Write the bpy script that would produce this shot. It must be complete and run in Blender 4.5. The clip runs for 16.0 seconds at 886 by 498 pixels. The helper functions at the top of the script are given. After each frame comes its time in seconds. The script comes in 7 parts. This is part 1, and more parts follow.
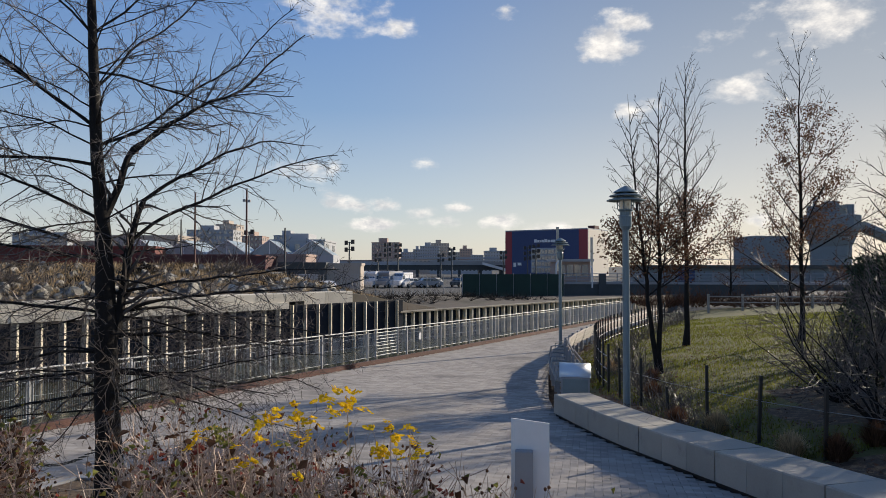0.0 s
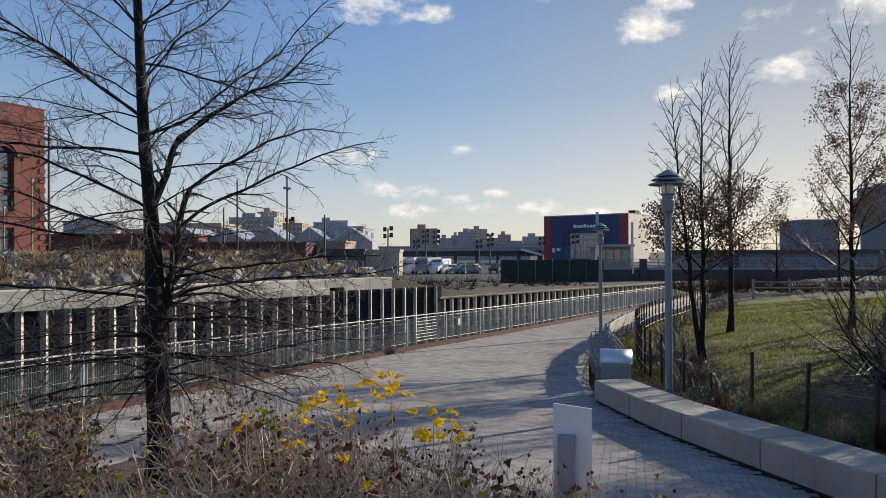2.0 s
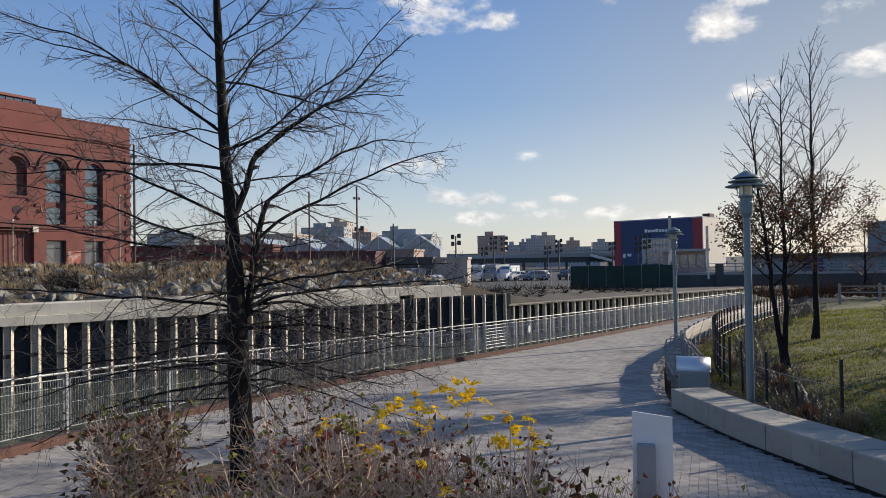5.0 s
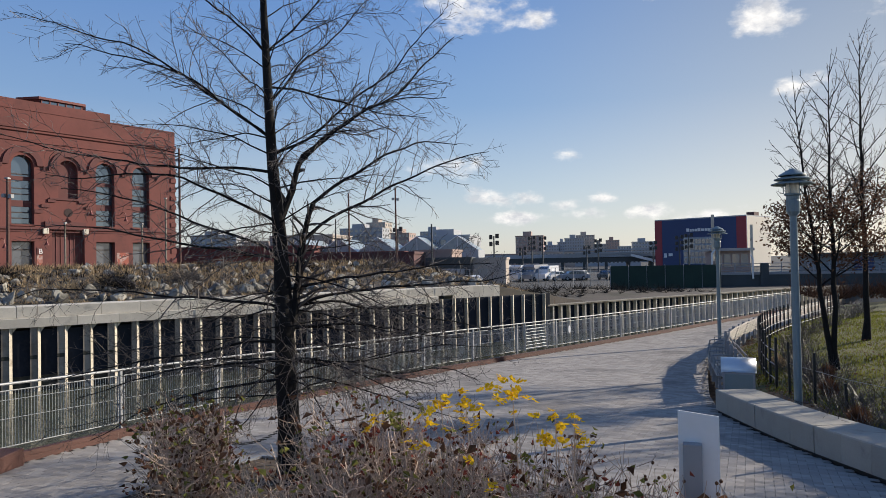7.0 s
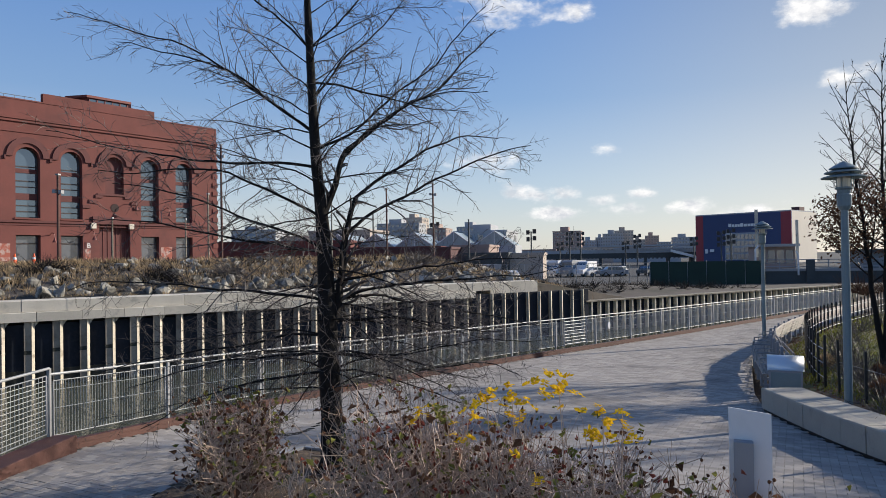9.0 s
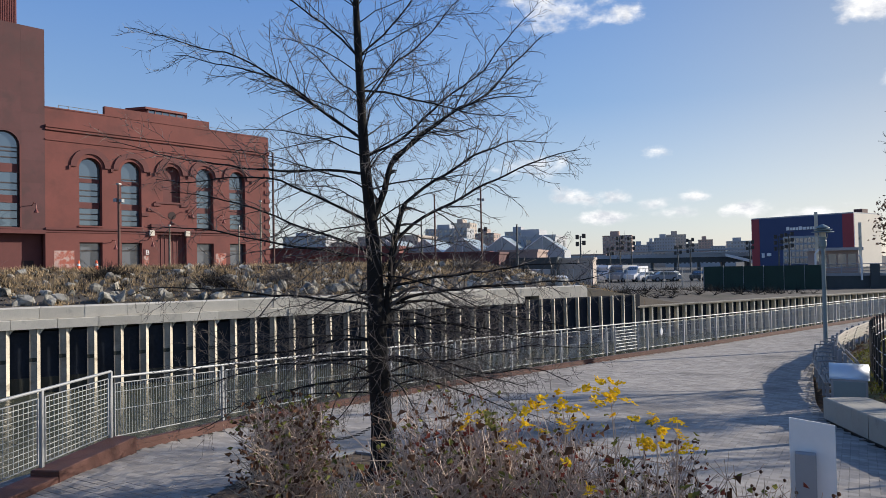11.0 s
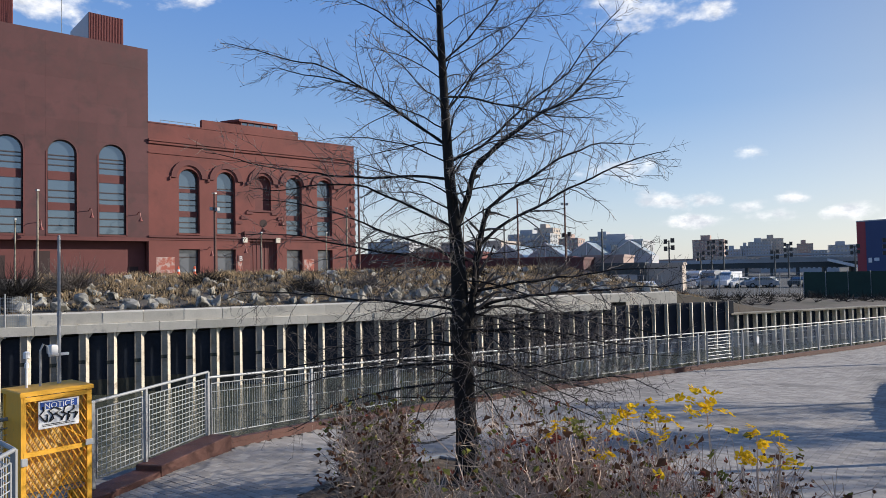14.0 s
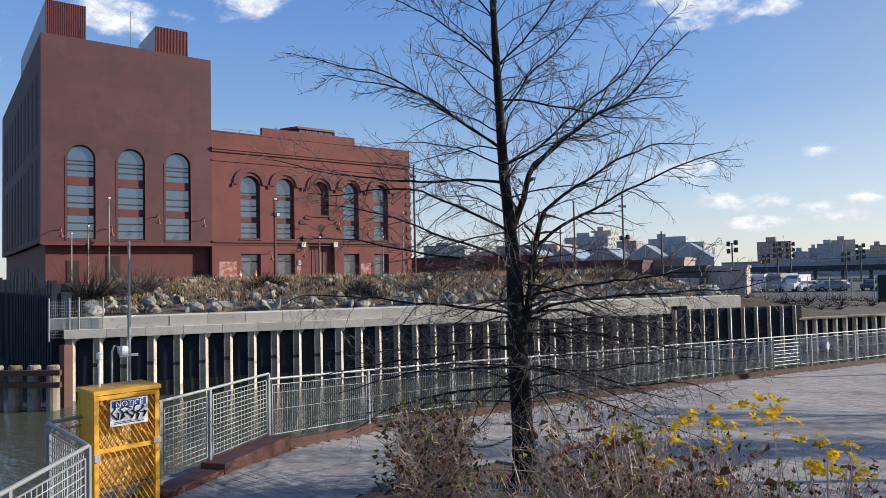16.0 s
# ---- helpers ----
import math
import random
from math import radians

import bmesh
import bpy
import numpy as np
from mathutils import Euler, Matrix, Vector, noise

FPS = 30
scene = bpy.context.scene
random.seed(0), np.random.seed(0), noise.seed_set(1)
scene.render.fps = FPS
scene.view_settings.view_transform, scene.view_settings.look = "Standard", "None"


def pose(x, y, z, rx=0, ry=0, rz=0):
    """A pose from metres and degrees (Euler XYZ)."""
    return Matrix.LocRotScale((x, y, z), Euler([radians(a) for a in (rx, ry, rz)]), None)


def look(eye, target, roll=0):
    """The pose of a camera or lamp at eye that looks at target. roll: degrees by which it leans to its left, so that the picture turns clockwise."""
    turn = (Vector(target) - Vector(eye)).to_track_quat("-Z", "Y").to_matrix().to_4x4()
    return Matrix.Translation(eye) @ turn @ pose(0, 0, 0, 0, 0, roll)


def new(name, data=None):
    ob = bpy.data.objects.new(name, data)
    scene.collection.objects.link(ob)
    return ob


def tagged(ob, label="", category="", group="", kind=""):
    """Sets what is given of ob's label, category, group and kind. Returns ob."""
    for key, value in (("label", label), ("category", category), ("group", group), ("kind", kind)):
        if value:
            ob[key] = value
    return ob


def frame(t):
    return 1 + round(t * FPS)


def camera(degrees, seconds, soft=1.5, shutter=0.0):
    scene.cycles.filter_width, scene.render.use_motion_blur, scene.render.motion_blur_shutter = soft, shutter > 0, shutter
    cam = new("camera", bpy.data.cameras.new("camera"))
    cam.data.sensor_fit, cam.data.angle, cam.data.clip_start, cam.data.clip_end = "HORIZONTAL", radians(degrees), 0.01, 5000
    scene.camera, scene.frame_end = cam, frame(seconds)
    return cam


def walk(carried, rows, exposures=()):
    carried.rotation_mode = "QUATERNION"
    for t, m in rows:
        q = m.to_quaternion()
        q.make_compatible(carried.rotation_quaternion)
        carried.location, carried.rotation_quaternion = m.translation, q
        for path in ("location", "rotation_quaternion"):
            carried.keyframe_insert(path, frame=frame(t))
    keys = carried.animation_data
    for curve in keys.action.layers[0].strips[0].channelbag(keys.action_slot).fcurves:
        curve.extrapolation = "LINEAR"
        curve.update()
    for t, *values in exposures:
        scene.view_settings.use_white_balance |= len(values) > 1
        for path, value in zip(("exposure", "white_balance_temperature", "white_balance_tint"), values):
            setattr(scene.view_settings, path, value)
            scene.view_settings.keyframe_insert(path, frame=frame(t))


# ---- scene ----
cam = camera(65.36, 16.0, soft=0.75)
PATH = [
    (0, (-0.018, 0.079, 2.718), (-0.0241, 10.0756, 2.9683), 0.05),
    (0.5, (-0.018, 0.069, 2.717), (-0.1559, 10.066, 2.9066), -0.12),
    (1, (-0.027, 0.071, 2.717), (-0.3016, 10.0666, 2.8468), -0.24),
    (1.5, (-0.03, 0.067, 2.714), (-0.4456, 10.0584, 2.7949), -0.23),
    (2, (-0.041, 0.061, 2.715), (-0.5986, 10.0449, 2.7642), -0.20),
    (2.5, (-0.052, 0.06, 2.714), (-0.7604, 10.0345, 2.7594), -0.27),
    (3, (-0.06, 0.055, 2.712), (-0.9286, 10.0167, 2.774), -0.36),
    (3.5, (-0.065, 0.041, 2.714), (-1.0997, 9.9868, 2.8069), -0.47),
    (4, (-0.07, 0.037, 2.716), (-1.2724, 9.9637, 2.8434), -0.64),
    (6.5, (-0.109, -0.049, 2.715), (-2.0581, 9.7577, 2.9009), -1.03),
    (7, (-0.121, -0.083, 2.715), (-2.187, 9.6993, 2.893), -1.05),
    (7.5, (-0.137, -0.098, 2.714), (-2.3244, 9.6582, 2.8803), -1.07),
    (8, (-0.15, -0.112, 2.712), (-2.4619, 9.6157, 2.8633), -1.02),
    (8.5, (-0.164, -0.109, 2.708), (-2.6063, 9.5872, 2.8396), -0.95),
    (9, (-0.188, -0.099, 2.703), (-2.768, 9.5612, 2.8212), -0.87),
    (11.5, (-0.197, -0.094, 2.709), (-3.6213, 9.2985, 2.9417), -1.13),
    (12, (-0.202, -0.088, 2.705), (-3.8066, 9.2369, 2.9526), -1.18),
    (12.5, (-0.212, -0.09, 2.707), (-3.996, 9.1628, 2.9581), -1.17),
    (13, (-0.218, -0.082, 2.704), (-4.1924, 9.0904, 2.9627), -1.10),
    (13.5, (-0.219, -0.083, 2.7), (-4.3796, 9.0061, 2.9777), -1.09),
    (14, (-0.222, -0.078, 2.701), (-4.5681, 8.923, 3.0099), -1.10),
    (14.5, (-0.216, -0.093, 2.704), (-4.7392, 8.8195, 3.0406), -1.14),
    (15, (-0.218, -0.083, 2.703), (-4.9196, 8.7347, 3.067), -1.16),
    (15.5, (-0.209, -0.081, 2.702), (-5.0878, 8.6402, 3.077), -1.24),
    (16, (-0.215, -0.087, 2.699), (-5.2666, 8.5346, 3.0769), -1.21),
]
walk(cam, [(t, look(eye, target, roll)) for t, eye, target, roll in PATH], exposures=[(0.0, 0.22, 6750, 10), (8.0, 0.30, 6450, 10), (16.0, 0.42, 6200, 10)])

# ---- light ----
SUN_AZ, SUN_EL = 54.0, 21.0      # degrees to the right of +y, degrees up
sun_way = Vector((math.sin(radians(SUN_AZ)) * math.cos(radians(SUN_EL)), math.cos(radians(SUN_AZ)) * math.cos(radians(SUN_EL)), math.sin(radians(SUN_EL))))
sun = new("sun", bpy.data.lights.new("sun", "SUN"))
sun.data.energy, sun.data.angle, sun.data.color = 5.0, radians(0.6), (1.0, 0.90, 0.76)
sun.matrix_world = look(sun_way * 100, (0, 0, 0))
world = bpy.data.worlds.new("world")
scene.world = world
world.use_nodes = True


def build_sky():
    nt = world.node_tree
    nt.nodes.clear()
    N, L = nt.nodes, nt.links
    sky = N.new("ShaderNodeTexSky")
    sky.sky_type, sky.sun_disc = "NISHITA", False
    sky.sun_elevation, sky.sun_rotation = radians(SUN_EL), radians(SUN_AZ)
    sky.air_density, sky.dust_density, sky.ozone_density = 1.0, 0.75, 2.6
    tc = N.new("ShaderNodeTexCoord")
    direction = tc.outputs["Generated"]

    def math_node(op, a, b=None, clamp=False):
        n = N.new("ShaderNodeMath")
        n.operation, n.use_clamp = op, clamp
        for i, v in enumerate((a, b)):
            if v is None:
                continue
            if isinstance(v, (int, float)):
                n.inputs[i].default_value = v
            else:
                L.new(v, n.inputs[i])
        return n.outputs[0]

    def dot(vec):
        n = N.new("ShaderNodeVectorMath")
        n.operation = "DOT_PRODUCT"
        L.new(direction, n.inputs[0])
        n.inputs[1].default_value = vec
        return n.outputs["Value"]

    best = None
    # azimuth, elevation, half width, half height (degrees)
    for az, el, w, h in CLOUDS:
        w, h = (w * 0.9, h * 0.9) if el > 7 else (w * 1.15, h)
        a, e = radians(az), radians(el)
        mid = Vector((math.sin(a) * math.cos(e), math.cos(a) * math.cos(e), math.sin(e)))
        side = Vector((math.cos(a), -math.sin(a), 0))
        top = side.cross(mid)
        p = math_node("MULTIPLY", dot(side), 1 / math.sin(radians(w)))
        q = math_node("MULTIPLY", math_node("SUBTRACT", dot(top), 0.0), 1 / math.sin(radians(h)))
        r = math_node("ADD", math_node("MULTIPLY", p, p), math_node("MULTIPLY", q, q))
        front = math_node("SUBTRACT", 1.0, math_node("SQRT", r))
        front = math_node("ADD", front, math_node("MULTIPLY", math_node("LESS_THAN", dot(mid), 0.0), -10.0))
        best = front if best is None else math_node("MAXIMUM", best, front)
    stretch = N.new("ShaderNodeMapping")
    stretch.inputs["Scale"].default_value = (1.0, 1.0, 1.7)
    L.new(direction, stretch.inputs[0])
    noises = []
    for sc, det, rough in ((16.0, 7.0, 0.6), (42.0, 4.0, 0.6)):
        nz = N.new("ShaderNodeTexNoise")
        nz.inputs["Scale"].default_value, nz.inputs["Detail"].default_value, nz.inputs["Roughness"].default_value = sc, det, rough
        L.new(stretch.outputs[0], nz.inputs["Vector"])
        noises.append(nz.outputs["Fac"])
    shape = math_node("ADD", best, math_node("MULTIPLY", math_node("SUBTRACT", noises[0], 0.52), 3.4))
    ramp = N.new("ShaderNodeMapRange")
    ramp.interpolation_type = "SMOOTHSTEP"
    ramp.inputs["From Min"].default_value, ramp.inputs["From Max"].default_value = 0.05, 1.0
    ramp.inputs["To Max"].default_value = 0.92
    L.new(shape, ramp.inputs["Value"])
    # bright body with a greyer underside
    grey = N.new("ShaderNodeMapRange")
    L.new(noises[1], grey.inputs["Value"])
    grey.inputs["From Min"].default_value, grey.inputs["From Max"].default_value = 0.35, 0.65
    body = N.new("ShaderNodeMix")
    body.data_type = "RGBA"
    body.inputs["A"].default_value, body.inputs["B"].default_value = CLOUD_GREY, CLOUD_WHITE
    L.new(grey.outputs[0], body.inputs["Factor"])
    mix = N.new("ShaderNodeMix")
    mix.data_type = "RGBA"
    L.new(ramp.outputs[0], mix.inputs["Factor"])
    # winter haze: paler, a little desaturated sky
    hsv = N.new("ShaderNodeHueSaturation")
    hsv.inputs["Saturation"].default_value, hsv.inputs["Value"].default_value = 1.0, 1.0
    L.new(sky.outputs[0], hsv.inputs["Color"])
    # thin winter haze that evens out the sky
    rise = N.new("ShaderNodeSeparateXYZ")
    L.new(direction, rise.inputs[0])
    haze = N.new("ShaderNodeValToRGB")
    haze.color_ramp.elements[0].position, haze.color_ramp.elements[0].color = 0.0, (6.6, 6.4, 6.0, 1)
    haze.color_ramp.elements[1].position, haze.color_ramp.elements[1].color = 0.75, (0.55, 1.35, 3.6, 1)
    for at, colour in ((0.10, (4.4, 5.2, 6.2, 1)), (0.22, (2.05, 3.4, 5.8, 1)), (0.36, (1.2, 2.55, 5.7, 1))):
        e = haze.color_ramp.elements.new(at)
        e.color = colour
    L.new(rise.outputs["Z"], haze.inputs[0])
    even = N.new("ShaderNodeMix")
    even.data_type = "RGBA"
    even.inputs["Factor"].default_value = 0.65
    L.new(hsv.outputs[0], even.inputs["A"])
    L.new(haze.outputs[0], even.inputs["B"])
    # warmer, milky veil towards the sun
    veil = N.new("ShaderNodeValToRGB")
    veil.color_ramp.elements[0].position, veil.color_ramp.elements[0].color = 0.0, (7.4, 6.7, 5.6, 1)
    veil.color_ramp.elements[1].position, veil.color_ramp.elements[1].color = 0.75, (1.6, 2.0, 2.8, 1)
    for at, colour in ((0.10, (6.0, 5.7, 5.2, 1)), (0.22, (3.9, 4.15, 4.4, 1)), (0.36, (2.5, 2.95, 3.6, 1))):
        e = veil.color_ramp.elements.new(at)
        e.color = colour
    L.new(rise.outputs["Z"], veil.inputs[0])
    near_sun = N.new("ShaderNodeMapRange")
    near_sun.interpolation_type = "SMOOTHSTEP"
    near_sun.inputs["From Min"].default_value, near_sun.inputs["From Max"].default_value = 0.45, 1.0
    near_sun.inputs["To Max"].default_value = 0.85
    L.new(dot(sun_way), near_sun.inputs["Value"])
    warm = N.new("ShaderNodeMix")
    warm.data_type = "RGBA"
    L.new(near_sun.outputs[0], warm.inputs["Factor"])
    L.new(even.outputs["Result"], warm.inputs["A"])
    L.new(veil.outputs[0], warm.inputs["B"])
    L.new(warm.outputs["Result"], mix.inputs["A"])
    L.new(body.outputs["Result"], mix.inputs["B"])
    bg = N.new("ShaderNodeBackground")
    bg.inputs["Strength"].default_value = 0.10
    L.new(mix.outputs["Result"], bg.inputs["Color"])
    out = N.new("ShaderNodeOutputWorld")
    L.new(bg.outputs[0], out.inputs[0])


CLOUDS = [(-8.7, 20.2, 5.0, 2.2), (-3.6, 19.2, 1.9, 1.2), (13.2, 17.4, 3.4, 2.0), (14.9, 19.2, 2.6, 1.4), (29.0, 17.6, 8.0, 3.2),
          (23.6, 13.1, 3.6, 1.7), (-11.4, 7.9, 3.8, 1.5), (-1.4, 8.6, 1.5, 0.8), (15.4, 12.4, 2.2, 1.2), (5.0, 20.5, 1.6, 0.9),
          (-8.0, 4.9, 2.4, 0.9), (-4.6, 5.1, 1.7, 0.8), (-1.9, 4.5, 1.7, 0.7), (1.6, 4.9, 1.7, 0.7), (-6.2, 3.5, 3.0, 0.7), (0.4, 3.6, 2.4, 0.7), (4.6, 3.7, 2.2, 0.7), (9.4, 3.3, 2.8, 0.9), (24.0, 3.5, 5.0, 1.0), (-56.5, 19.5, 5.0, 2.2), (-45.8, 21.3, 4.0, 1.8), (-68.0, 14.0, 6.0, 2.5), (50.0, 12.0, 10.0, 3.0)]
CLOUD_GREY, CLOUD_WHITE = (5.6, 5.7, 6.0, 1), (9.5, 9.2, 8.8, 1)
build_sky()


# ---- materials ----
def material(name, base, rough=0.8, metal=0.0, var=0.25, scale=1.2, fine=22.0, bump=0.15, piece=0.0, stain=None, spec=0.5, island=0.0):
    m = bpy.data.materials.new(name)
    m.use_nodes = True
    nt = m.node_tree
    N, L = nt.nodes, nt.links
    b = N["Principled BSDF"]
    geo = N.new("ShaderNodeNewGeometry")
    big, small = N.new("ShaderNodeTexNoise"), N.new("ShaderNodeTexNoise")
    for n, s, d in ((big, scale, 5.0), (small, fine, 4.0)):
        n.inputs["Scale"].default_value, n.inputs["Detail"].default_value, n.inputs["Roughness"].default_value = s, d, 0.62
        L.new(geo.outputs["Position"], n.inputs["Vector"])

    def mth(op, a, c):
        n = N.new("ShaderNodeMath")
        n.operation = op
        for i, v in enumerate((a, c)):
            if isinstance(v, (int, float)):
                n.inputs[i].default_value = v
            else:
                L.new(v, n.inputs[i])
        return n.outputs[0]

    f = mth("ADD", mth("MULTIPLY", mth("SUBTRACT", big.outputs["Fac"], 0.5), 2.6 * var), mth("MULTIPLY", mth("SUBTRACT", small.outputs["Fac"], 0.5), 1.8 * var))
    if piece:
        info = N.new("ShaderNodeObjectInfo")
        f = mth("ADD", f, mth("MULTIPLY", mth("SUBTRACT", info.outputs["Random"], 0.5), 2 * piece))
    if island:
        f = mth("ADD", f, mth("MULTIPLY", mth("SUBTRACT", geo.outputs["Random Per Island"], 0.5), 2 * island))
    f = mth("ADD", f, 1.0)
    colour = N.new("ShaderNodeVectorMath")
    colour.operation = "SCALE"
    colour.inputs[0].default_value = base
    L.new(f, colour.inputs["Scale"])
    source = colour.outputs[0]
    if stain:
        s_colour, s_scale, lo, hi = stain
        sn = N.new("ShaderNodeTexNoise")
        sn.inputs["Scale"].default_value, sn.inputs["Detail"].default_value, sn.inputs["Roughness"].default_value = s_scale, 6.0, 0.65
        L.new(geo.outputs["Position"], sn.inputs["Vector"])
        mr = N.new("ShaderNodeMapRange")
        mr.interpolation_type = "SMOOTHSTEP"
        mr.inputs["From Min"].default_value, mr.inputs["From Max"].default_value = lo, hi
        L.new(sn.outputs["Fac"], mr.inputs["Value"])
        mx = N.new("ShaderNodeMix")
        mx.data_type = "RGBA"
        L.new(mr.outputs[0], mx.inputs["Factor"])
        L.new(source, mx.inputs["A"])
        mx.inputs["B"].default_value = (*s_colour, 1)
        source = mx.outputs["Result"]
    L.new(source, b.inputs["Base Color"])
    b.inputs["Roughness"].default_value, b.inputs["Metallic"].default_value = rough, metal
    b.inputs["Specular IOR Level"].default_value = spec
    L.new(mth("ADD", mth("MULTIPLY", mth("SUBTRACT", small.outputs["Fac"], 0.5), 0.25), rough), b.inputs["Roughness"])
    if bump:
        bp = N.new("ShaderNodeBump")
        bp.inputs["Strength"].default_value, bp.inputs["Distance"].default_value = bump, 0.02
        L.new(small.outputs["Fac"], bp.inputs["Height"])
        L.new(bp.outputs[0], b.inputs["Normal"])
    return m


def leaf_material(name, base, through_light=0.45, var=0.3, scale=0.6, island=0.3):
    m = bpy.data.materials.new(name)
    m.use_nodes = True
    N, L = m.node_tree.nodes, m.node_tree.links
    N.remove(N["Principled BSDF"])
    geo, nz = N.new("ShaderNodeNewGeometry"), N.new("ShaderNodeTexNoise")
    nz.inputs["Scale"].default_value, nz.inputs["Detail"].default_value = scale, 5.0
    L.new(geo.outputs["Position"], nz.inputs["Vector"])
    a, b, c = (N.new("ShaderNodeMath") for _ in range(3))
    a.operation, b.operation, c.operation = "MULTIPLY_ADD", "MULTIPLY_ADD", "ADD"
    L.new(nz.outputs["Fac"], a.inputs[0])
    a.inputs[1].default_value, a.inputs[2].default_value = 2.4 * var, 1.0 - 1.2 * var
    L.new(geo.outputs["Random Per Island"], b.inputs[0])
    b.inputs[1].default_value, b.inputs[2].default_value = 2 * island, -island
    L.new(a.outputs[0], c.inputs[0])
    L.new(b.outputs[0], c.inputs[1])
    tint = N.new("ShaderNodeVectorMath")
    tint.operation = "SCALE"
    tint.inputs[0].default_value = base
    L.new(c.outputs[0], tint.inputs["Scale"])
    d, t, mx = N.new("ShaderNodeBsdfDiffuse"), N.new("ShaderNodeBsdfTranslucent"), N.new("ShaderNodeMixShader")
    L.new(tint.outputs[0], d.inputs["Color"])
    L.new(tint.outputs[0], t.inputs["Color"])
    mx.inputs[0].default_value = through_light
    L.new(d.outputs[0], mx.inputs[1])
    L.new(t.outputs[0], mx.inputs[2])
    L.new(mx.outputs[0], N["Material Output"].inputs["Surface"])
    return m


def glass_material(name, tint, rough=0.06, coat=0.0):
    m = bpy.data.materials.new(name)
    m.use_nodes = True
    b = m.node_tree.nodes["Principled BSDF"]
    b.inputs["Base Color"].default_value = (*tint, 1)
    b.inputs["Roughness"].default_value, b.inputs["Specular IOR Level"].default_value = rough, 0.9
    b.inputs["IOR"].default_value = 1.9
    b.inputs["Metallic"].default_value = coat
    return m


def water_material():
    m = bpy.data.materials.new("canal_water")
    m.use_nodes = True
    N, L = m.node_tree.nodes, m.node_tree.links
    b = N["Principled BSDF"]
    b.inputs["Base Color"].default_value = (0.075, 0.080, 0.058, 1)
    b.inputs["Roughness"].default_value, b.inputs["IOR"].default_value = 0.12, 1.33
    b.inputs["Specular IOR Level"].default_value = 0.32
    geo = N.new("ShaderNodeNewGeometry")
    mp = N.new("ShaderNodeMapping")
    mp.inputs["Rotation"].default_value = (0, 0, radians(47))
    mp.inputs["Scale"].default_value = (1.0, 2.2, 1.0)
    L.new(geo.outputs["Position"], mp.inputs[0])
    last = None
    for sc, st, di in ((0.9, 0.35, 0.10), (4.5, 0.4, 0.03)):
        n = N.new("ShaderNodeTexNoise")
        n.inputs["Scale"].default_value, n.inputs["Detail"].default_value = sc, 3.0
        L.new(mp.outputs[0], n.inputs["Vector"])
        bp = N.new("ShaderNodeBump")
        bp.inputs["Strength"].default_value, bp.inputs["Distance"].default_value = st, di
        L.new(n.outputs["Fac"], bp.inputs["Height"])
        if last:
            L.new(last, bp.inputs["Normal"])
        last = bp.outputs[0]
    L.new(last, b.inputs["Normal"])
    return m


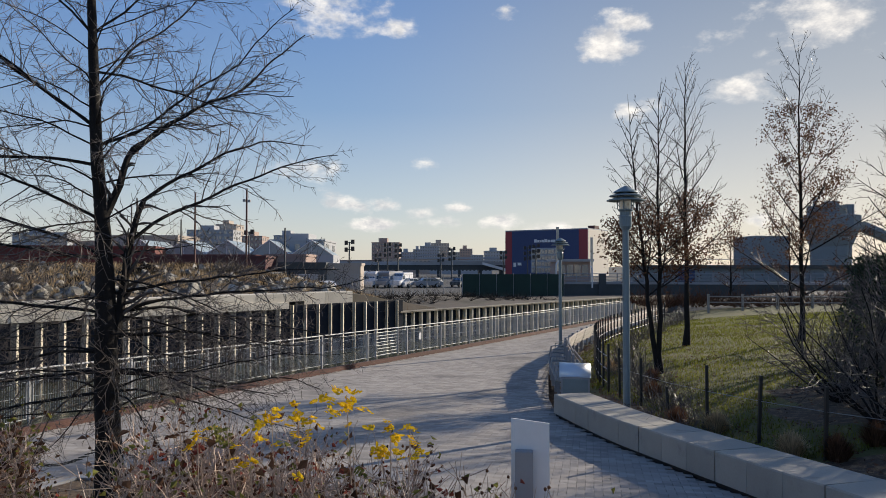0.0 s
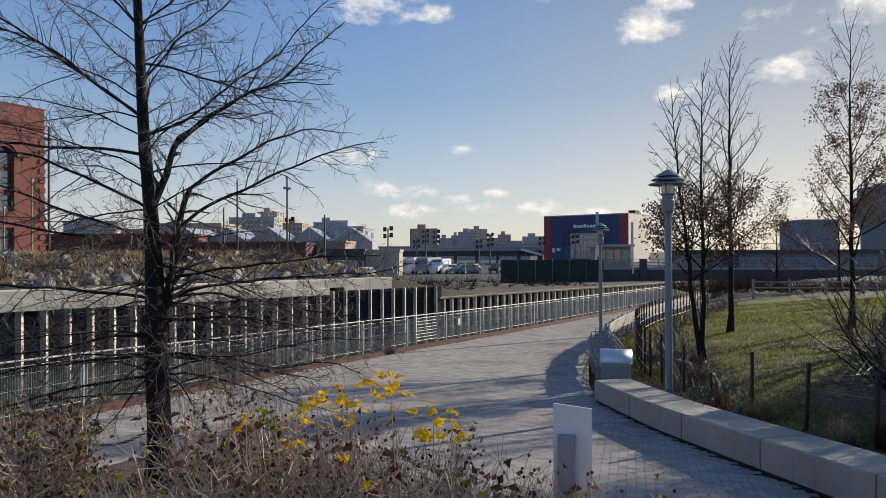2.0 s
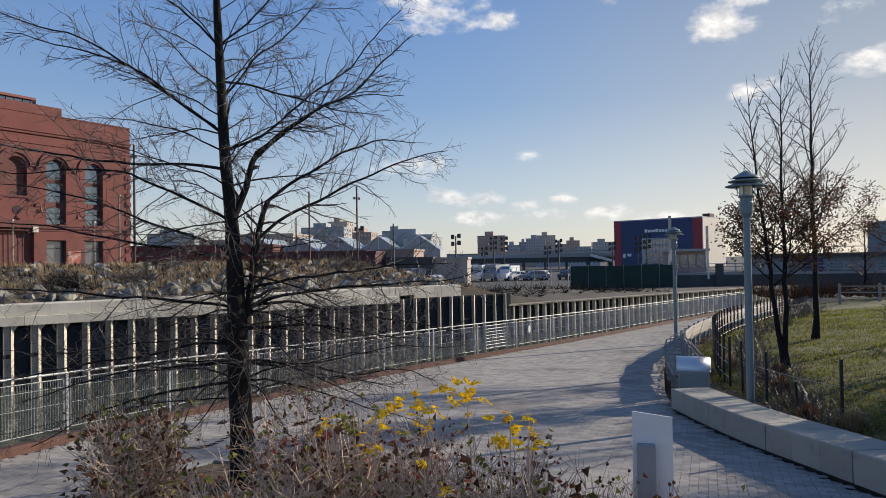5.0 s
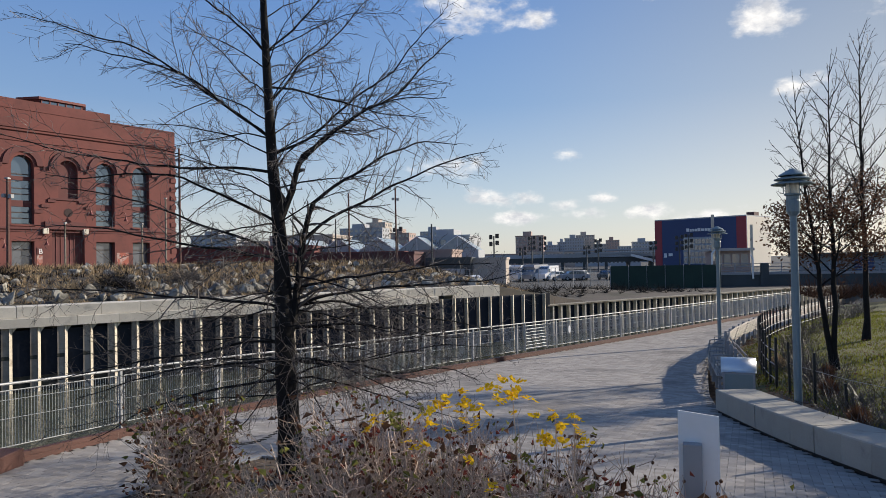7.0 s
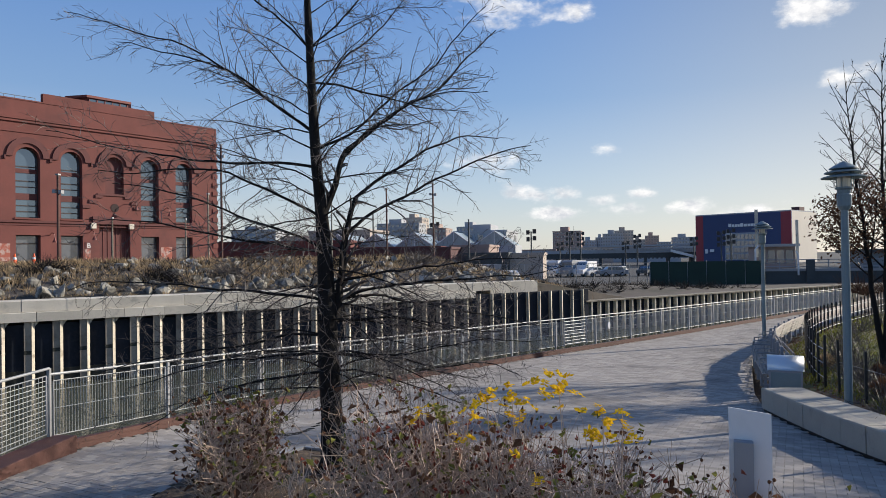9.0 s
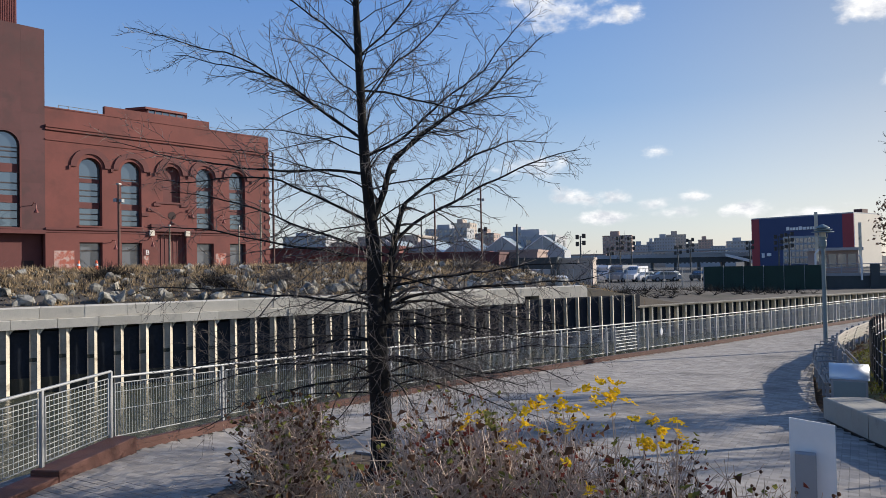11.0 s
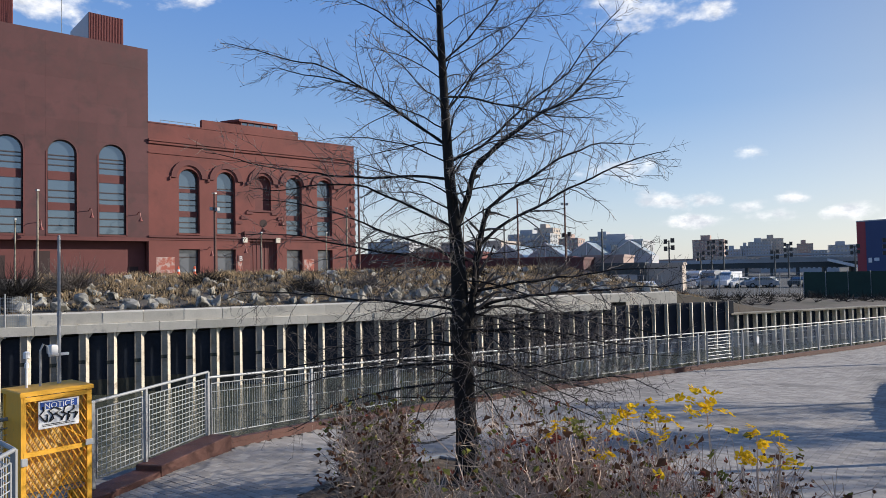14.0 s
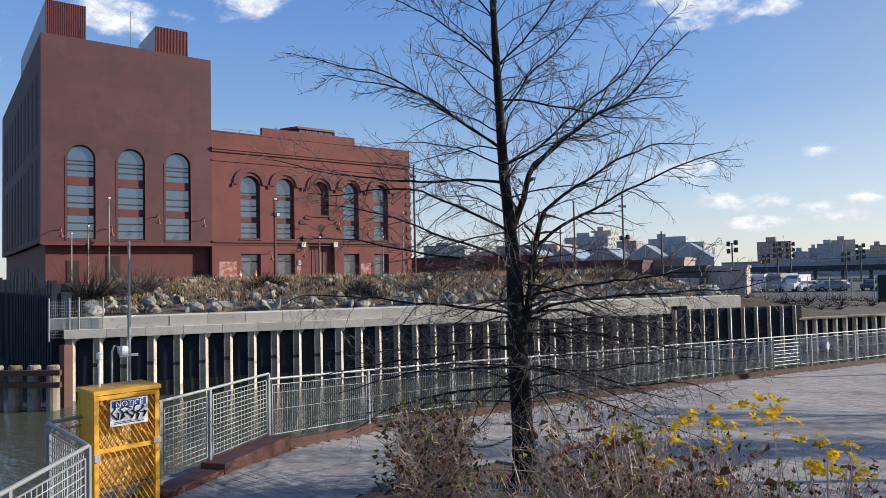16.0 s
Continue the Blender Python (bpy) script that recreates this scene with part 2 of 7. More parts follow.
MAT = {
    "paver": material("grey_paver", (0.31, 0.285, 0.26), 0.85, var=0.20, scale=0.7, fine=35, bump=0.25, piece=0.20, island=0.20, spec=0.2, stain=((0.20, 0.185, 0.172), 0.45, 0.52, 0.72)),
    "joint": material("paver_joint_sand", (0.20, 0.185, 0.17), 0.95, var=0.3, scale=2, fine=60),
    "soil": material("leaf_mulch_soil", (0.075, 0.052, 0.036), 0.95, var=0.5, scale=3, fine=40, bump=0.6, stain=((0.16, 0.115, 0.07), 9, 0.5, 0.62)),
    "lawn": material("winter_lawn", (0.085, 0.085, 0.024), 0.9, var=0.45, scale=0.5, fine=18, bump=0.6, stain=((0.14, 0.115, 0.05), 0.7, 0.52, 0.72)),
    "grass": leaf_material("grass_blades", (0.150, 0.158, 0.034), 0.5, 0.4, 0.45, 0.35),
    "dirt": material("brown_dirt", (0.088, 0.074, 0.060), 0.95, var=0.4, scale=0.35, fine=6, bump=0.6, stain=((0.06, 0.055, 0.04), 0.25, 0.5, 0.65)),
    "asphalt": material("asphalt", (0.06, 0.06, 0.06), 0.9, var=0.3, scale=0.3, fine=12),
    "water": water_material(),
    "concrete": material("pale_concrete", (0.62, 0.57, 0.48), 0.85, var=0.18, scale=1.1, fine=26, bump=0.25, piece=0.12, stain=((0.36, 0.335, 0.29), 1.6, 0.55, 0.75)),
    "seatwall": material("cast_concrete", (0.37, 0.345, 0.295), 0.85, var=0.15, scale=1.4, fine=45, bump=0.15, piece=0.06, stain=((0.22, 0.205, 0.185), 2.5, 0.55, 0.8)),
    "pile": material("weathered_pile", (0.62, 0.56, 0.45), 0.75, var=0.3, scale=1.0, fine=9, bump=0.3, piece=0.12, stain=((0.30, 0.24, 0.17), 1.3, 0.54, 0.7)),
    # web colour has shade mixed in; the flange keeps the brighter, sunlit pile tone
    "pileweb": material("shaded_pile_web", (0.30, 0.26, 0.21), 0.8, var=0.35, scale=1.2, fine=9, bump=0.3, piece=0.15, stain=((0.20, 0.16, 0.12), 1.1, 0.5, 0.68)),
    "dockpile": material("old_dock_pile", (0.26, 0.23, 0.18), 0.85, var=0.35, scale=1.5, fine=10, bump=0.4, stain=((0.08, 0.07, 0.05), 1.2, 0.5, 0.65)),
    "sheet": material("dark_sheet_steel", (0.018, 0.023, 0.034), 0.85, var=0.5, scale=0.6, fine=8, bump=0.3, spec=0.2, stain=((0.042, 0.042, 0.042), 0.5, 0.56, 0.72)),
    "tide": material("tide_growth", (0.030, 0.030, 0.022), 0.7, var=0.5, scale=3, fine=20, bump=0.5),
    "steel": material("galvanised_steel", (0.30, 0.31, 0.32), 0.6, metal=0.35, var=0.10, scale=3, fine=40, bump=0.05),
    "wire": material("grey_wire_mesh", (0.43, 0.44, 0.44), 0.5, metal=0.2, var=0.08, scale=3, fine=30, bump=0),
    "timber": material("red_brown_timber", (0.085, 0.031, 0.022), 0.62, var=0.28, scale=2.2, fine=30, bump=0.3, piece=0.12),
    "brick": material("red_brick_wall", (0.165, 0.053, 0.045), 0.85, var=0.22, scale=0.35, fine=7, bump=0.3, stain=((0.115, 0.041, 0.037), 0.25, 0.48, 0.7)),
    "rust": material("red_oxide_panel", (0.088, 0.033, 0.035), 0.75, piece=0.10, var=0.26, scale=0.28, fine=3.5, bump=0.15, stain=((0.068, 0.029, 0.031), 0.5, 0.48, 0.68)),
    "rib": material("ribbed_red_metal", (0.17, 0.05, 0.045), 0.55, metal=0.2, var=0.15, scale=0.5, fine=6),
    "trimred": material("dark_red_trim", (0.115, 0.034, 0.032), 0.75, var=0.2, scale=1, fine=12),
    "dark": material("dark_opening", (0.035, 0.018, 0.018), 0.8, var=0.3),
    "frame": material("dark_window_frame", (0.045, 0.03, 0.03), 0.5, var=0.15),
    "glass": glass_material("window_glass", (0.13, 0.185, 0.24), 0.05, 0.6),
    "greyface": material("grey_metal_side", (0.30, 0.31, 0.34), 0.5, metal=0.2, var=0.1, scale=0.3, fine=5),
    "bark": material("dark_bark", (0.017, 0.015, 0.014), 0.9, var=0.4, scale=5, fine=45, bump=0.8, spec=0.25),
    # twig colour lightened to suggest sun glinting on thin wood
    "twig": material("pale_twig", (0.085, 0.070, 0.062), 0.5, var=0.3, scale=4, fine=30, bump=0.2, island=0.25),
    "cane": material("rose_cane", (0.44, 0.33, 0.25), 0.65, var=0.3, scale=4, fine=25, bump=0.1, island=0.4),
    "leafy": leaf_material("yellow_leaf", (0.84, 0.55, 0.03), 0.4, 0.2, 4.0, 0.25),
    "leafg": leaf_material("green_leaf", (0.17, 0.17, 0.05), 0.4, 0.25, 4.0, 0.3),
    "leafb": leaf_material("brown_dead_leaf", (0.125, 0.070, 0.045), 0.3, 0.35, 3.0, 0.45),
    "leafr": leaf_material("red_rose_leaf", (0.19, 0.055, 0.04), 0.35, 0.3, 3.0, 0.35),
    "lampgreen": material("green_grey_lamp_paint", (0.17, 0.225, 0.245), 0.45, var=0.10, scale=2, fine=30, bump=0.03),
    "lampglass": glass_material("lamp_glass", (0.55, 0.53, 0.45), 0.15),
    "binsteel": material("brushed_steel", (0.66, 0.68, 0.70), 0.38, metal=0.55, var=0.05, scale=3, fine=60, bump=0.02),
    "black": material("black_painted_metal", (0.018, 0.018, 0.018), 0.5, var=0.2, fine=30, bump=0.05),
    "white": material("white_panel", (0.72, 0.72, 0.72), 0.5, var=0.04, scale=3, fine=20, bump=0.02),
    "greypost": material("grey_post", (0.26, 0.27, 0.29), 0.5, var=0.08, fine=20, bump=0.03),
    "yellow": material("yellow_painted_steel", (0.74, 0.38, 0.03), 0.5, var=0.12, scale=3, fine=25, bump=0.06, stain=((0.40, 0.22, 0.03), 4, 0.6, 0.75)),
    "ply": material("plywood_backing", (0.66, 0.44, 0.17), 0.8, var=0.2, scale=2, fine=18),
    "orange": material("orange_cone_plastic", (0.85, 0.11, 0.02), 0.5, var=0.06, bump=0.02),
    "signblue": material("blue_sign_band", (0.02, 0.07, 0.30), 0.5, var=0.05, bump=0),
    "ink": material("black_ink", (0.012, 0.012, 0.012), 0.5, var=0.05, bump=0),
    "slat": material("weathered_wood_slat", (0.27, 0.24, 0.21), 0.7, var=0.2, scale=3, fine=30, piece=0.1, bump=0.2),
    "rock": material("grey_boulder", (0.30, 0.285, 0.25), 0.92, var=0.45, scale=1.6, fine=12, bump=0.6, piece=0.3, stain=((0.08, 0.075, 0.06), 2.0, 0.46, 0.62)),
    "dry": leaf_material("dry_grass", (0.44, 0.33, 0.20), 0.3, 0.35, 0.8, 0.4),
    # storage blue and red are lightened in the colour itself for aerial haze
    "blue": material("blue_storage_wall", (0.040, 0.062, 0.15), 0.7, var=0.1, scale=0.15, fine=2, bump=0.02),
    "red": material("red_storage_panel", (0.30, 0.045, 0.055), 0.7, var=0.1, scale=0.15, fine=2, bump=0.02),
    "cream": material("cream_storage_side", (0.62, 0.57, 0.49), 0.7, var=0.07, scale=0.15, fine=2, bump=0.02),
    # far walls: the haze of distance is mixed into these pale base colours
    "haze1": material("hazed_grey_render", (0.35, 0.365, 0.39), 0.85, var=0.15, scale=0.05, fine=0.6, bump=0),
    "haze2": material("hazed_brown_brick", (0.34, 0.255, 0.225), 0.85, var=0.15, scale=0.05, fine=0.6, bump=0),
    "haze3": material("hazed_tan_brick", (0.40, 0.345, 0.30), 0.85, var=0.15, scale=0.05, fine=0.6, bump=0),
    "farglass": glass_material("far_window_glass", (0.09, 0.10, 0.12), 0.2),
    "darkmetal": material("dark_bridge_steel", (0.045, 0.055, 0.06), 0.6, var=0.3, scale=0.4, fine=4),
    "netting": material("green_netting", (0.02, 0.045, 0.035), 0.9, var=0.3, scale=0.3, fine=5),
    "vehicle": material("white_vehicle_paint", (0.66, 0.67, 0.69), 0.3, var=0.05, scale=1, fine=8, bump=0, piece=0.2),
    "tyre": material("black_tyre", (0.015, 0.015, 0.015), 0.85, var=0.2),
    # bluish and paler than the steel, with distance haze put into the colour
    "plantgrey": material("plant_steel_grey", (0.19, 0.225, 0.245), 0.9, var=0.15, scale=0.3, fine=3),
    "evergreen": material("evergreen_needles", (0.022, 0.040, 0.016), 0.8, var=0.4, scale=3, fine=14, bump=0, island=0.5),
}


# ---- mesh tools ----
class Geo:
    """Collects vertices and faces of one mesh."""

    def __init__(self):
        self.v, self.f = [], []

    def add(self, verts, faces):
        o = len(self.v)
        self.v += [tuple(p) for p in verts]
        self.f += [tuple(i + o for i in face) for face in faces]
        return self

    def box(self, lo, hi, m=None):
        (a, b, c), (d, e, f) = lo, hi
        pts = [Vector(p) for p in ((a, b, c), (d, b, c), (d, e, c), (a, e, c), (a, b, f), (d, b, f), (d, e, f), (a, e, f))]
        if m is not None:
            pts = [m @ p for p in pts]
        return self.add(pts, ((3, 2, 1, 0), (4, 5, 6, 7), (0, 1, 5, 4), (1, 2, 6, 5), (2, 3, 7, 6), (3, 0, 4, 7)))

    def bevelbox(self, lo, hi, r, m=None):
        """A box with its upper edges and corners cut."""
        (a, b, c), (d, e, f) = lo, hi
        rings = [(0, c), (0, f - r), (r, f)]
        pts = []
        for k, z in rings:
            pts += [(a + k, b + k, z), (d - k, b + k, z), (d - k, e - k, z), (a + k, e - k, z)]
        pts = [Vector(p) if m is None else m @ Vector(p) for p in pts]
        faces = [(3, 2, 1, 0), (8, 9, 10, 11)]
        for k in (0, 4):
            faces += [(k + i, k + (i + 1) % 4, k + 4 + (i + 1) % 4, k + 4 + i) for i in range(4)]
        return self.add(pts, faces)

    def tube(self, pts, radii, n=6, caps=True):
        pts = [Vector(p) for p in pts]
        if not isinstance(radii, (list, tuple)):
            radii = [radii] * len(pts)
        ref = Vector((0, 0, 1)) if abs((pts[-1] - pts[0]).normalized().z) < 0.9 else Vector((1, 0, 0))
        verts, faces = [], []
        for i, p in enumerate(pts):
            d = (pts[min(i + 1, len(pts) - 1)] - pts[max(i - 1, 0)]).normalized()
            s = d.cross(ref).normalized()
            t = s.cross(d)
            for k in range(n):
                a = 2 * math.pi * k / n
                verts.append(p + (s * math.cos(a) + t * math.sin(a)) * radii[i])
        for i in range(len(pts) - 1):
            for k in range(n):
                k2 = (k + 1) % n
                faces.append((i * n + k, i * n + k2, (i + 1) * n + k2, (i + 1) * n + k))
        if caps:
            faces += [tuple(range(n))[::-1], tuple(range((len(pts) - 1) * n, len(pts) * n))]
        return self.add(verts, faces)

    def lathe(self, profile, n=20, at=(0, 0, 0)):
        """Turns (radius, height) pairs round the upright through at."""
        x, y, z = at
        verts, faces = [], []
        for r, h in profile:
            verts += [(x + r * math.cos(2 * math.pi * k / n), y + r * math.sin(2 * math.pi * k / n), z + h) for k in range(n)]
        for i in range(len(profile) - 1):
            faces += [(i * n + k, i * n + (k + 1) % n, (i + 1) * n + (k + 1) % n, (i + 1) * n + k) for k in range(n)]
        faces += [tuple(range(n))[::-1], tuple(range((len(profile) - 1) * n, len(profile) * n))]
        return self.add(verts, faces)

    def prism(self, poly, z0, z1):
        n = len(poly)
        verts = [(x, y, z0) for x, y in poly] + [(x, y, z1) for x, y in poly]
        return self.add(verts, [tuple(range(n))[::-1], tuple(range(n, 2 * n))] + [(i, (i + 1) % n, n + (i + 1) % n, n + i) for i in range(n)])

    def mesh(self, name, mat, smooth=False):
        me = bpy.data.meshes.new(name)
        me.from_pydata(self.v, [], self.f)
        me.materials.append(MAT[mat] if isinstance(mat, str) else mat)
        if smooth:
            me.polygons.foreach_set("use_smooth", [True] * len(me.polygons))
        me.update()
        return me


def part(name, geo, mat, parent=None, label="", smooth=False):
    ob = new(name, geo.mesh(name, mat, smooth) if isinstance(geo, Geo) else geo)
    if parent is not None:
        ob.parent = parent
    if label:
        ob["label"] = label
    return ob


def thing(name, label, category, group="", kind="", at=None):
    ob = new(name)
    ob.empty_display_size = 0.1
    if at is not None:
        ob.matrix_world = at
    return tagged(ob, label, category, group, kind)


def structure(name, geo, mat, label="", smooth=False):
    return tagged(part(name, geo, mat, None, "", smooth), label, name.split("_")[0], "", "structure")


def smoothed(pts, step):
    """Points at even steps along a soft curve through the given ones."""
    pts = [Vector(p) for p in pts]
    dense = []
    for i in range(len(pts) - 1):
        a, b, c, d = pts[max(i - 1, 0)], pts[i], pts[i + 1], pts[min(i + 2, len(pts) - 1)]
        for k in range(20):
            t = k / 20
            dense.append(0.5 * ((2 * b) + (c - a) * t + (2 * a - 5 * b + 4 * c - d) * t * t + (3 * b - a - 3 * c + d) * t ** 3))
    dense.append(pts[-1])
    out, left = [dense[0]], step
    for a, b in zip(dense, dense[1:]):
        span = (b - a).length
        while span >= left > 0:
            a = a + (b - a) * (left / span)
            out.append(a.copy())
            span, left = (b - a).length, step
        left -= span
    return out


# ---- plan ----
def promenade_z(y):
    """The walk falls gently away from the near end."""
    d = max(0.0, y - 7.0)
    return -0.65 * (1 - math.exp(-d / 9)) - 0.004 * d


RAIL = [(-8.46, 8.25), (-8.25, 10.0), (-7.85, 12.3), (-6.95, 14.4), (-6.30, 16.2), (-3.75, 21.4), (0.33, 28.2), (6.78, 38.8), (10.2, 44.35), (13.6, 49.6)]
EDGE = [(6.6, -8.0), (5.6, 1.0), (4.75, 4.8), (4.2, 6.7), (3.94, 7.63), (3.64, 8.85), (3.2, 10.5), (2.81, 11.95), (2.30, 14.65), (2.45, 17.0), (2.75, 19.0), (3.35, 23.0), (4.7, 27.5), (5.8, 30.0), (8.7, 36.0), (11.2, 41.0), (16.5, 50.0), (30, 72)]
ALONG, BACK = Vector((0.682, 0.731)), Vector((-0.731, 0.682))
BEND = Vector((-7.75, 37.9))
WATER_Z = -2.1


def edge_x(y):
    return float(np.interp(y, [p[1] for p in EDGE], [p[0] for p in EDGE]))


def along_back(x, y):
    d = Vector((x, y)) - BEND
    return d.dot(ALONG), d.dot(BACK)


def wall_point(u, s, z=0.0):
    p = BEND + ALONG * u + BACK * s
    return Vector((p.x, p.y, z))


RAIL_US = [along_back(*p) for p in RAIL]


def lawn_z(x, y):
    d = max(0.0, x - edge_x(y) - 0.75)
    return promenade_z(y) + 0.22 + 1.05 * (1 - math.exp(-d / 7.0))


def bank_z(u, s):
    k = min(1.0, max(0.0, (u - 2) / 13))
    k = k * k * (3 - 2 * k)
    rocky = 1.15 + 1.5 * min(1.0, max(0.0, s - 0.8) / 11)
    lot = -0.35 - 0.25 * min(1.0, max(0.0, s - 0.5) / 14) + 0.75 * math.exp(-((u - 18) / 9) ** 2 - ((s - 9) / 4.5) ** 2)
    return rocky * (1 - k) + lot * k


def ground_at(x, y):
    """Height and kind of the ground."""
    u, s = along_back(x, y)
    near = float(np.interp(u, [p[0] for p in RAIL_US], [p[1] for p in RAIL_US]))
    if s < near - 1.0 and u > -23.6:
        if x > edge_x(y) + 0.6:
            far = min(1.0, max(0.0, (y - 40) / 20))
            z = lawn_z(x, y) * (1 - far) + far * 0.1
            return z, ("soil" if x < edge_x(y) + 1.2 + 0.2 * math.sin(y) or (y < 14 and 5.9 + 0.4 * math.sin(2 * y) < x < 10) or y < 9.4 else "lawn") if y < 46 else "asphalt"
        return promenade_z(y) - 0.35, "soil"
    if s > 0.9 and u > -28.6 - 0.364 * s:
        z = bank_z(u, s)
        return z, ("dirt" if s < 26 else "asphalt") if u > 6 else "dirt"
    if u > 78 or u < -75 or (s > 0 and u < -50 - 0.364 * s):
        return 0.2, "dirt"
    return -5.5, "soil"


def build_ground():
    axis_x = sorted({*np.arange(-72, 72, 0.8).round(2).tolist(), -3000, -1500, -700, -350, -200, -130, -95, 80, 95, 130, 200, 350, 700, 1500, 3000})
    axis_y = sorted({*np.arange(-14, 104, 0.8).round(2).tolist(), -1500, -500, -150, -60, -30, 110, 125, 150, 200, 300, 500, 900, 1800, 3500})
    kinds = ["soil", "lawn", "dirt", "asphalt"]
    me = bpy.data.meshes.new("ground")
    verts, face_kind, faces = [], [], []
    for y in axis_y:
        for x in axis_x:
            z, _ = ground_at(x, y)
            verts.append((x, y, z + 0.05 * noise.noise((x * 0.7, y * 0.7, 0))))
    w = len(axis_x)
    for j in range(len(axis_y) - 1):
        for i in range(w - 1):
            faces.append((j * w + i, j * w + i + 1, (j + 1) * w + i + 1, (j + 1) * w + i))
            face_kind.append(kinds.index(ground_at((axis_x[i] + axis_x[i + 1]) / 2, (axis_y[j] + axis_y[j + 1]) / 2)[1]))
    me.from_pydata(verts, [], faces)
    for k in kinds:
        me.materials.append(MAT[k])
    me.polygons.foreach_set("material_index", face_kind)
    me.polygons.foreach_set("use_smooth", [True] * len(faces))
    tagged(new("ground", me), "lawn, planting soil and bare dirt banks", "ground", "", "structure")


build_ground()
structure("water", Geo().add([(-150, -80, WATER_Z), (120, -80, WATER_Z), (120, 130, WATER_Z), (-150, 130, WATER_Z)], [(0, 1, 2, 3)]), "water", "dark rippled canal water between bulkheads")


# ---- promenade ----
def build_promenade():
    left = [Vector(p) for p in smoothed([(*p, 0) for p in [(-8.5, 4.4), (-8.5, 6.5), *RAIL]], 0.8)]
    slab = Geo()
    rows = []
    for p in left:
        r = max(edge_x(p.y), p.x + 2.5) + 0.1
        rows.append((Vector((p.x - 0.1, p.y, promenade_z(p.y))), Vector((r, p.y, promenade_z(p.y)))))
    rows = [(Vector((-5.2, -2, 0)), Vector((6.0, -2, 0))), (Vector((-5.2, 2.6, 0)), Vector((5.4, 2.6, 0)))] + rows
    for a, b in zip(rows, rows[1:]):
        q = [a[0], a[1], b[1], b[0]]
        slab.add([(*p.xy, p.z - 0.03) for p in q] + [(*p.xy, p.z - 0.6) for p in q], [(0, 1, 2, 3), (7, 6, 5, 4), (0, 3, 7, 4), (1, 0, 4, 5), (2, 1, 5, 6), (3, 2, 6, 7)])
    walk_ob = structure("pavement", slab, "joint", "grey interlocking paver promenade along the canal")
    # pavers in running bond, laid across the walk
    turn = Matrix.Rotation(radians(-12), 2)
    back = turn.inverted()
    pl, pw, gap, th = 0.225, 0.115, 0.0026, 0.005
    rng = random.Random(4)
    whole, nearest, done = Geo(), [], 0
    sizes = []
    left_y, left_x = [p.y for p in left], [p.x for p in left]
    for j in range(-30, 470):
        for i in range(-90, 120):
            q = turn @ Vector(((i + 0.5 * (j % 2)) * pl, j * pw))
            x, y = q
            if not (4.3 < y < 46):
                continue
            lo = float(np.interp(y, left_y, left_x)) + 0.17
            hi = edge_x(y) - 0.02
            if not lo < x < hi or bed_inside(x, y):
                continue
            dz = rng.uniform(-0.003, 0.003)
            z = promenade_z(y) + dz
            if -8.3 < x < -5.0 and 6.2 < y < 9.9 and done < 300:
                nearest.append((x, y, z))
                done += 1
                continue
            a, b = pl / 2 - gap, pw / 2 - gap
            e = 0.0025
            base = len(whole.v)
            for hx, hy, hz in ((a, b, -th), (a - e, b - e, 0.0)):
                for sx, sy in ((-1, -1), (1, -1), (1, 1), (-1, 1)):
                    p = turn @ Vector((sx * hx, sy * hy))
                    whole.v.append((x + p.x, y + p.y, z + hz))
            whole.f += [(base + 4, base + 5, base + 6, base + 7), (base, base + 1, base + 5, base + 4), (base + 1, base + 2, base + 6, base + 5), (base + 2, base + 3, base + 7, base + 6), (base + 3, base, base + 4, base + 7)]
    stuff = part("pavers", whole, "paver", walk_ob)
    stuff["kind"] = "stuff"
    one = Geo().bevelbox((-pl / 2 + gap, -pw / 2 + gap, -th), (pl / 2 - gap, pw / 2 - gap, 0.0), 0.004).mesh("paver", "paver")
    for x, y, z in nearest:
        ob = new("paver", one)
        ob.parent = walk_ob
        ob.matrix_local = pose(x, y, z, 0, 0, -12)


BED = [(-5.3, 4.2), (-5.5, 7.2), (-4.9, 9.35), (-2.2, 9.0), (-1.2, 7.6), (0.1, 6.4), (1.6, 5.2), (2.2, 3.9), (2.4, 2.4), (-5.0, 2.4)]


def bed_inside(x, y):
    inside = False
    for (x0, y0), (x1, y1) in zip(BED, BED[1:] + BED[:1]):
        if (y0 > y) != (y1 > y) and x < (x1 - x0) * (y - y0) / (y1 - y0) + x0:
            inside = not inside
    return inside


build_promenade()


# ---- planting bed round the tree ----
def build_bed():
    g = Geo()
    n = len(BED)
    cx, cy = -1.8, 5.5
    verts = [(cx, cy, 0.10)] + [(x, y, promenade_z(y) + 0.035) for x, y in BED]
    g.add(verts, [(0, i + 1, (i + 1) % n + 1) for i in range(n)])
    tagged(part("planting_bed", g, "soil", None, "", True), "mulched planting bed with fallen leaves", "planting bed", "", "structure")
    edging = thing("bed_edging", "low dark steel edging round the planting bed", "edging")
    for (x0, y0), (x1, y1) in zip(BED[1:5], BED[2:6]):
        a, b = Vector((x0, y0, promenade_z(y0))), Vector((x1, y1, promenade_z(y1)))
        d = (b - a).normalized()
        s = Vector((-d.y, d.x, 0)) * 0.03
        pts = [a - s, b - s, b + s, a + s]
        part("edge_strip", Geo().add([p - Vector((0, 0, 0.1)) for p in pts] + [p + Vector((0, 0, 0.07)) for p in pts],
             [(4, 5, 6, 7), (0, 1, 5, 4), (1, 2, 6, 5), (2, 3, 7, 6), (3, 0, 4, 7)]), "greypost", edging)


build_bed()


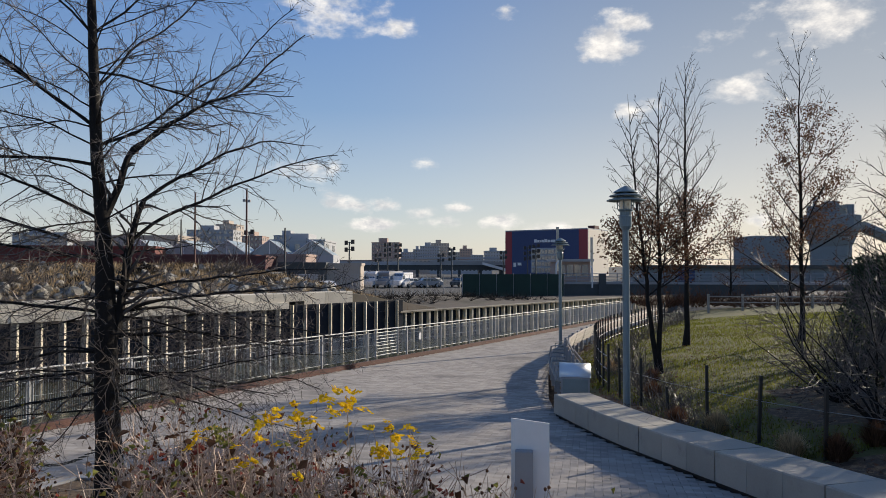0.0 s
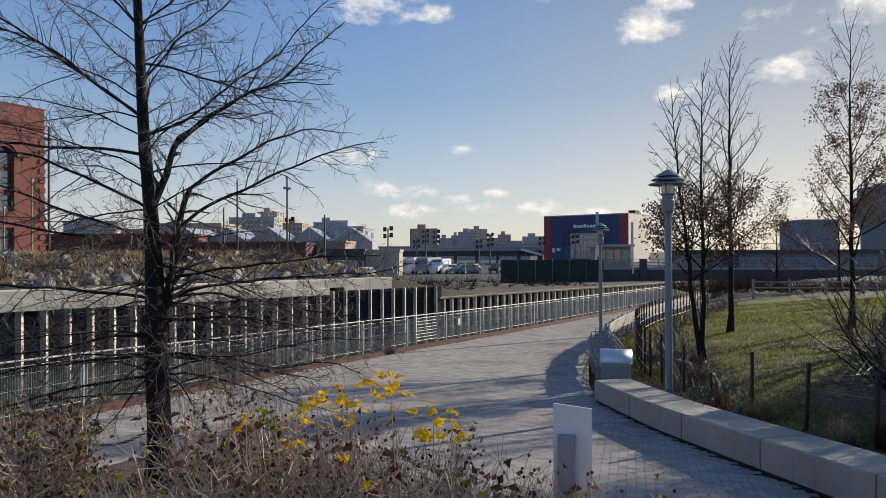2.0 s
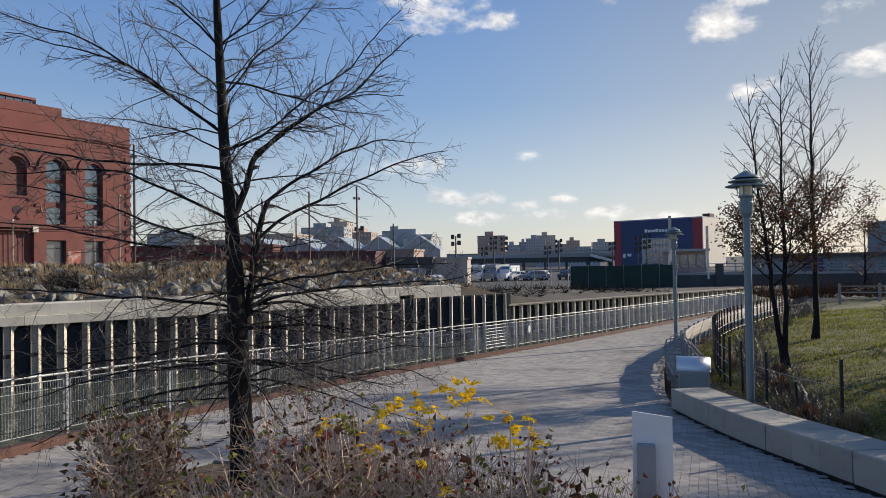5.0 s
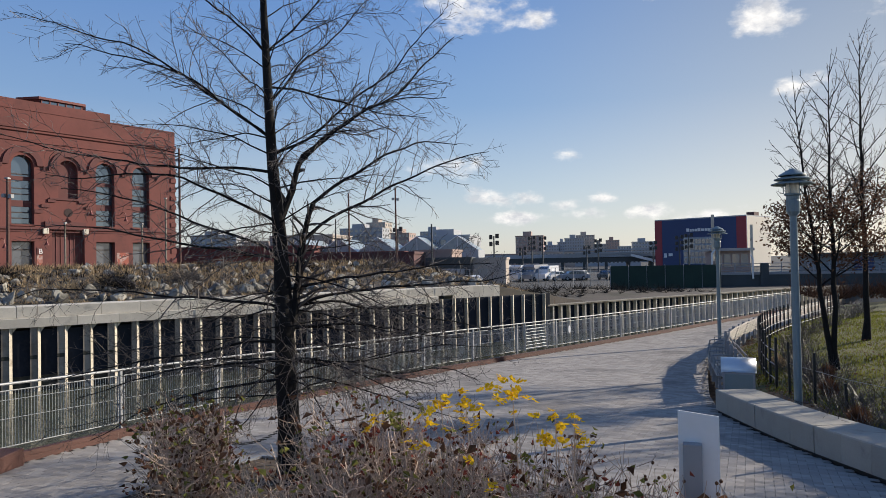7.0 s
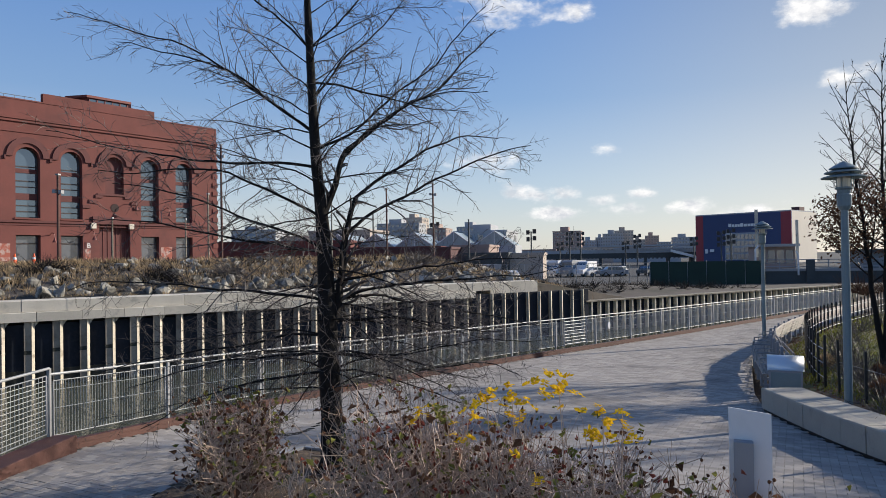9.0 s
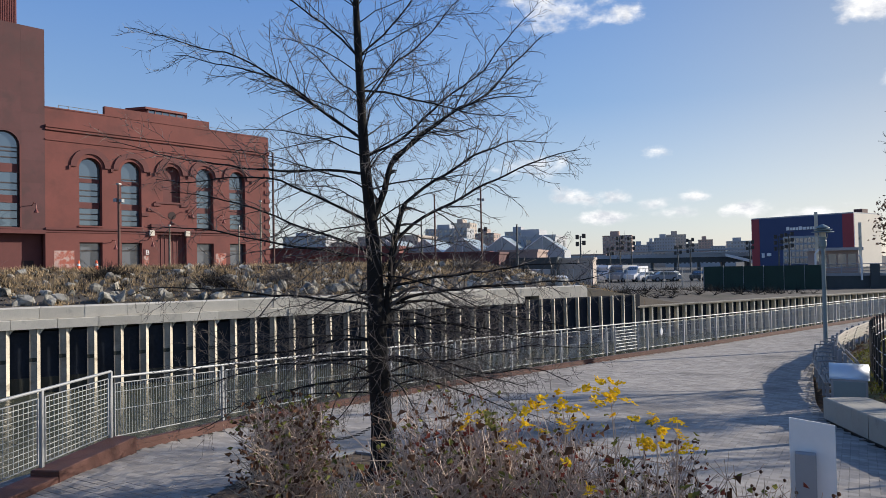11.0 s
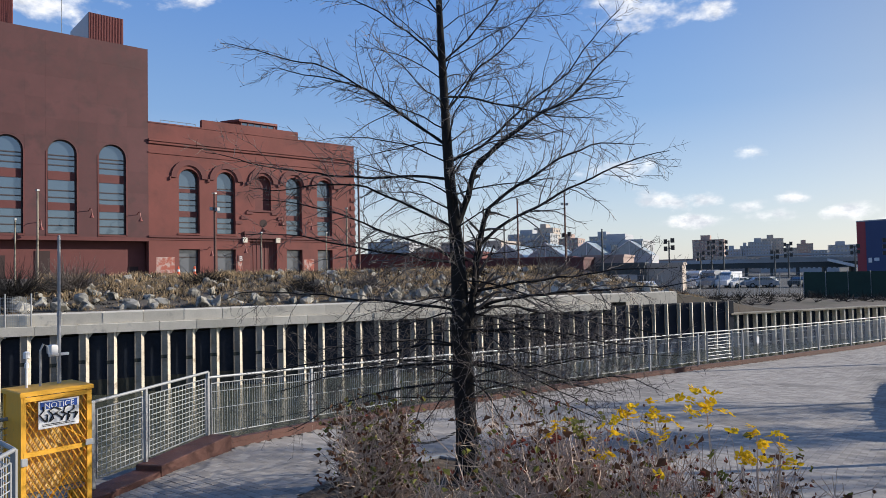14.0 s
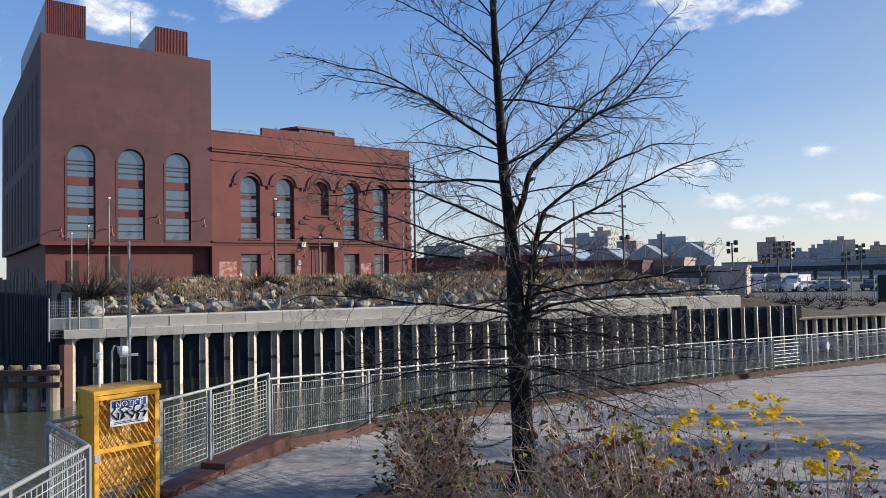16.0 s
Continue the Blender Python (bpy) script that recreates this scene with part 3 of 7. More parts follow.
# ---- canal railing ----
def railing_panel(a, b, wide_mesh=False, label="galvanised steel railing panel with wire mesh along the canal", curb=0.2):
    """One bay from a to b: posts, top rail, frame and woven mesh. a and b lie on the ground."""
    a, b = Vector(a), Vector(b)
    ob = thing("railing_panel", label, "railing", "canal railing panels")
    ob.matrix_world = Matrix.Translation(a)
    v = b - a
    d = v.normalized()
    top, low = 1.15, curb + 0.04
    up = Vector((0, 0, 1))
    r = 0.021
    part("post", Geo().box((-0.022, -0.022, curb - 0.1), (0.022, 0.022, top), Matrix.Rotation(math.atan2(d.y, d.x), 4, "Z")), "steel", ob)
    part("top_rail", Geo().tube([up * top, v + up * top], r, 8), "steel", ob)
    i0, i1 = d * 0.07, v - d * 0.07
    for nm, z in (("upper_bar", top - 0.10), ("lower_bar", low)):
        part(nm, Geo().tube([i0 + up * z, i1 + up * z], 0.009, 5), "steel", ob)
    for nm, p in (("side_bar", i0), ("side_bar", i1)):
        part(nm, Geo().tube([p + up * low, p + up * (top - 0.10)], 0.014, 6), "steel", ob)
    mesh = Geo()
    span = (i1 - i0).length
    n = max(2, int(span / (0.085 if wide_mesh else 0.052)))
    wr = 0.0055 if wide_mesh else 0.0058
    for k in range(1, n):
        p = i0 + (i1 - i0) * (k / n)
        mesh.tube([p + up * low, p + up * (top - 0.10)], wr, 3, False)
    m = 12 if wide_mesh else 6
    for k in range(1, m):
        z = low + (top - 0.10 - low) * (k / m if wide_mesh else k / m)
        if wide_mesh or k in (3, 5):
            mesh.tube([i0 + up * z, i1 + up * z], wr, 3, False)
    part("wire_mesh", mesh, "wire", ob)
    return ob


def build_railing():
    posts = smoothed([(*p, 0) for p in RAIL], 2.35)
    posts = [Vector((p.x, p.y, promenade_z(p.y))) for p in posts]
    for a, b in zip(posts, posts[1:]):
        railing_panel(a, b)
    # near end: swing gate and wide-mesh panels round the landing
    near = [(-8.46, 8.25, 0), (-8.12, 6.75, 0), (-7.92, 5.78, 0), (-7.95, 4.35, 0)]
    for a, b in zip(near, near[1:]):
        railing_panel(a, b, True, "galvanised steel gate panel with square wire mesh", 0.16)
    railing_panel((-7.95, 4.35, 0), (-6.5, 3.9, 0), True, "galvanised steel railing panel with square mesh at the landing", 0.05)
    railing_panel((-6.5, 3.9, 0), (-5.74, 2.78, 0), True, "galvanised steel railing panel with square mesh at the landing", 0.05)
    railing_panel((-5.74, 2.78, 0), (-4.9, 1.5, 0), True, "galvanised steel railing panel with square mesh at the landing", 0.05)
    # ladder gate with level bars, and a small oval plate
    gate = thing("ladder_gate", "steel ladder gate with level bars in the railing", "gate")
    a, b = Vector((-2.36, 23.75, promenade_z(23.75))), Vector((-1.68, 24.9, promenade_z(24.9)))
    shift = Vector((0.03, -0.02, 0))
    for k in range(8):
        z = Vector((0, 0, 0.28 + k * 0.11))
        part("bar", Geo().tube([a + shift + z, b + shift + z], 0.010, 5), "wire", gate)
    for q in (a, b):
        part("stile", Geo().tube([q + shift + Vector((0, 0, 0.2)), q + shift + Vector((0, 0, 1.15))], 0.03, 6), "steel", gate)
    plate = thing("oval_plate", "small pale oval plate fixed to the canal railing", "plate")
    plate.matrix_world = pose(-0.93, 26.1, promenade_z(26.1) + 0.75, 90, 0, 57)
    part("disc", Geo().add([(0.07 * math.cos(k * math.pi / 8), 0.14 * math.sin(k * math.pi / 8), z) for z in (0.03, 0.05) for k in range(16)], [tuple(range(16))[::-1], tuple(range(16, 32))] + [(k, (k + 1) % 16, 16 + (k + 1) % 16, 16 + k) for k in range(16)]), "white", plate)
    # timber curb under the railing
    run = smoothed([(*p, 0) for p in RAIL], 3.1)
    curb = thing("timber_curb", "red-brown timber curb under the canal railing", "curb")
    for lift, half, h in ((0.0, 0.07, 0.065), (0.069, 0.05, 0.065)):
        for a, b in zip(run, run[1:]):
            d = (b - a).normalized()
            s = Vector((-d.y, d.x, 0))
            a2, b2 = a + d * 0.004, b - d * 0.004
            pts = []
            for p in (a2, b2):
                z = promenade_z(p.y) + lift
                for o, zz in ((-half, z - 0.02), (half, z - 0.02), (half, z + h), (-half, z + h)):
                    q = p + s * (o - 0.03)
                    pts.append((q.x, q.y, zz))
            part("timber", Geo().add(pts, [(0, 1, 2, 3), (7, 6, 5, 4), (0, 4, 5, 1), (1, 5, 6, 2), (2, 6, 7, 3), (3, 7, 4, 0)]), "timber", curb)
    step = thing("timber_step", "stepped red-brown timber curb below the swing gate", "curb")
    for (x0, y0), (x1, y1), h, w in (((-8.42, 8.35), (-8.04, 6.62), 0.15, 0.30), ((-8.1, 6.9), (-7.86, 5.5), 0.08, 0.30), ((-7.86, 5.5), (-7.9, 4.3), 0.08, 0.3)):
        a, b = Vector((x0, y0, 0)), Vector((x1, y1, 0))
        d = (b - a)
        m = Matrix.Translation(a) @ Matrix.Rotation(math.atan2(d.y, d.x), 4, "Z")
        part("timber", Geo().bevelbox((0, -0.1, -0.1), (d.length, w, h), 0.012, m), "timber", step)


build_railing()


# ---- far bulkhead ----
def build_bulkhead():
    u0, u1, u2 = -29.3, 7.7, 40.0
    wall = structure("wall_bulkhead", Geo().box((0, 0, -5.2), (u1 - u0, 0.5, 0.3), Matrix.Translation(wall_point(u0, 0.24)) @ Matrix.Rotation(math.atan2(ALONG.y, ALONG.x), 4, "Z")), "sheet", "dark steel bulkhead with pale soldier piles and concrete block cap")
    turn = Matrix.Rotation(math.atan2(ALONG.y, ALONG.x), 4, "Z")
    # soldier piles: broad web face in a shade-darkened colour, a flange turned to the light and a gusset under the cap
    rng = random.Random(8)

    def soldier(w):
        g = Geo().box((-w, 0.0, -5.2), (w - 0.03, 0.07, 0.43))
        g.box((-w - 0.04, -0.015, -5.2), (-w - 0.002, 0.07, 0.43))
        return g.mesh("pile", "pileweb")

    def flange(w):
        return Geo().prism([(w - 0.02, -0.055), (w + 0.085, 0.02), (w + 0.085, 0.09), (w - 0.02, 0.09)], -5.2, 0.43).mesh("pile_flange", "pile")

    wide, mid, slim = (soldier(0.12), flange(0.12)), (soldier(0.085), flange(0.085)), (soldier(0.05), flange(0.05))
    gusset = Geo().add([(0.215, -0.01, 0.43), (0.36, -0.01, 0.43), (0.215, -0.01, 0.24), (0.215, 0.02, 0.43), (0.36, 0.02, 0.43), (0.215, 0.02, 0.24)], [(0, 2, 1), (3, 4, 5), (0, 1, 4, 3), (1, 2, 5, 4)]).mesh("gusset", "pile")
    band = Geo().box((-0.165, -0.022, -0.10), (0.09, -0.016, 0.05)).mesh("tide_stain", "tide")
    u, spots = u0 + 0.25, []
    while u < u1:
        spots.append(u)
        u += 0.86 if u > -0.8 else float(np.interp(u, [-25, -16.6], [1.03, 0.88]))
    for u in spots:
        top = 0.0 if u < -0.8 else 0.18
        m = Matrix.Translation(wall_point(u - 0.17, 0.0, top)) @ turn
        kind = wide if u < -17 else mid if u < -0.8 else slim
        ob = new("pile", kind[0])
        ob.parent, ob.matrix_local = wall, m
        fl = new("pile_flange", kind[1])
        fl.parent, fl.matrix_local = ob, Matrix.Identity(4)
        if u < -17:
            gs = new("gusset", gusset)
            gs.parent = ob
            st = new("tide_stain", band)
            st.parent, st.matrix_local = ob, Matrix.Translation((0, 0, -0.72 + rng.uniform(-0.06, 0.06)))
    # tidal band on the sheeting between the piles
    part("tide_band", Geo().box((0, -0.012, -5.2), (u1 - u0, 0, -1.5), Matrix.Translation(wall_point(u0, 0.24)) @ turn), "tide", wall)
    # upper sheeting past the cap
    part("upper_sheet", Geo().box((0, 0, -5.2), (u1 + 1.0, 0.12, 0.60), Matrix.Translation(wall_point(-1.0, 0.11)) @ turn), "sheet", wall)
    # cap: two courses of precast blocks
    for course, (z0, z1, off) in enumerate(((0.43, 0.80, 0.0), (0.805, 1.25, 0.13))):
        u = u0 - (0.7 if course else 0.1)
        stop = 3.9 if course else -0.9
        while u < stop:
            ln = rng.uniform(1.45, 1.6)
            b = Geo().bevelbox((0.006, -0.12 + off + (0.4 if u > -1.0 else 0.0), z0 if u < -1.0 else 0.45), (min(ln, stop - u) - 0.006, 1.3, z1 - 0.004), 0.02)
            ob = part("block", b, "concrete", wall)
            ob.matrix_local = Matrix.Translation(wall_point(u, rng.uniform(-0.012, 0.012))) @ turn
            u += ln
    # low wall upstream, thinner piles
    low = structure("wall_upstream", Geo().box((0, 0.3, -5.2), (u2 - u1, 0.75, -0.22), Matrix.Translation(wall_point(u1 - 0.2, 0.1)) @ turn), "sheet", "low steel sheet bulkhead with pale top beam")
    part("top_beam", Geo().bevelbox((0, -0.05, -0.22), (u2 - u1, 0.55, -0.12), 0.02, Matrix.Translation(wall_point(u1 - 0.2, 0.1)) @ turn), "dockpile", low)
    thin = Geo().box((-0.055, 0.0, -5.2), (0.055, 0.04, -0.22)).box((-0.02, 0.04, -5.2), (0.02, 0.3, -0.22)).mesh("pile", "pile")
    for k in range(int((u2 - u1) / 0.72)):
        ob = new("pile", thin)
        ob.parent = low
        ob.matrix_local = Matrix.Translation(wall_point(u1 + 0.3 + k * 0.72, 0.1)) @ turn
    # inlet wall of tall dark sheet piles beside the tower
    inlet = structure("wall_inlet", Geo().box((0, 0, -5.2), (42, 0.4, 2.3), Matrix.Translation(Vector((-28.6, 17.2, 0))) @ Matrix.Rotation(math.atan2(0.39, -0.92), 4, "Z")), "sheet", "tall dark sheet pile wall along the side inlet")
    itn = Matrix.Rotation(math.atan2(0.39, -0.92), 4, "Z")
    tall = Geo().box((-0.22, 0.0, -5.2), (0.22, 0.34, 0.0)).mesh("sheet_pile", "sheet")
    for k in range(46):
        ob = new("sheet_pile", tall)
        ob.parent = inlet
        ob.matrix_local = Matrix.Translation(Vector((-28.6, 17.2, 2.35 + rng.uniform(0, 1.2) * (1 if k > 1 else 0.4))) + itn @ Vector((0.3 + k * 0.9, 0.4, 0))) @ itn
    # short fender of round piles with rusty walers
    fender = thing("pile_fender", "row of pale round piles with rusty walers in the water", "piles")
    a, b = Vector((-26.1, 15.25, 0)), Vector((-30.9, 12.95, 0))
    for k in range(7):
        p = a + (b - a) * (k + 0.4) / 7
        part("dock_post", Geo().lathe([(0.24, -5.2), (0.23, -0.45), (0.19, -0.4)], 12, p), "dockpile", fender)
    for z in (-0.75, -1.2):
        m = Matrix.Translation(a + Vector((0.13, -0.27, 0))) @ Matrix.Rotation(math.atan2((b - a).y, (b - a).x), 4, "Z")
        part("waler", Geo().box((-0.2, -0.08, z), ((b - a).length, 0.08, z + 0.2), m), "timber", fender)
    part("corner_post", Geo().box((-0.17, -0.17, -5.2), (0.17, 0.17, 0.3), Matrix.Translation(Vector((-26.6, 15.75, 0)))), "timber", fender)


build_bulkhead()


# ---- power house ----
def arch_wall(width, height, thick, holes, z0=0.0):
    """A wall in the x-z plane from x = 0, front at y = 0, thickness towards +y, with holes (x0, x1, z0, z1, arched); holes of one column share x0, x1."""
    g = Geo()
    cols = {}
    for h in holes:
        cols.setdefault((h[0], h[1]), []).append(h)
    x = 0.0
    for (x0, x1), stack in sorted(cols.items()):
        if x0 > x:
            g.box((x, 0, z0), (x0, thick, height))
        z = z0
        for _, _, a, b, arched in sorted(stack, key=lambda h: h[2]):
            if a > z:
                g.box((x0, 0, z), (x1, thick, a))
            z = b
            if arched:
                r, c = (x1 - x0) / 2, (x0 + x1) / 2
                zc = b - r
                n = 12
                arc = [(c - r * math.cos(math.pi * k / n), zc + r * math.sin(math.pi * k / n)) for k in range(n + 1)]
                for (ax, az), (bx, bz) in zip(arc, arc[1:]):
                    g.add([(ax, 0, az), (bx, 0, bz), (bx, 0, b), (ax, 0, b), (ax, thick, az), (bx, thick, bz), (bx, thick, b), (ax, thick, b)],
                          [(0, 1, 2, 3), (7, 6, 5, 4), (0, 4, 5, 1), (3, 2, 6, 7)])
        if z < height:
            g.box((x0, 0, z), (x1, thick, height))
        x = x1
    if x < width:
        g.box((x, 0, z0), (width, thick, height))
    return g


def tall_window(parent, x0, x1, z0, z1, arched, rows, spandrels, m, set_in=0.28, glazing="glass"):
    """A window with frame, glass, mullions and red spandrel panels."""
    win = new("window")
    win.parent = parent
    win.matrix_local = m
    g = Geo()
    c, r = (x0 + x1) / 2, (x1 - x0) / 2
    f = 0.10
    zt = z1 - (r if arched else 0)
    g.box((x0, set_in, z0), (x0 + f, set_in + 0.12, zt)).box((x1 - f, set_in, z0), (x1, set_in + 0.12, zt)).box((x0 + f, set_in, z0), (x1 - f, set_in + 0.12, z0 + f))
    if arched:
        n = 12
        for k in range(n):
            a, b = math.pi * k / n, math.pi * (k + 1) / n
            q = [(c - rr * math.cos(t), zt + rr * math.sin(t)) for t in (a, b) for rr in (r, r - f)]
            g.add([(q[0][0], set_in, q[0][1]), (q[1][0], set_in, q[1][1]), (q[3][0], set_in, q[3][1]), (q[2][0], set_in, q[2][1]),
                   (q[1][0], set_in + 0.1, q[1][1]), (q[3][0], set_in + 0.1, q[3][1])], [(0, 1, 2, 3), (1, 4, 5, 2)])
    else:
        g.box((x0 + f, set_in, z1 - f), (x1 - f, set_in + 0.12, z1))
    for z in rows:
        g.box((x0 + f, set_in + 0.01, z - 0.05), (x1 - f, set_in + 0.1, z + 0.05))
    part("window_frame", g, "frame", win)
    pane = Geo()
    pts = [(x0 + f / 2, z0), (x1 - f / 2, z0), (x1 - f / 2, zt)]
    if arched:
        pts += [(c + (r - f / 2) * math.cos(math.pi * k / 12), zt + (r - f / 2) * math.sin(math.pi * k / 12)) for k in range(1, 12)]
    pts.append((x0 + f / 2, zt))
    pane.add([(x, set_in + 0.07, z) for x, z in pts], [tuple(range(len(pts)))])
    part("pane", pane, glazing, win)
    for a, b in spandrels:
        part("spandrel", Geo().box((x0 + f, set_in - 0.02, a), (x1 - f, set_in + 0.065, b)), "trimred", win)
    return win


def build_power_house():
    base = Vector((-55.6, 48.3, 2.55))
    facade = Matrix.Translation(base) @ Matrix.Rotation(math.atan2(0.92, 0.39), 4, "Z")
    house = thing("power_house", "red brick former power house with tall arched windows and rust-red tower", "building")
    house.matrix_world = facade
    I = Matrix.Identity(4)
    # low wing, x from 0 to 24 along the front, heights from the base
    bays = [(2.98, 5.10), (6.95, 8.98), (11.25, 13.15), (15.0, 17.0), (19.0, 21.0)]
    holes = []
    for i, (a, b) in enumerate(bays):
        if i != 2:
            holes += [(a, b, 4.4, 11.0, True), (a, b, 0.25, 2.8, False)]
    holes += [(10.6, 11.25, 0.0, 4.1, False), (11.25, 13.15, 0.0, 4.1, False), (11.25, 13.15, 7.0, 10.9, True), (13.15, 13.8, 0.0, 4.1, False)]
    wall = part("wall", arch_wall(24.2, 15.3, 0.75, holes), "brick", house, "weathered red brick wall")
    part("parapet", Geo().box((5.4, 0, 15.3), (16.6, 0.5, 16.25)).box((20.0, 0, 15.3), (24.2, 0.5, 15.45)), "brick", house)
    part("side_wall", Geo().box((23.7, 0.75, 0), (24.2, 26, 15.3)).box((0, 25.5, 0), (23.5, 26, 15.3)), "brick", house)
    part("roof", Geo().box((0.0, 0.5, 14.4), (23.5, 25.5, 14.7)), "greyface", house)
    for z0, z1, out in ((13.25, 13.5, 0.16), (13.5, 13.7, 0.26), (12.3, 12.45, 0.08), (3.95, 4.15, 0.14), (3.7, 3.8, 0.06), (15.3, 15.42, 0.05)):
        part("band", Geo().box((0, -out, z0), (24.2, -0.002, z1)), "brick" if z0 > 5 else "trimred", house)
    for i, (a, b) in enumerate(bays):
        c, r = (a + b) / 2, (b - a) / 2 + 0.25
        hood = Geo()
        ring = []
        for k in range(13):
            t = math.pi * k / 12
            ring += [(c - rr * math.cos(t), y, 10.05 + rr * math.sin(t)) for rr, y in ((r, 0.0), (r, -0.14), (r + 0.55, -0.14), (r + 0.55, 0.0))]
        hood.add(ring, [(4 * k + q, 4 * k + q + 1, 4 * k + q + 5, 4 * k + q + 4) for k in range(12) for q in range(3)] + [(0, 1, 2, 3), (51, 50, 49, 48)])
        part("arch_hood", hood, "trimred", house)
        for x0, x1 in ((c - r - 0.7, c - r - 0.56), (c + r + 0.56, c + r + 0.7)):
            part("hood_stop", Geo().box((x0, -0.16, 9.75), (x1, 0, 10.1)), "trimred", house)
        if i == 2:
            part("blind_arch", Geo().box((a - 0.1, 0.45, 6.9), (b + 0.1, 0.55, 11.0)), "trimred", house, "dark red recessed panel")
            part("round_vent", Geo().add([(c + 0.42 * math.cos(k * math.pi / 8), -0.03, 5.7 + 0.42 * math.sin(k * math.pi / 8)) for k in range(16)], [tuple(range(16))]), "dark", house)
            continue
        tall_window(house, a, b, 4.4, 11.0, True, (5.0, 5.55, 7.3, 7.85, 9.2), ((6.1, 6.7), (8.6, 9.0)), I, 0.5)
        tall_window(house, a, b, 0.25, 2.8, False, (2.0,), (), I, 0.5, "farglass")
        part("sill", Geo().box((a - 0.12, -0.1, 4.25), (b + 0.12, 0.1, 4.4)), "brick", house)
    # entrance bay with stepped corbels
    part("entrance_door", Geo().box((10.6, 0.5, 0), (13.8, 0.58, 4.1)), "trimred", house)
    for k in range(7):
        part("door_rib", Geo().box((10.75 + k * 0.45, 0.45, 0), (10.82 + k * 0.45, 0.5, 4.1)), "rib", house)
    part("entrance_lintel", Geo().box((9.9, -0.2, 4.0), (13.9, 0.0, 4.75)), "trimred", house)
    for s in (9.7, 13.6):
        part("corner_stone", Geo().bevelbox((s, -0.26, 3.55), (s + 0.5, 0, 4.1), 0.03), "concrete", house)
    corbel = Geo()
    for k, (x, z) in enumerate(((8.95, 5.55), (9.6, 6.1), (10.2, 6.65), (13.2, 6.65), (13.9, 6.1), (14.2, 5.55))):
        corbel.box((x, -0.12, z), (x + 0.75, 0, z + 0.3))
    corbel.box((10.4, -0.12, 6.9), (13.6, 0, 7.1))
    part("corbel", corbel, "trimred", house)
    # quoins at the outer corner
    for k in range(12):
        part("quoin", Geo().box((23.6, -0.09, 0.6 + k * 1.0), (24.26, -0.002, 1.1 + k * 1.0)), "brick", house)
    # graffiti patches as plain pale smears
    for x0, x1, z0, z1 in ((0.7, 2.5, 0.4, 2.0), (17.2, 18.5, 0.4, 1.7), (9.2, 9.7, 0.5, 2.0)):
        part("faded_paint", Geo().box((x0, -0.012, z0), (x1, -0.003, z1)), PALE, house, "faded pale wall paint patch")
    # roof lantern and rail
    lan = Geo().prism([(11.4, 4.0), (15.8, 4.0), (16.8, 6), (15.8, 8), (11.4, 8), (10.4, 6)], 14.7, 17.5)
    part("roof_lantern", lan, "rib", house)
    part("lantern_glass", Geo().box((11.5, 3.93, 16.5), (15.7, 3.99, 17.4)), "glass", house)
    part("lantern_roof", Geo().prism([(11.2, 3.7), (16.0, 3.7), (17.2, 6), (16.0, 8.3), (11.2, 8.3), (10.0, 6)], 17.5, 17.75), "rib", house)
    for k in range(6):
        part("lantern_bar", Geo().box((11.5 + k * 0.82, 3.86, 16.45), (11.6 + k * 0.82, 3.925, 17.45)), "rib", house)
    for x0, x1 in ((1.6, 5.2), (16.8, 22.0)):
        rail = new("roof_rail")
        rail.parent = house
        for z in (15.6, 15.95):
            part("bar", Geo().tube([(x0, 1.2, z), (x1, 1.2, z)], 0.028, 4), "steel", rail)
        for k in range(5):
            x = x0 + (x1 - x0) * k / 4
            part("upright", Geo().tube([(x, 1.2, 14.7), (x, 1.2, 15.95)], 0.028, 4), "steel", rail)
    # tower: x from -15.1 to 0
    tb = Matrix.Translation((-15.1, 0, 0))
    tops = [(2.05, 4.4), (6.3, 8.7), (10.6, 13.0)]
    tw = part("tower_wall", arch_wall(15.1, 22.55, 0.6, [(a, b, 4.1, 12.75, True) for a, b in tops], 3.75), "rust", house, "rust-red panel tower wall")
    tw.matrix_local = tb
    # cladding panels, each a little different in its rust
    cuts = [0.0, 2.05 - 0.14, 4.4 + 0.14, 6.3 - 0.14, 8.7 + 0.14, 10.6 - 0.14, 13.0 + 0.14, 15.1]
    for c, (a, b) in enumerate(zip(cuts, cuts[1:])):
        levels = [4.05, 6.1, 8.2, 10.3, 12.85] if c % 2 == 0 else [12.85]
        for z0, z1 in zip(levels + [14.6, 16.4, 18.4, 20.4], levels[1:] + [14.6, 16.4, 18.4, 20.4, 22.55]):
            part("panel", Geo().box((a + 0.002, -0.012, z0 + 0.002), (b - 0.002, -0.004, z1 - 0.002)), "rust", house).matrix_local = tb
    part("tower_side", Geo().box((-15.1, 0.6, 3.75), (-14.5, 40, 22.55)).box((-0.5, 0.6, 15.0), (0.0, 40, 22.55)), "rust", house)
    part("tower_roof", Geo().box((-14.5, 0.6, 21.6), (-0.5, 40, 21.9)), "greyface", house)
    part("soffit", Geo().box((-15.1, 0.6, 3.75), (0, 6, 3.95)), "trimred", house)
    part("lower_wall", Geo().box((-14.6, 1.0, 0), (0, 1.5, 3.75)), "trimred", house)
    part("lower_side", Geo().box((-14.6, 1.5, -0.5), (-14.1, 40, 3.75)), "trimred", house)
    part("soffit_lip", Geo().box((-15.15, -0.06, 3.55), (0.03, 0.25, 3.9)), "trimred", house)
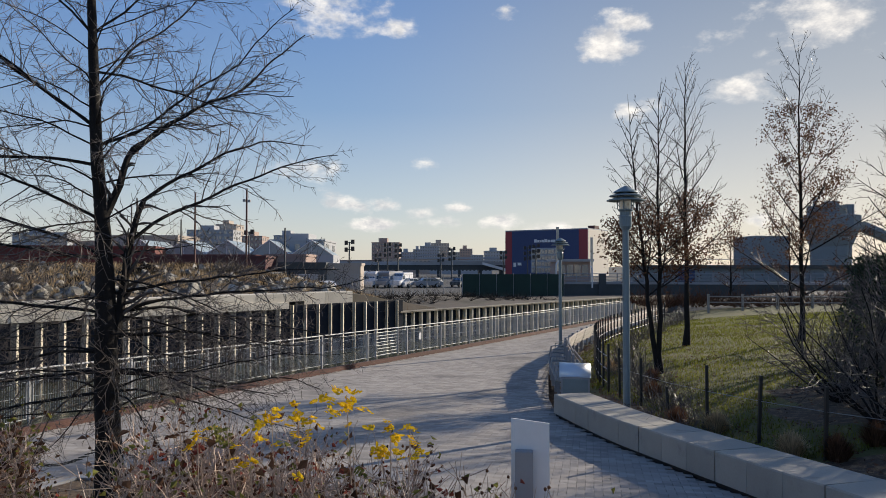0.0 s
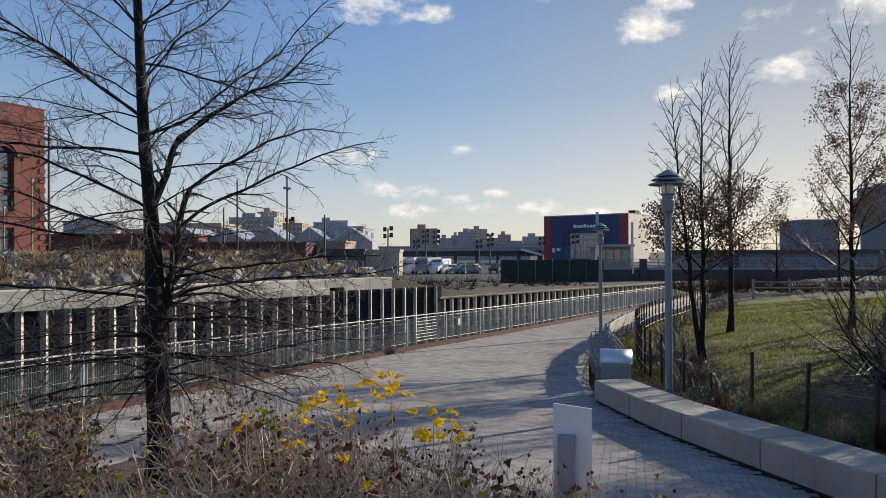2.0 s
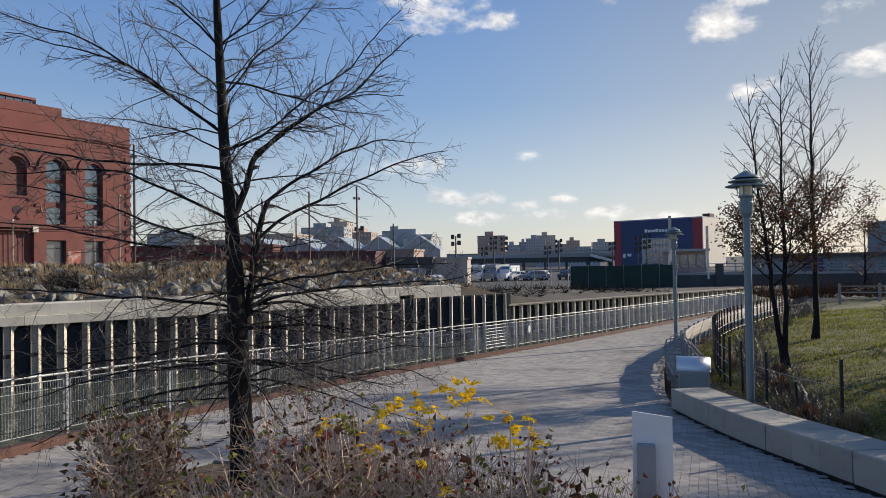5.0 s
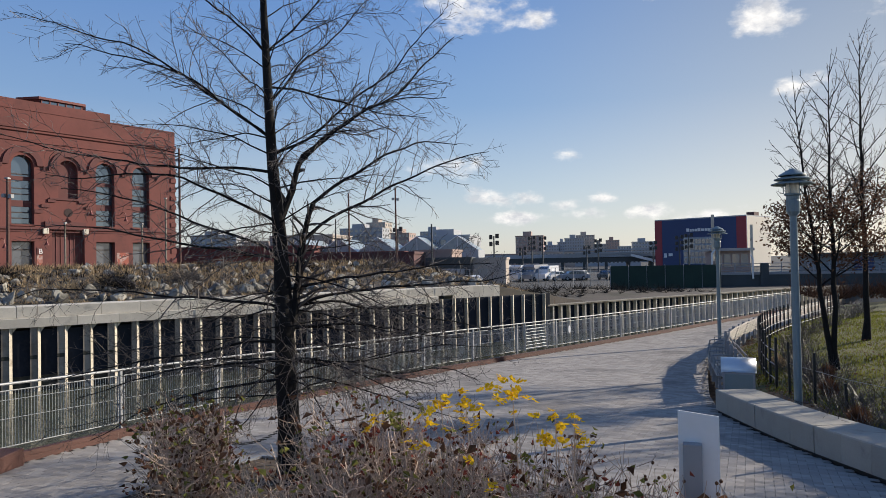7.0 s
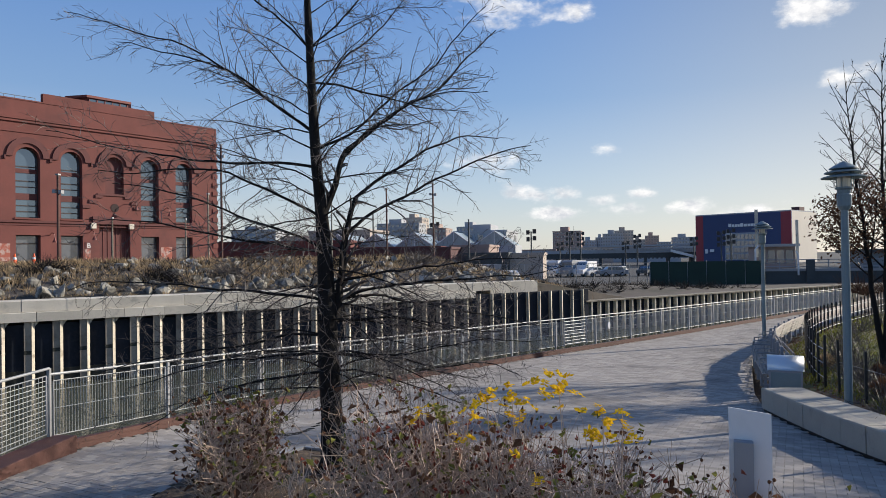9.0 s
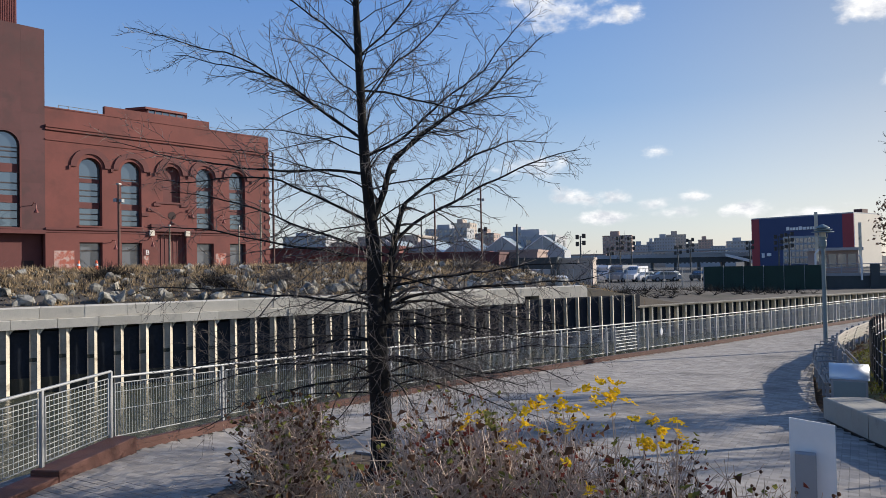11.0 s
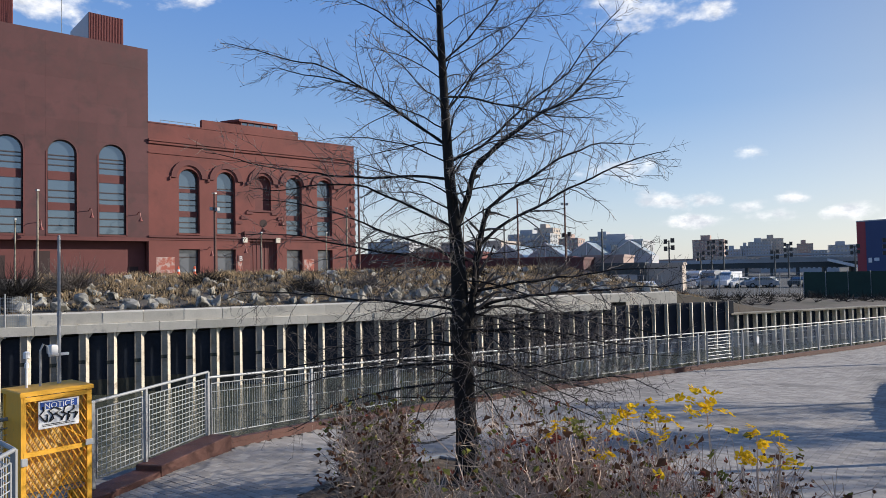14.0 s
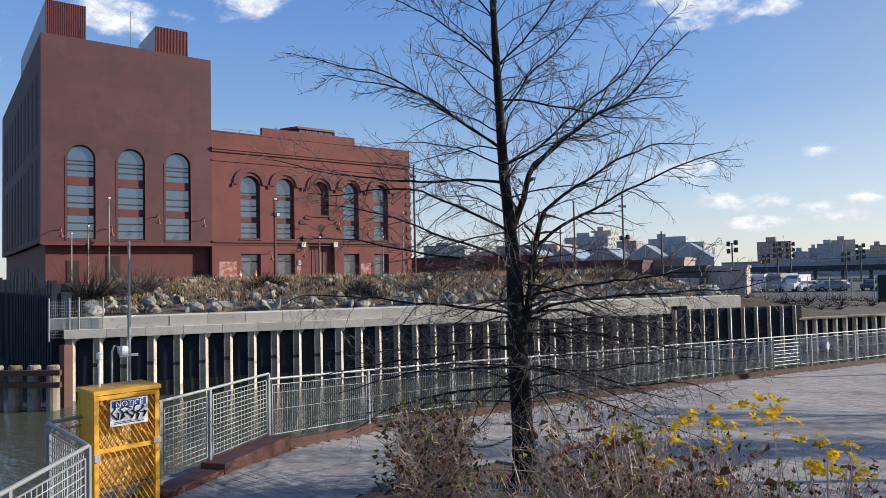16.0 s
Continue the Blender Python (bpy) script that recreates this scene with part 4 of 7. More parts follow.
    for x0, x1, z1 in ((-9.6, -8.4, 2.6), (-1.6, -0.7, 1.1), (-4.6, -3.6, 0.45), (-12.9, -11.9, 2.2)):
        part("lower_door", Geo().box((x0, 0.93, 0.0), (x1, 0.998, z1)), "dark", house)
    for a, b in tops:
        w = tall_window(house, a, b, 4.1, 12.75, True, (4.9, 5.6, 7.45, 8.1, 10.4, 10.95, 11.3), ((6.3, 7.0), (9.05, 9.85)), tb)
        part("reveal", Geo().box((a - 0.14, -0.05, 4.0), (a, 0.3, 11.6)).box((b, -0.05, 4.0), (b + 0.14, 0.3, 11.6)).box((a - 0.14, -0.05, 3.95), (b + 0.14, 0.3, 4.1)), "trimred", w)
    # side face: two rows of narrow arched recesses
    for row, (z0, z1) in enumerate(((4.3, 11.5), (13.0, 19.5))):
        for k in range(11):
            y = 2.2 + k * 3.3
            part("side_window", Geo().box((-15.13, y, z0), (-15.08, y + 1.7, z1)), "dark", house)
    for x0, x1, y0, h in ((-14.3, -10.9, 3.5, 5.0), (-4.6, -1.4, 3.0, 4.2)):
        ph = part("roof_plant", Geo().box((x0, y0, 21.9), (x1, y0 + (22 if x0 < -10 else 7), 21.9 + h)), "greyface", house, "rooftop plant room with ribbed red front")
        ribs = Geo().box((x0 - 0.01, y0 - 0.03, 21.9), (x1 + 0.01, y0 - 0.003, 21.9 + h))
        for k in range(22):
            xx = x0 + (x1 - x0) * (k + 0.3) / 22
            ribs.box((xx, y0 - 0.09, 21.9), (xx + 0.06, y0 - 0.03, 21.9 + h))
        part("ribbed_front", ribs, "rib", ph)
    part("antenna", Geo().tube([(-7.4, 1.0, 21.9), (-7.4, 1.0, 26.4)], 0.03, 4), "steel", house)
    # gooseneck wall lamps
    for x, z in ((-13.6, 4.0), (-9.5, 4.2), (-5.4, 5.4), (-1.1, 5.2), (5.9, 1.9), (9.6, 2.2), (13.9, 5.3), (17.6, 4.8)):
        lamp = new("wall_lamp")
        lamp.parent = house
        part("arm", Geo().tube([(x, 0, z + 0.9), (x, -0.5, z + 1.15), (x, -1.0, z + 1.0), (x, -1.1, z + 0.6)], 0.035, 5), "rib", lamp)
        part("shade", Geo().lathe([(0.05, 0.62), (0.09, 0.45), (0.21, 0.24), (0.22, 0.2)], 12, (x, -1.1, z)), "rib", lamp)
    # letter plate beside the door
    part("door_plate", Geo().box((9.2, -0.05, 1.5), (9.85, -0.01, 2.2)), "trimred", house)
    fc = bpy.data.curves.new("door_letter", "FONT")
    fc.body, fc.size, fc.align_x, fc.extrude = "B", 0.7, "CENTER", 0.005
    fc.materials.append(MAT["white"])
    lt = new("door_letter", fc)
    lt.parent = house
    lt.matrix_local = pose(9.52, -0.06, 1.6, 90, 0, 0)


PALE = material("faded_wall_paint", (0.42, 0.30, 0.27), 0.85, var=0.35, scale=2.5, fine=9, stain=((0.34, 0.10, 0.07), 1.8, 0.42, 0.56))
build_power_house()


# ---- trees ----
def grow(rng, geo, start, way, length, radius, level, spec, ends, up=0.0, path=None):
    """One branch as a tapered tube, then its side branches. spec[level]: (children, length share, angle, wander)."""
    n = max(3, int(length / spec["step"][min(level, 3)]) + 1)
    pts, radii = [Vector(start)], [radius]
    d = Vector(way).normalized()
    tip = radius * (spec.get("tip", 0.30) if level < 2 else 0.45)
    if path:
        pts, n = path, len(path) - 1
        radii = [radius + (tip - radius) * i / n for i in range(n + 1)]
        d = (pts[-1] - pts[-2]).normalized()
    for i in range(0 if path else n):
        d = (d + Vector((rng.gauss(0, 1), rng.gauss(0, 1), rng.gauss(0, 1))) * spec["wander"][min(level, 3)] + Vector((0, 0, up))).normalized()
        pts.append(pts[-1] + d * (length / n))
        radii.append(radius + (tip - radius) * ((i + 1) / n))
    sides = (8, 5, 4, 3)[min(level, 3)]
    geo[0 if level < 2 else 1].tube(pts, radii, sides, False)
    if level >= spec["levels"]:
        ends.append((pts[-1], d))
        return
    kids = spec["kids"][level]
    count = max(1, int(rng.gauss(kids, kids * 0.15) * min(1.0, length / spec["full"][level])))
    for k in range(count):
        t = 0.18 + 0.8 * (k + rng.random()) / count
        i = min(n - 1, int(t * n))
        p = pts[i] + (pts[i + 1] - pts[i]) * (t * n - i)
        axis = (pts[i + 1] - pts[i]).normalized()
        side = axis.cross(Vector((rng.gauss(0, 1), rng.gauss(0, 1), rng.gauss(0, 1) * spec["flat"]))).normalized()
        a = radians(rng.gauss(spec["angle"][level], 9))
        kid = axis * math.cos(a) + side * math.sin(a)
        ln = length * spec["share"][level] * rng.uniform(0.55, 1.15) * (1.0 - 0.45 * t)
        grow(rng, geo, p, kid, ln, max(radii[i] * spec.get("slim", 0.55), spec["thin"]), level + 1, spec, ends, spec["lift"][min(level + 1, 3)])


def plane_oak():
    """The bare pin oak in the bed: straight leader, a forked second stem, many fine side branches."""
    rng = random.Random(21)
    foot = Vector((-4.02, 8.15, -0.06))
    tree = thing("bare_tree", "leafless pin oak with dark trunk in the planting bed", "tree")
    tree.matrix_world = Matrix.Translation(foot)
    geo, ends = (Geo(), Geo()), []
    leader = [(0.13, 0, 0), (0.11, 0, 0.6), (0.08, 0, 1.3), (0.06, 0, 2.05), (0.04, 0.0, 2.75), (0.0, 0.0, 3.4), (-0.06, 0, 4.1), (-0.10, 0, 5.0), (-0.14, 0, 6.0), (-0.16, 0, 7.0), (-0.15, 0, 8.2)]
    rad = [0.185, 0.145, 0.132, 0.125, 0.100, 0.082, 0.066, 0.058, 0.045, 0.032, 0.012]
    trunk = Geo()
    across = Vector((0.90, 0.43, 0))
    deep = Vector((-0.43, 0.90, 0))
    fine = smoothed([across * p[0] + Vector((0, 0, p[2])) for p in leader], 0.22)
    zs = [p[2] for p in leader]
    fr = [float(np.interp(p.z, zs, rad)) * (1 + 0.05 * rng.uniform(-1, 1)) for p in fine]
    fr[0] = 0.235
    trunk.tube(fine, fr, 12, False)
    part("trunk", trunk, "bark", tree, smooth=True)
    spec = dict(step=(0.25, 0.22, 0.16, 0.12), wander=(0.03, 0.12, 0.17, 0.17), levels=3, kids=(0, 34, 7, 0), full=(1, 2.2, 0.6, 1), angle=(0, 50, 48, 40), share=(1, 0.30, 0.40, 0.5), lift=(0, 0.01, 0.0, 0.004), flat=0.9, thin=0.0030, slim=0.44, tip=0.22)

    def limb(start, az, p0, p1, length, radius, tip=0.22):
        """A long limb whose pitch bends from p0 to p1 degrees."""
        n = max(6, int(length / 0.16))
        pts = [Vector(start)]
        a, wob = radians(az), 0.0
        for i in range(n):
            t = (i + 0.5) / n
            p = radians(p0 + (p1 - p0) * t ** 0.6) + wob
            wob = 0.72 * wob + rng.gauss(0, 0.10)
            a += rng.gauss(0, 0.07)
            pts.append(pts[-1] + ((across * math.cos(a) + deep * math.sin(a)) * math.cos(p) + Vector((0, 0, math.sin(p)))) * (length / n))
        grow(rng, geo, start, Vector((1, 0, 0)), length, radius, 1, dict(spec, tip=tip), ends, 0.0, pts)
        return pts

    def on_trunk(z):
        return min(range(len(fine)), key=lambda j: abs(fine[j].z - z))

    # two forked stems on one side of the leader
    fork = limb(fine[on_trunk(3.3)], -4, 68, 62, 0.95, 0.052, 0.65)
    stem = limb(fine[on_trunk(1.75)], -6, 66, 84, 1.85, 0.066, 0.48)
    limb(fork[-1], 4, 34, 44, 3.0, 0.028)
    limb(fork[-2], -20, 48, 20, 2.2, 0.018)
    limb(stem[-1], 0, 46, -2, 2.3, 0.024)
    limb(stem[-4], 8, 46, 6, 2.9, 0.024)
    limb(stem[3], -6, 16, 12, 3.1, 0.022)
    # named limbs: height on the leader, bearing, pitch at the start and at the end, length
    for z, az, p0, p1, ln in ((4.5, 182, 44, 12, 3.5), (4.3, 176, 42, 6, 2.6), (3.85, 180, 8, 18, 3.4), (3.35, 186, 36, 8, 2.9), (2.95, 174, 42, 10, 2.7), (2.8, 183, 8, 5, 2.9), (2.1, 180, 26, -12, 3.5),
                              (4.1, 0, 24, 46, 3.0), (4.8, 5, 52, 46, 2.3), (4.95, -8, -6, -2, 2.1), (1.95, 4, -10, 0, 2.4), (1.6, 184, 4, -12, 2.5), (5.4, 178, 50, 30, 2.6), (5.6, 4, 48, 34, 2.4), (6.2, 184, 56, 40, 2.2), (6.4, 0, 56, 44, 2.0),
                              (2.3, 2, 12, -6, 3.2), (2.0, 20, 2, -10, 2.8), (1.45, -4, -4, -14, 2.6), (1.3, 178, -6, -16, 2.4), (1.75, 168, 10, -10, 2.9), (1.5, 30, -2, -14, 2.4), (2.45, -12, 22, 2, 2.8)):
        i = on_trunk(z)
        limb(fine[i], az, p0, p1, ln, max(0.010, min(0.021, fr[i] * 0.30)))
    for k in range(62):
        z = 1.2 + 6.2 * ((k + rng.random()) / 62) ** 1.25
        pitch = -12 + 50 * min(1.0, max(0.0, (z - 1.25) / 4.6)) + rng.gauss(0, 8)
        i = on_trunk(z)
        limb(fine[i], k * 137.5 + rng.uniform(-20, 20), pitch + 12, pitch - 18, rng.uniform(1.2, 2.6) * (1.0 if z < 5 else 0.8), max(0.007, min(0.0125, fr[i] * 0.18)))
    # low skirt of drooping branches
    for k in range(11):
        z = rng.uniform(1.0, 2.4)
        limb(fine[on_trunk(z)], k * 137.5 + rng.uniform(-20, 20), rng.uniform(-8, 22), rng.uniform(-24, 0), rng.uniform(1.6, 3.0), rng.uniform(0.009, 0.015))
    part("branchwork", geo[0], "bark", tree)
    part("twig_crown", geo[1], "twig", tree)["kind"] = "stuff"


plane_oak()


def leaf_cloud(rng, ends, size, spread, per, geo):
    """Small bent leaves round the branch ends."""
    for p, d in ends:
        for _ in range(per):
            c = p + Vector((rng.gauss(0, spread), rng.gauss(0, spread), rng.gauss(0, spread)))
            a = Vector((rng.gauss(0, 1), rng.gauss(0, 1), rng.gauss(0, 1))).normalized()
            b = a.cross(Vector((rng.gauss(0, 1), rng.gauss(0, 1), rng.gauss(0, 1)))).normalized()
            s = size * rng.uniform(0.6, 1.3)
            n = a.cross(b) * s * 0.25
            geo.add([c - a * s, c - b * s * 0.5 + n, c + a * s, c + b * s * 0.5 + n], [(0, 1, 2), (0, 2, 3)])


def lawn_tree(name, label, foot, height, seed, leaf_top, leaf_share, stems=((0, 0),), radius=0.11, leaf="leafb", wide=0.25, low=0.15, kids=(30, 8, 5, 0)):
    rng = random.Random(seed)
    tree = thing(name, label, "tree")
    tree.matrix_world = Matrix.Translation(foot)
    geo, ends, trunk = (Geo(), Geo()), [], Geo()
    spec = dict(step=(0.4, 0.35, 0.3, 0.25), wander=(0.02, 0.05, 0.09, 0.12), levels=3, kids=kids, full=(1, 1.6, 0.7, 1), angle=(40, 36, 38, 40), share=(wide, 0.42, 0.5, 0.5), lift=(0.02, 0.05, 0.03, 0.03), flat=1.0, thin=0.006)
    for lx, ly in stems:
        n = 14
        h = height * rng.uniform(0.9, 1.0) if (lx or ly) else height
        pts = [Vector((lx * (i / n) ** 0.8 + rng.gauss(0, 0.02), ly * (i / n) + rng.gauss(0, 0.02), h * i / n)) for i in range(n + 1)]
        rr = [radius * (1 - 0.95 * i / n) + (0.05 if i == 0 else 0) for i in range(n + 1)]
        trunk.tube(pts, rr, 8, False)
        m = int(kids[0])
        for k in range(m):
            t = low + (0.97 - low) * (k + rng.random()) / m
            i = min(n - 1, int(t * n))
            p = pts[i] + (pts[i + 1] - pts[i]) * (t * n - i)
            a = k * 2.4 + rng.uniform(-0.4, 0.4)
            pitch = radians(24 + 42 * t + rng.gauss(0, 6))
            way = Vector((math.cos(a) * math.cos(pitch), math.sin(a) * math.cos(pitch), math.sin(pitch)))
            ln = height * wide * (0.45 + 1.1 * (1 - t)) * rng.uniform(0.7, 1.1)
            grow(rng, geo, p, way, ln, max(0.012, rr[i] * 0.42), 1, spec, ends, 0.03)
    part("trunk", trunk, "bark", tree, smooth=True)
    part("branchwork", geo[0], "bark", tree)
    part("twig_crown", geo[1], "twig", tree)["kind"] = "stuff"
    keep = [e for e in ends if e[0].z < leaf_top * height and rng.random() < leaf_share]
    if keep:
        leaves = Geo()
        leaf_cloud(rng, keep, 0.040, 0.12, 26, leaves)
        part("foliage", leaves, leaf, tree, "clinging brown dead leaves")
    return tree


lawn_tree("young_tree", "slender young oak with brown leaves clinging below", Vector((5.45, 17.6, lawn_z(5.45, 17.6) - 0.05)), 7.2, 3, 0.56, 0.8, ((0, 0), (-0.7, 0.2)), 0.075, "leafb", 0.22, 0.29)
lawn_tree("young_tree", "young oak on the lawn with brown leaves clinging below", Vector((8.1, 23.2, lawn_z(8.1, 23.2) - 0.05)), 9.6, 5, 0.52, 0.9, ((0, 0),), 0.10, "leafb", 0.23, 0.28)
lawn_tree("young_tree", "young oak on the lawn with thin brown foliage", Vector((11.6, 22.5, lawn_z(11.6, 22.5) - 0.05)), 9.6, 9, 0.80, 0.62, ((0, 0),), 0.09, "leafb", 0.24)
lawn_tree("bare_tree", "bare young tree on the lawn behind a shrub", Vector((14.6, 20.5, lawn_z(14.6, 20.5) - 0.05)), 9.0, 15, 0.2, 0.2, ((0, 0), (-0.9, 0.3)), 0.11)
# unseen oak, added towards the sun so its crown shades the walk
lawn_tree("young_tree", "full young oak with dense brown foliage out of view, added for shade", Vector((15.5, 16.8, lawn_z(15.5, 16.8) - 0.05)), 9.5, 25, 0.9, 1.0, ((0, 0),), 0.13)
lawn_tree("young_tree", "small reddish tree beside the plant wall", Vector((24.0, 48.0, 0.3)), 6.0, 17, 0.95, 0.9, ((0, 0),), 0.1, "leafb", 0.22, 0.12, (18, 6, 4, 0))
lawn_tree("young_tree", "small reddish tree near the bridge", Vector((19.5, 47.0, 0.2)), 4.6, 19, 0.95, 0.9, ((0, 0),), 0.1, "leafb", 0.22, 0.12, (16, 6, 4, 0))


# ---- street lamps ----
def street_lamp(foot, label):
    lamp = thing("street_lamp", label, "street lamp", "promenade lamps")
    lamp.matrix_world = Matrix.Translation(foot)
    part("pole", Geo().lathe([(0.115, 0.0), (0.115, 0.10), (0.072, 0.13), (0.070, 2.6), (0.062, 3.72)], 16), "lampgreen", lamp, smooth=False)
    part("collar", Geo().lathe([(0.07, 3.66), (0.12, 3.74), (0.125, 3.94), (0.115, 3.96), (0.115, 4.03), (0.15, 4.05), (0.15, 4.08)], 16), "lampgreen", lamp)
    part("lantern_glass", Geo().lathe([(0.105, 4.08), (0.12, 4.34)], 16), "lampglass", lamp, "clear lantern glass")
    for k in range(6):
        a = k * math.pi / 3
        part("strut", Geo().tube([(0.16 * math.cos(a), 0.16 * math.sin(a), 4.08), (0.16 * math.cos(a), 0.16 * math.sin(a), 4.36)], 0.009, 5), "lampgreen", lamp)
    part("lower_louvre", Geo().lathe([(0.16, 4.30), (0.37, 4.245), (0.37, 4.265), (0.16, 4.325)], 24), "lampgreen", lamp)
    part("upper_louvre", Geo().lathe([(0.15, 4.37), (0.315, 4.335), (0.315, 4.355), (0.15, 4.40)], 24), "lampgreen", lamp)
    part("cap", Geo().lathe([(0.24, 4.41), (0.235, 4.43), (0.06, 4.53), (0.02, 4.55)], 24), "lampgreen", lamp)
    return lamp


street_lamp(Vector((3.62, 13.85, -0.22)), "green-grey street lamp with layered louvre hood in the planting")
street_lamp(Vector((4.72, 28.1, promenade_z(28.1))), "green-grey street lamp with layered louvre hood beside the benches")


# ---- seat wall ----
def build_seat_wall():
    wall = thing("seat_wall", "curved low wall of long cast concrete blocks", "wall")
    line = smoothed([(x, y, 0) for x, y in reversed([(6.6, -1.0), *EDGE[2:9]])], 0.62)
    for n, (a, b) in enumerate(zip(line, line[1:])):
        cut0, cut1 = (0.014 if n % 3 == 0 else 0.0025), (0.014 if n % 3 == 2 else 0.0025)
        d = (b - a).normalized()
        s = Vector((d.y, -d.x, 0)) * -0.80
        if s.x < 0:
            s = -s
        pts = []
        for p, k in ((a + d * cut0, 0), (b - d * cut1, 0)):
            z = promenade_z(p.y)
            for o, zz in ((0.0, z + 0.05), (0.0, z + 0.43), (0.015, z + 0.45), (0.96, z + 0.45), (1.0, z + 0.43), (1.0, z - 0.1)):
                q = p + s * o
                pts.append((q.x, q.y, zz))
        part("block", Geo().add(pts, [tuple(range(6)), tuple(range(11, 5, -1))] + [(k, 6 + k, 6 + (k + 1) % 6, (k + 1) % 6) for k in range(6)]), "seatwall", wall)
        # black strip set back from the block face, along its foot
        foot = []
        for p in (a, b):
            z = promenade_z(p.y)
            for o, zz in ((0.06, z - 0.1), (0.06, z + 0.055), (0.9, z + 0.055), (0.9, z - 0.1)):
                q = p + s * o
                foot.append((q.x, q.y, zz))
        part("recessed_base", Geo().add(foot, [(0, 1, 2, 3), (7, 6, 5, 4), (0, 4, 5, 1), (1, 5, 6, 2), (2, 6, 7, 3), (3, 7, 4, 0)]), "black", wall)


build_seat_wall()


# ---- rubbish bin and benches ----
def build_bin():
    y = 15.45
    z = promenade_z(y)
    ob = thing("rubbish_bin", "steel rubbish bin with rounded hood at the end of the wall", "bin")
    ob.matrix_world = pose(2.90, y, z, 0, 0, -10)
    part("body", Geo().box((-0.31, -0.30, 0.06), (0.31, 0.30, 0.74)), "greypost", ob, "grey steel panel body")
    part("front_panel", Geo().bevelbox((-0.27, -0.315, 0.10), (0.27, -0.302, 0.70), 0.002), "lampgreen", ob)
    part("plinth", Geo().box((-0.30, -0.28, 0.0), (0.30, 0.28, 0.06)), "black", ob)
    hood = Geo()
    n = 14
    ring = [(0.31 * -math.cos(math.pi * k / n), 0.74 + 0.27 * math.sin(math.pi * k / n)) for k in range(n + 1)]
    shell = [(x, y0 * k, z0 - d) for k, d in ((1.0, 0.0), (0.93, 0.015)) for y0, z0 in ring for x in (-0.34, 0.34)]
    m = 2 * (n + 1)
    faces = [(0, 1, m + 1, m), (m - 2, 2 * m - 2, 2 * m - 1, m - 1)]
    for k in range(0, 2 * n, 2):
        faces += [(k, k + 1, k + 3, k + 2), (m + k + 2, m + k + 3, m + k + 1, m + k), (k, k + 2, m + k + 2, m + k), (k + 3, k + 1, m + k + 1, m + k + 3)]
    hood.add(shell, faces)
    part("hood", hood, "binsteel", ob, "shiny rounded steel hood", True)
    part("hood_side", Geo().add([(0.325, y0, z0) for y0, z0 in ring], [tuple(range(n + 1))]).add([(0.305, y0, z0) for y0, z0 in ring], [tuple(range(n, -1, -1))]), "greypost", ob)


build_bin()


def bench(a, b, label):
    """A slatted bench between two ground points, its seat facing the canal."""
    a, b = Vector(a), Vector(b)
    d = b - a
    ob = thing("bench", label, "bench", "curved row of benches")
    ob.matrix_world = Matrix.Translation(a) @ Matrix.Rotation(math.atan2(d.y, d.x), 4, "Z")
    L = d.length - 0.06
    slat = Geo().bevelbox((0.03, -0.035, -0.03), (L, 0.035, 0.0), 0.006).mesh("slat", "slat")
    for k in range(6):
        s = new("slat", slat)
        s.parent = ob
        s.matrix_local = pose(0, -0.08 - k * 0.085, 0.45 + 0.006 * abs(k - 2.5))
    for k in range(5):
        s = new("slat", slat)
        s.parent = ob
        s.matrix_local = pose(0, -0.58 - 0.03 * k, 0.54 + k * 0.095, 75)
    for x in (0.12, L / 2, L - 0.12):
        part("leg", Geo().box((x - 0.03, -0.55, 0.0), (x + 0.03, -0.08, 0.06)).box((x - 0.03, -0.14, 0.06), (x + 0.03, -0.08, 0.42)).box((x - 0.03, -0.58, 0.06), (x + 0.03, -0.52, 0.95)), "greypost", ob)
        part("armrest", Geo().tube([(x, -0.52, 0.66), (x, -0.28, 0.68), (x, -0.08, 0.66), (x, -0.06, 0.45)], 0.016, 6), "steel", ob)
    return ob


def build_benches():
    front = smoothed([(2.62, 16.6, 0), (2.85, 19.0, 0), (3.45, 23.0, 0), (4.95, 27.5, 0), (6.0, 30.0, 0), (8.9, 36.0, 0), (11.4, 41.0, 0), (13.6, 45, 0)], 2.2)
    for a, b in zip(front, front[1:]):
        bench((a.x, a.y, promenade_z(a.y)), (b.x, b.y, promenade_z(b.y)), "weathered slatted bench with steel armrests along the promenade curve")


build_benches()


# ---- lawn fence ----
def fence_post(foot, h, lean):
    ob = thing("fence_post", "thin black metal post with a wire along the lawn edge", "fence post", "lawn fence posts")
    ob.matrix_world = pose(*foot, lean, lean * 0.6, 0)
    part("stake", Geo().box((-0.021, -0.021, -0.2), (0.021, 0.021, h)), "black", ob)
    part("wire_clip", Geo().box((-0.026, -0.026, h * 0.62), (0.026, 0.026, h * 0.62 + 0.03)), "black", ob)


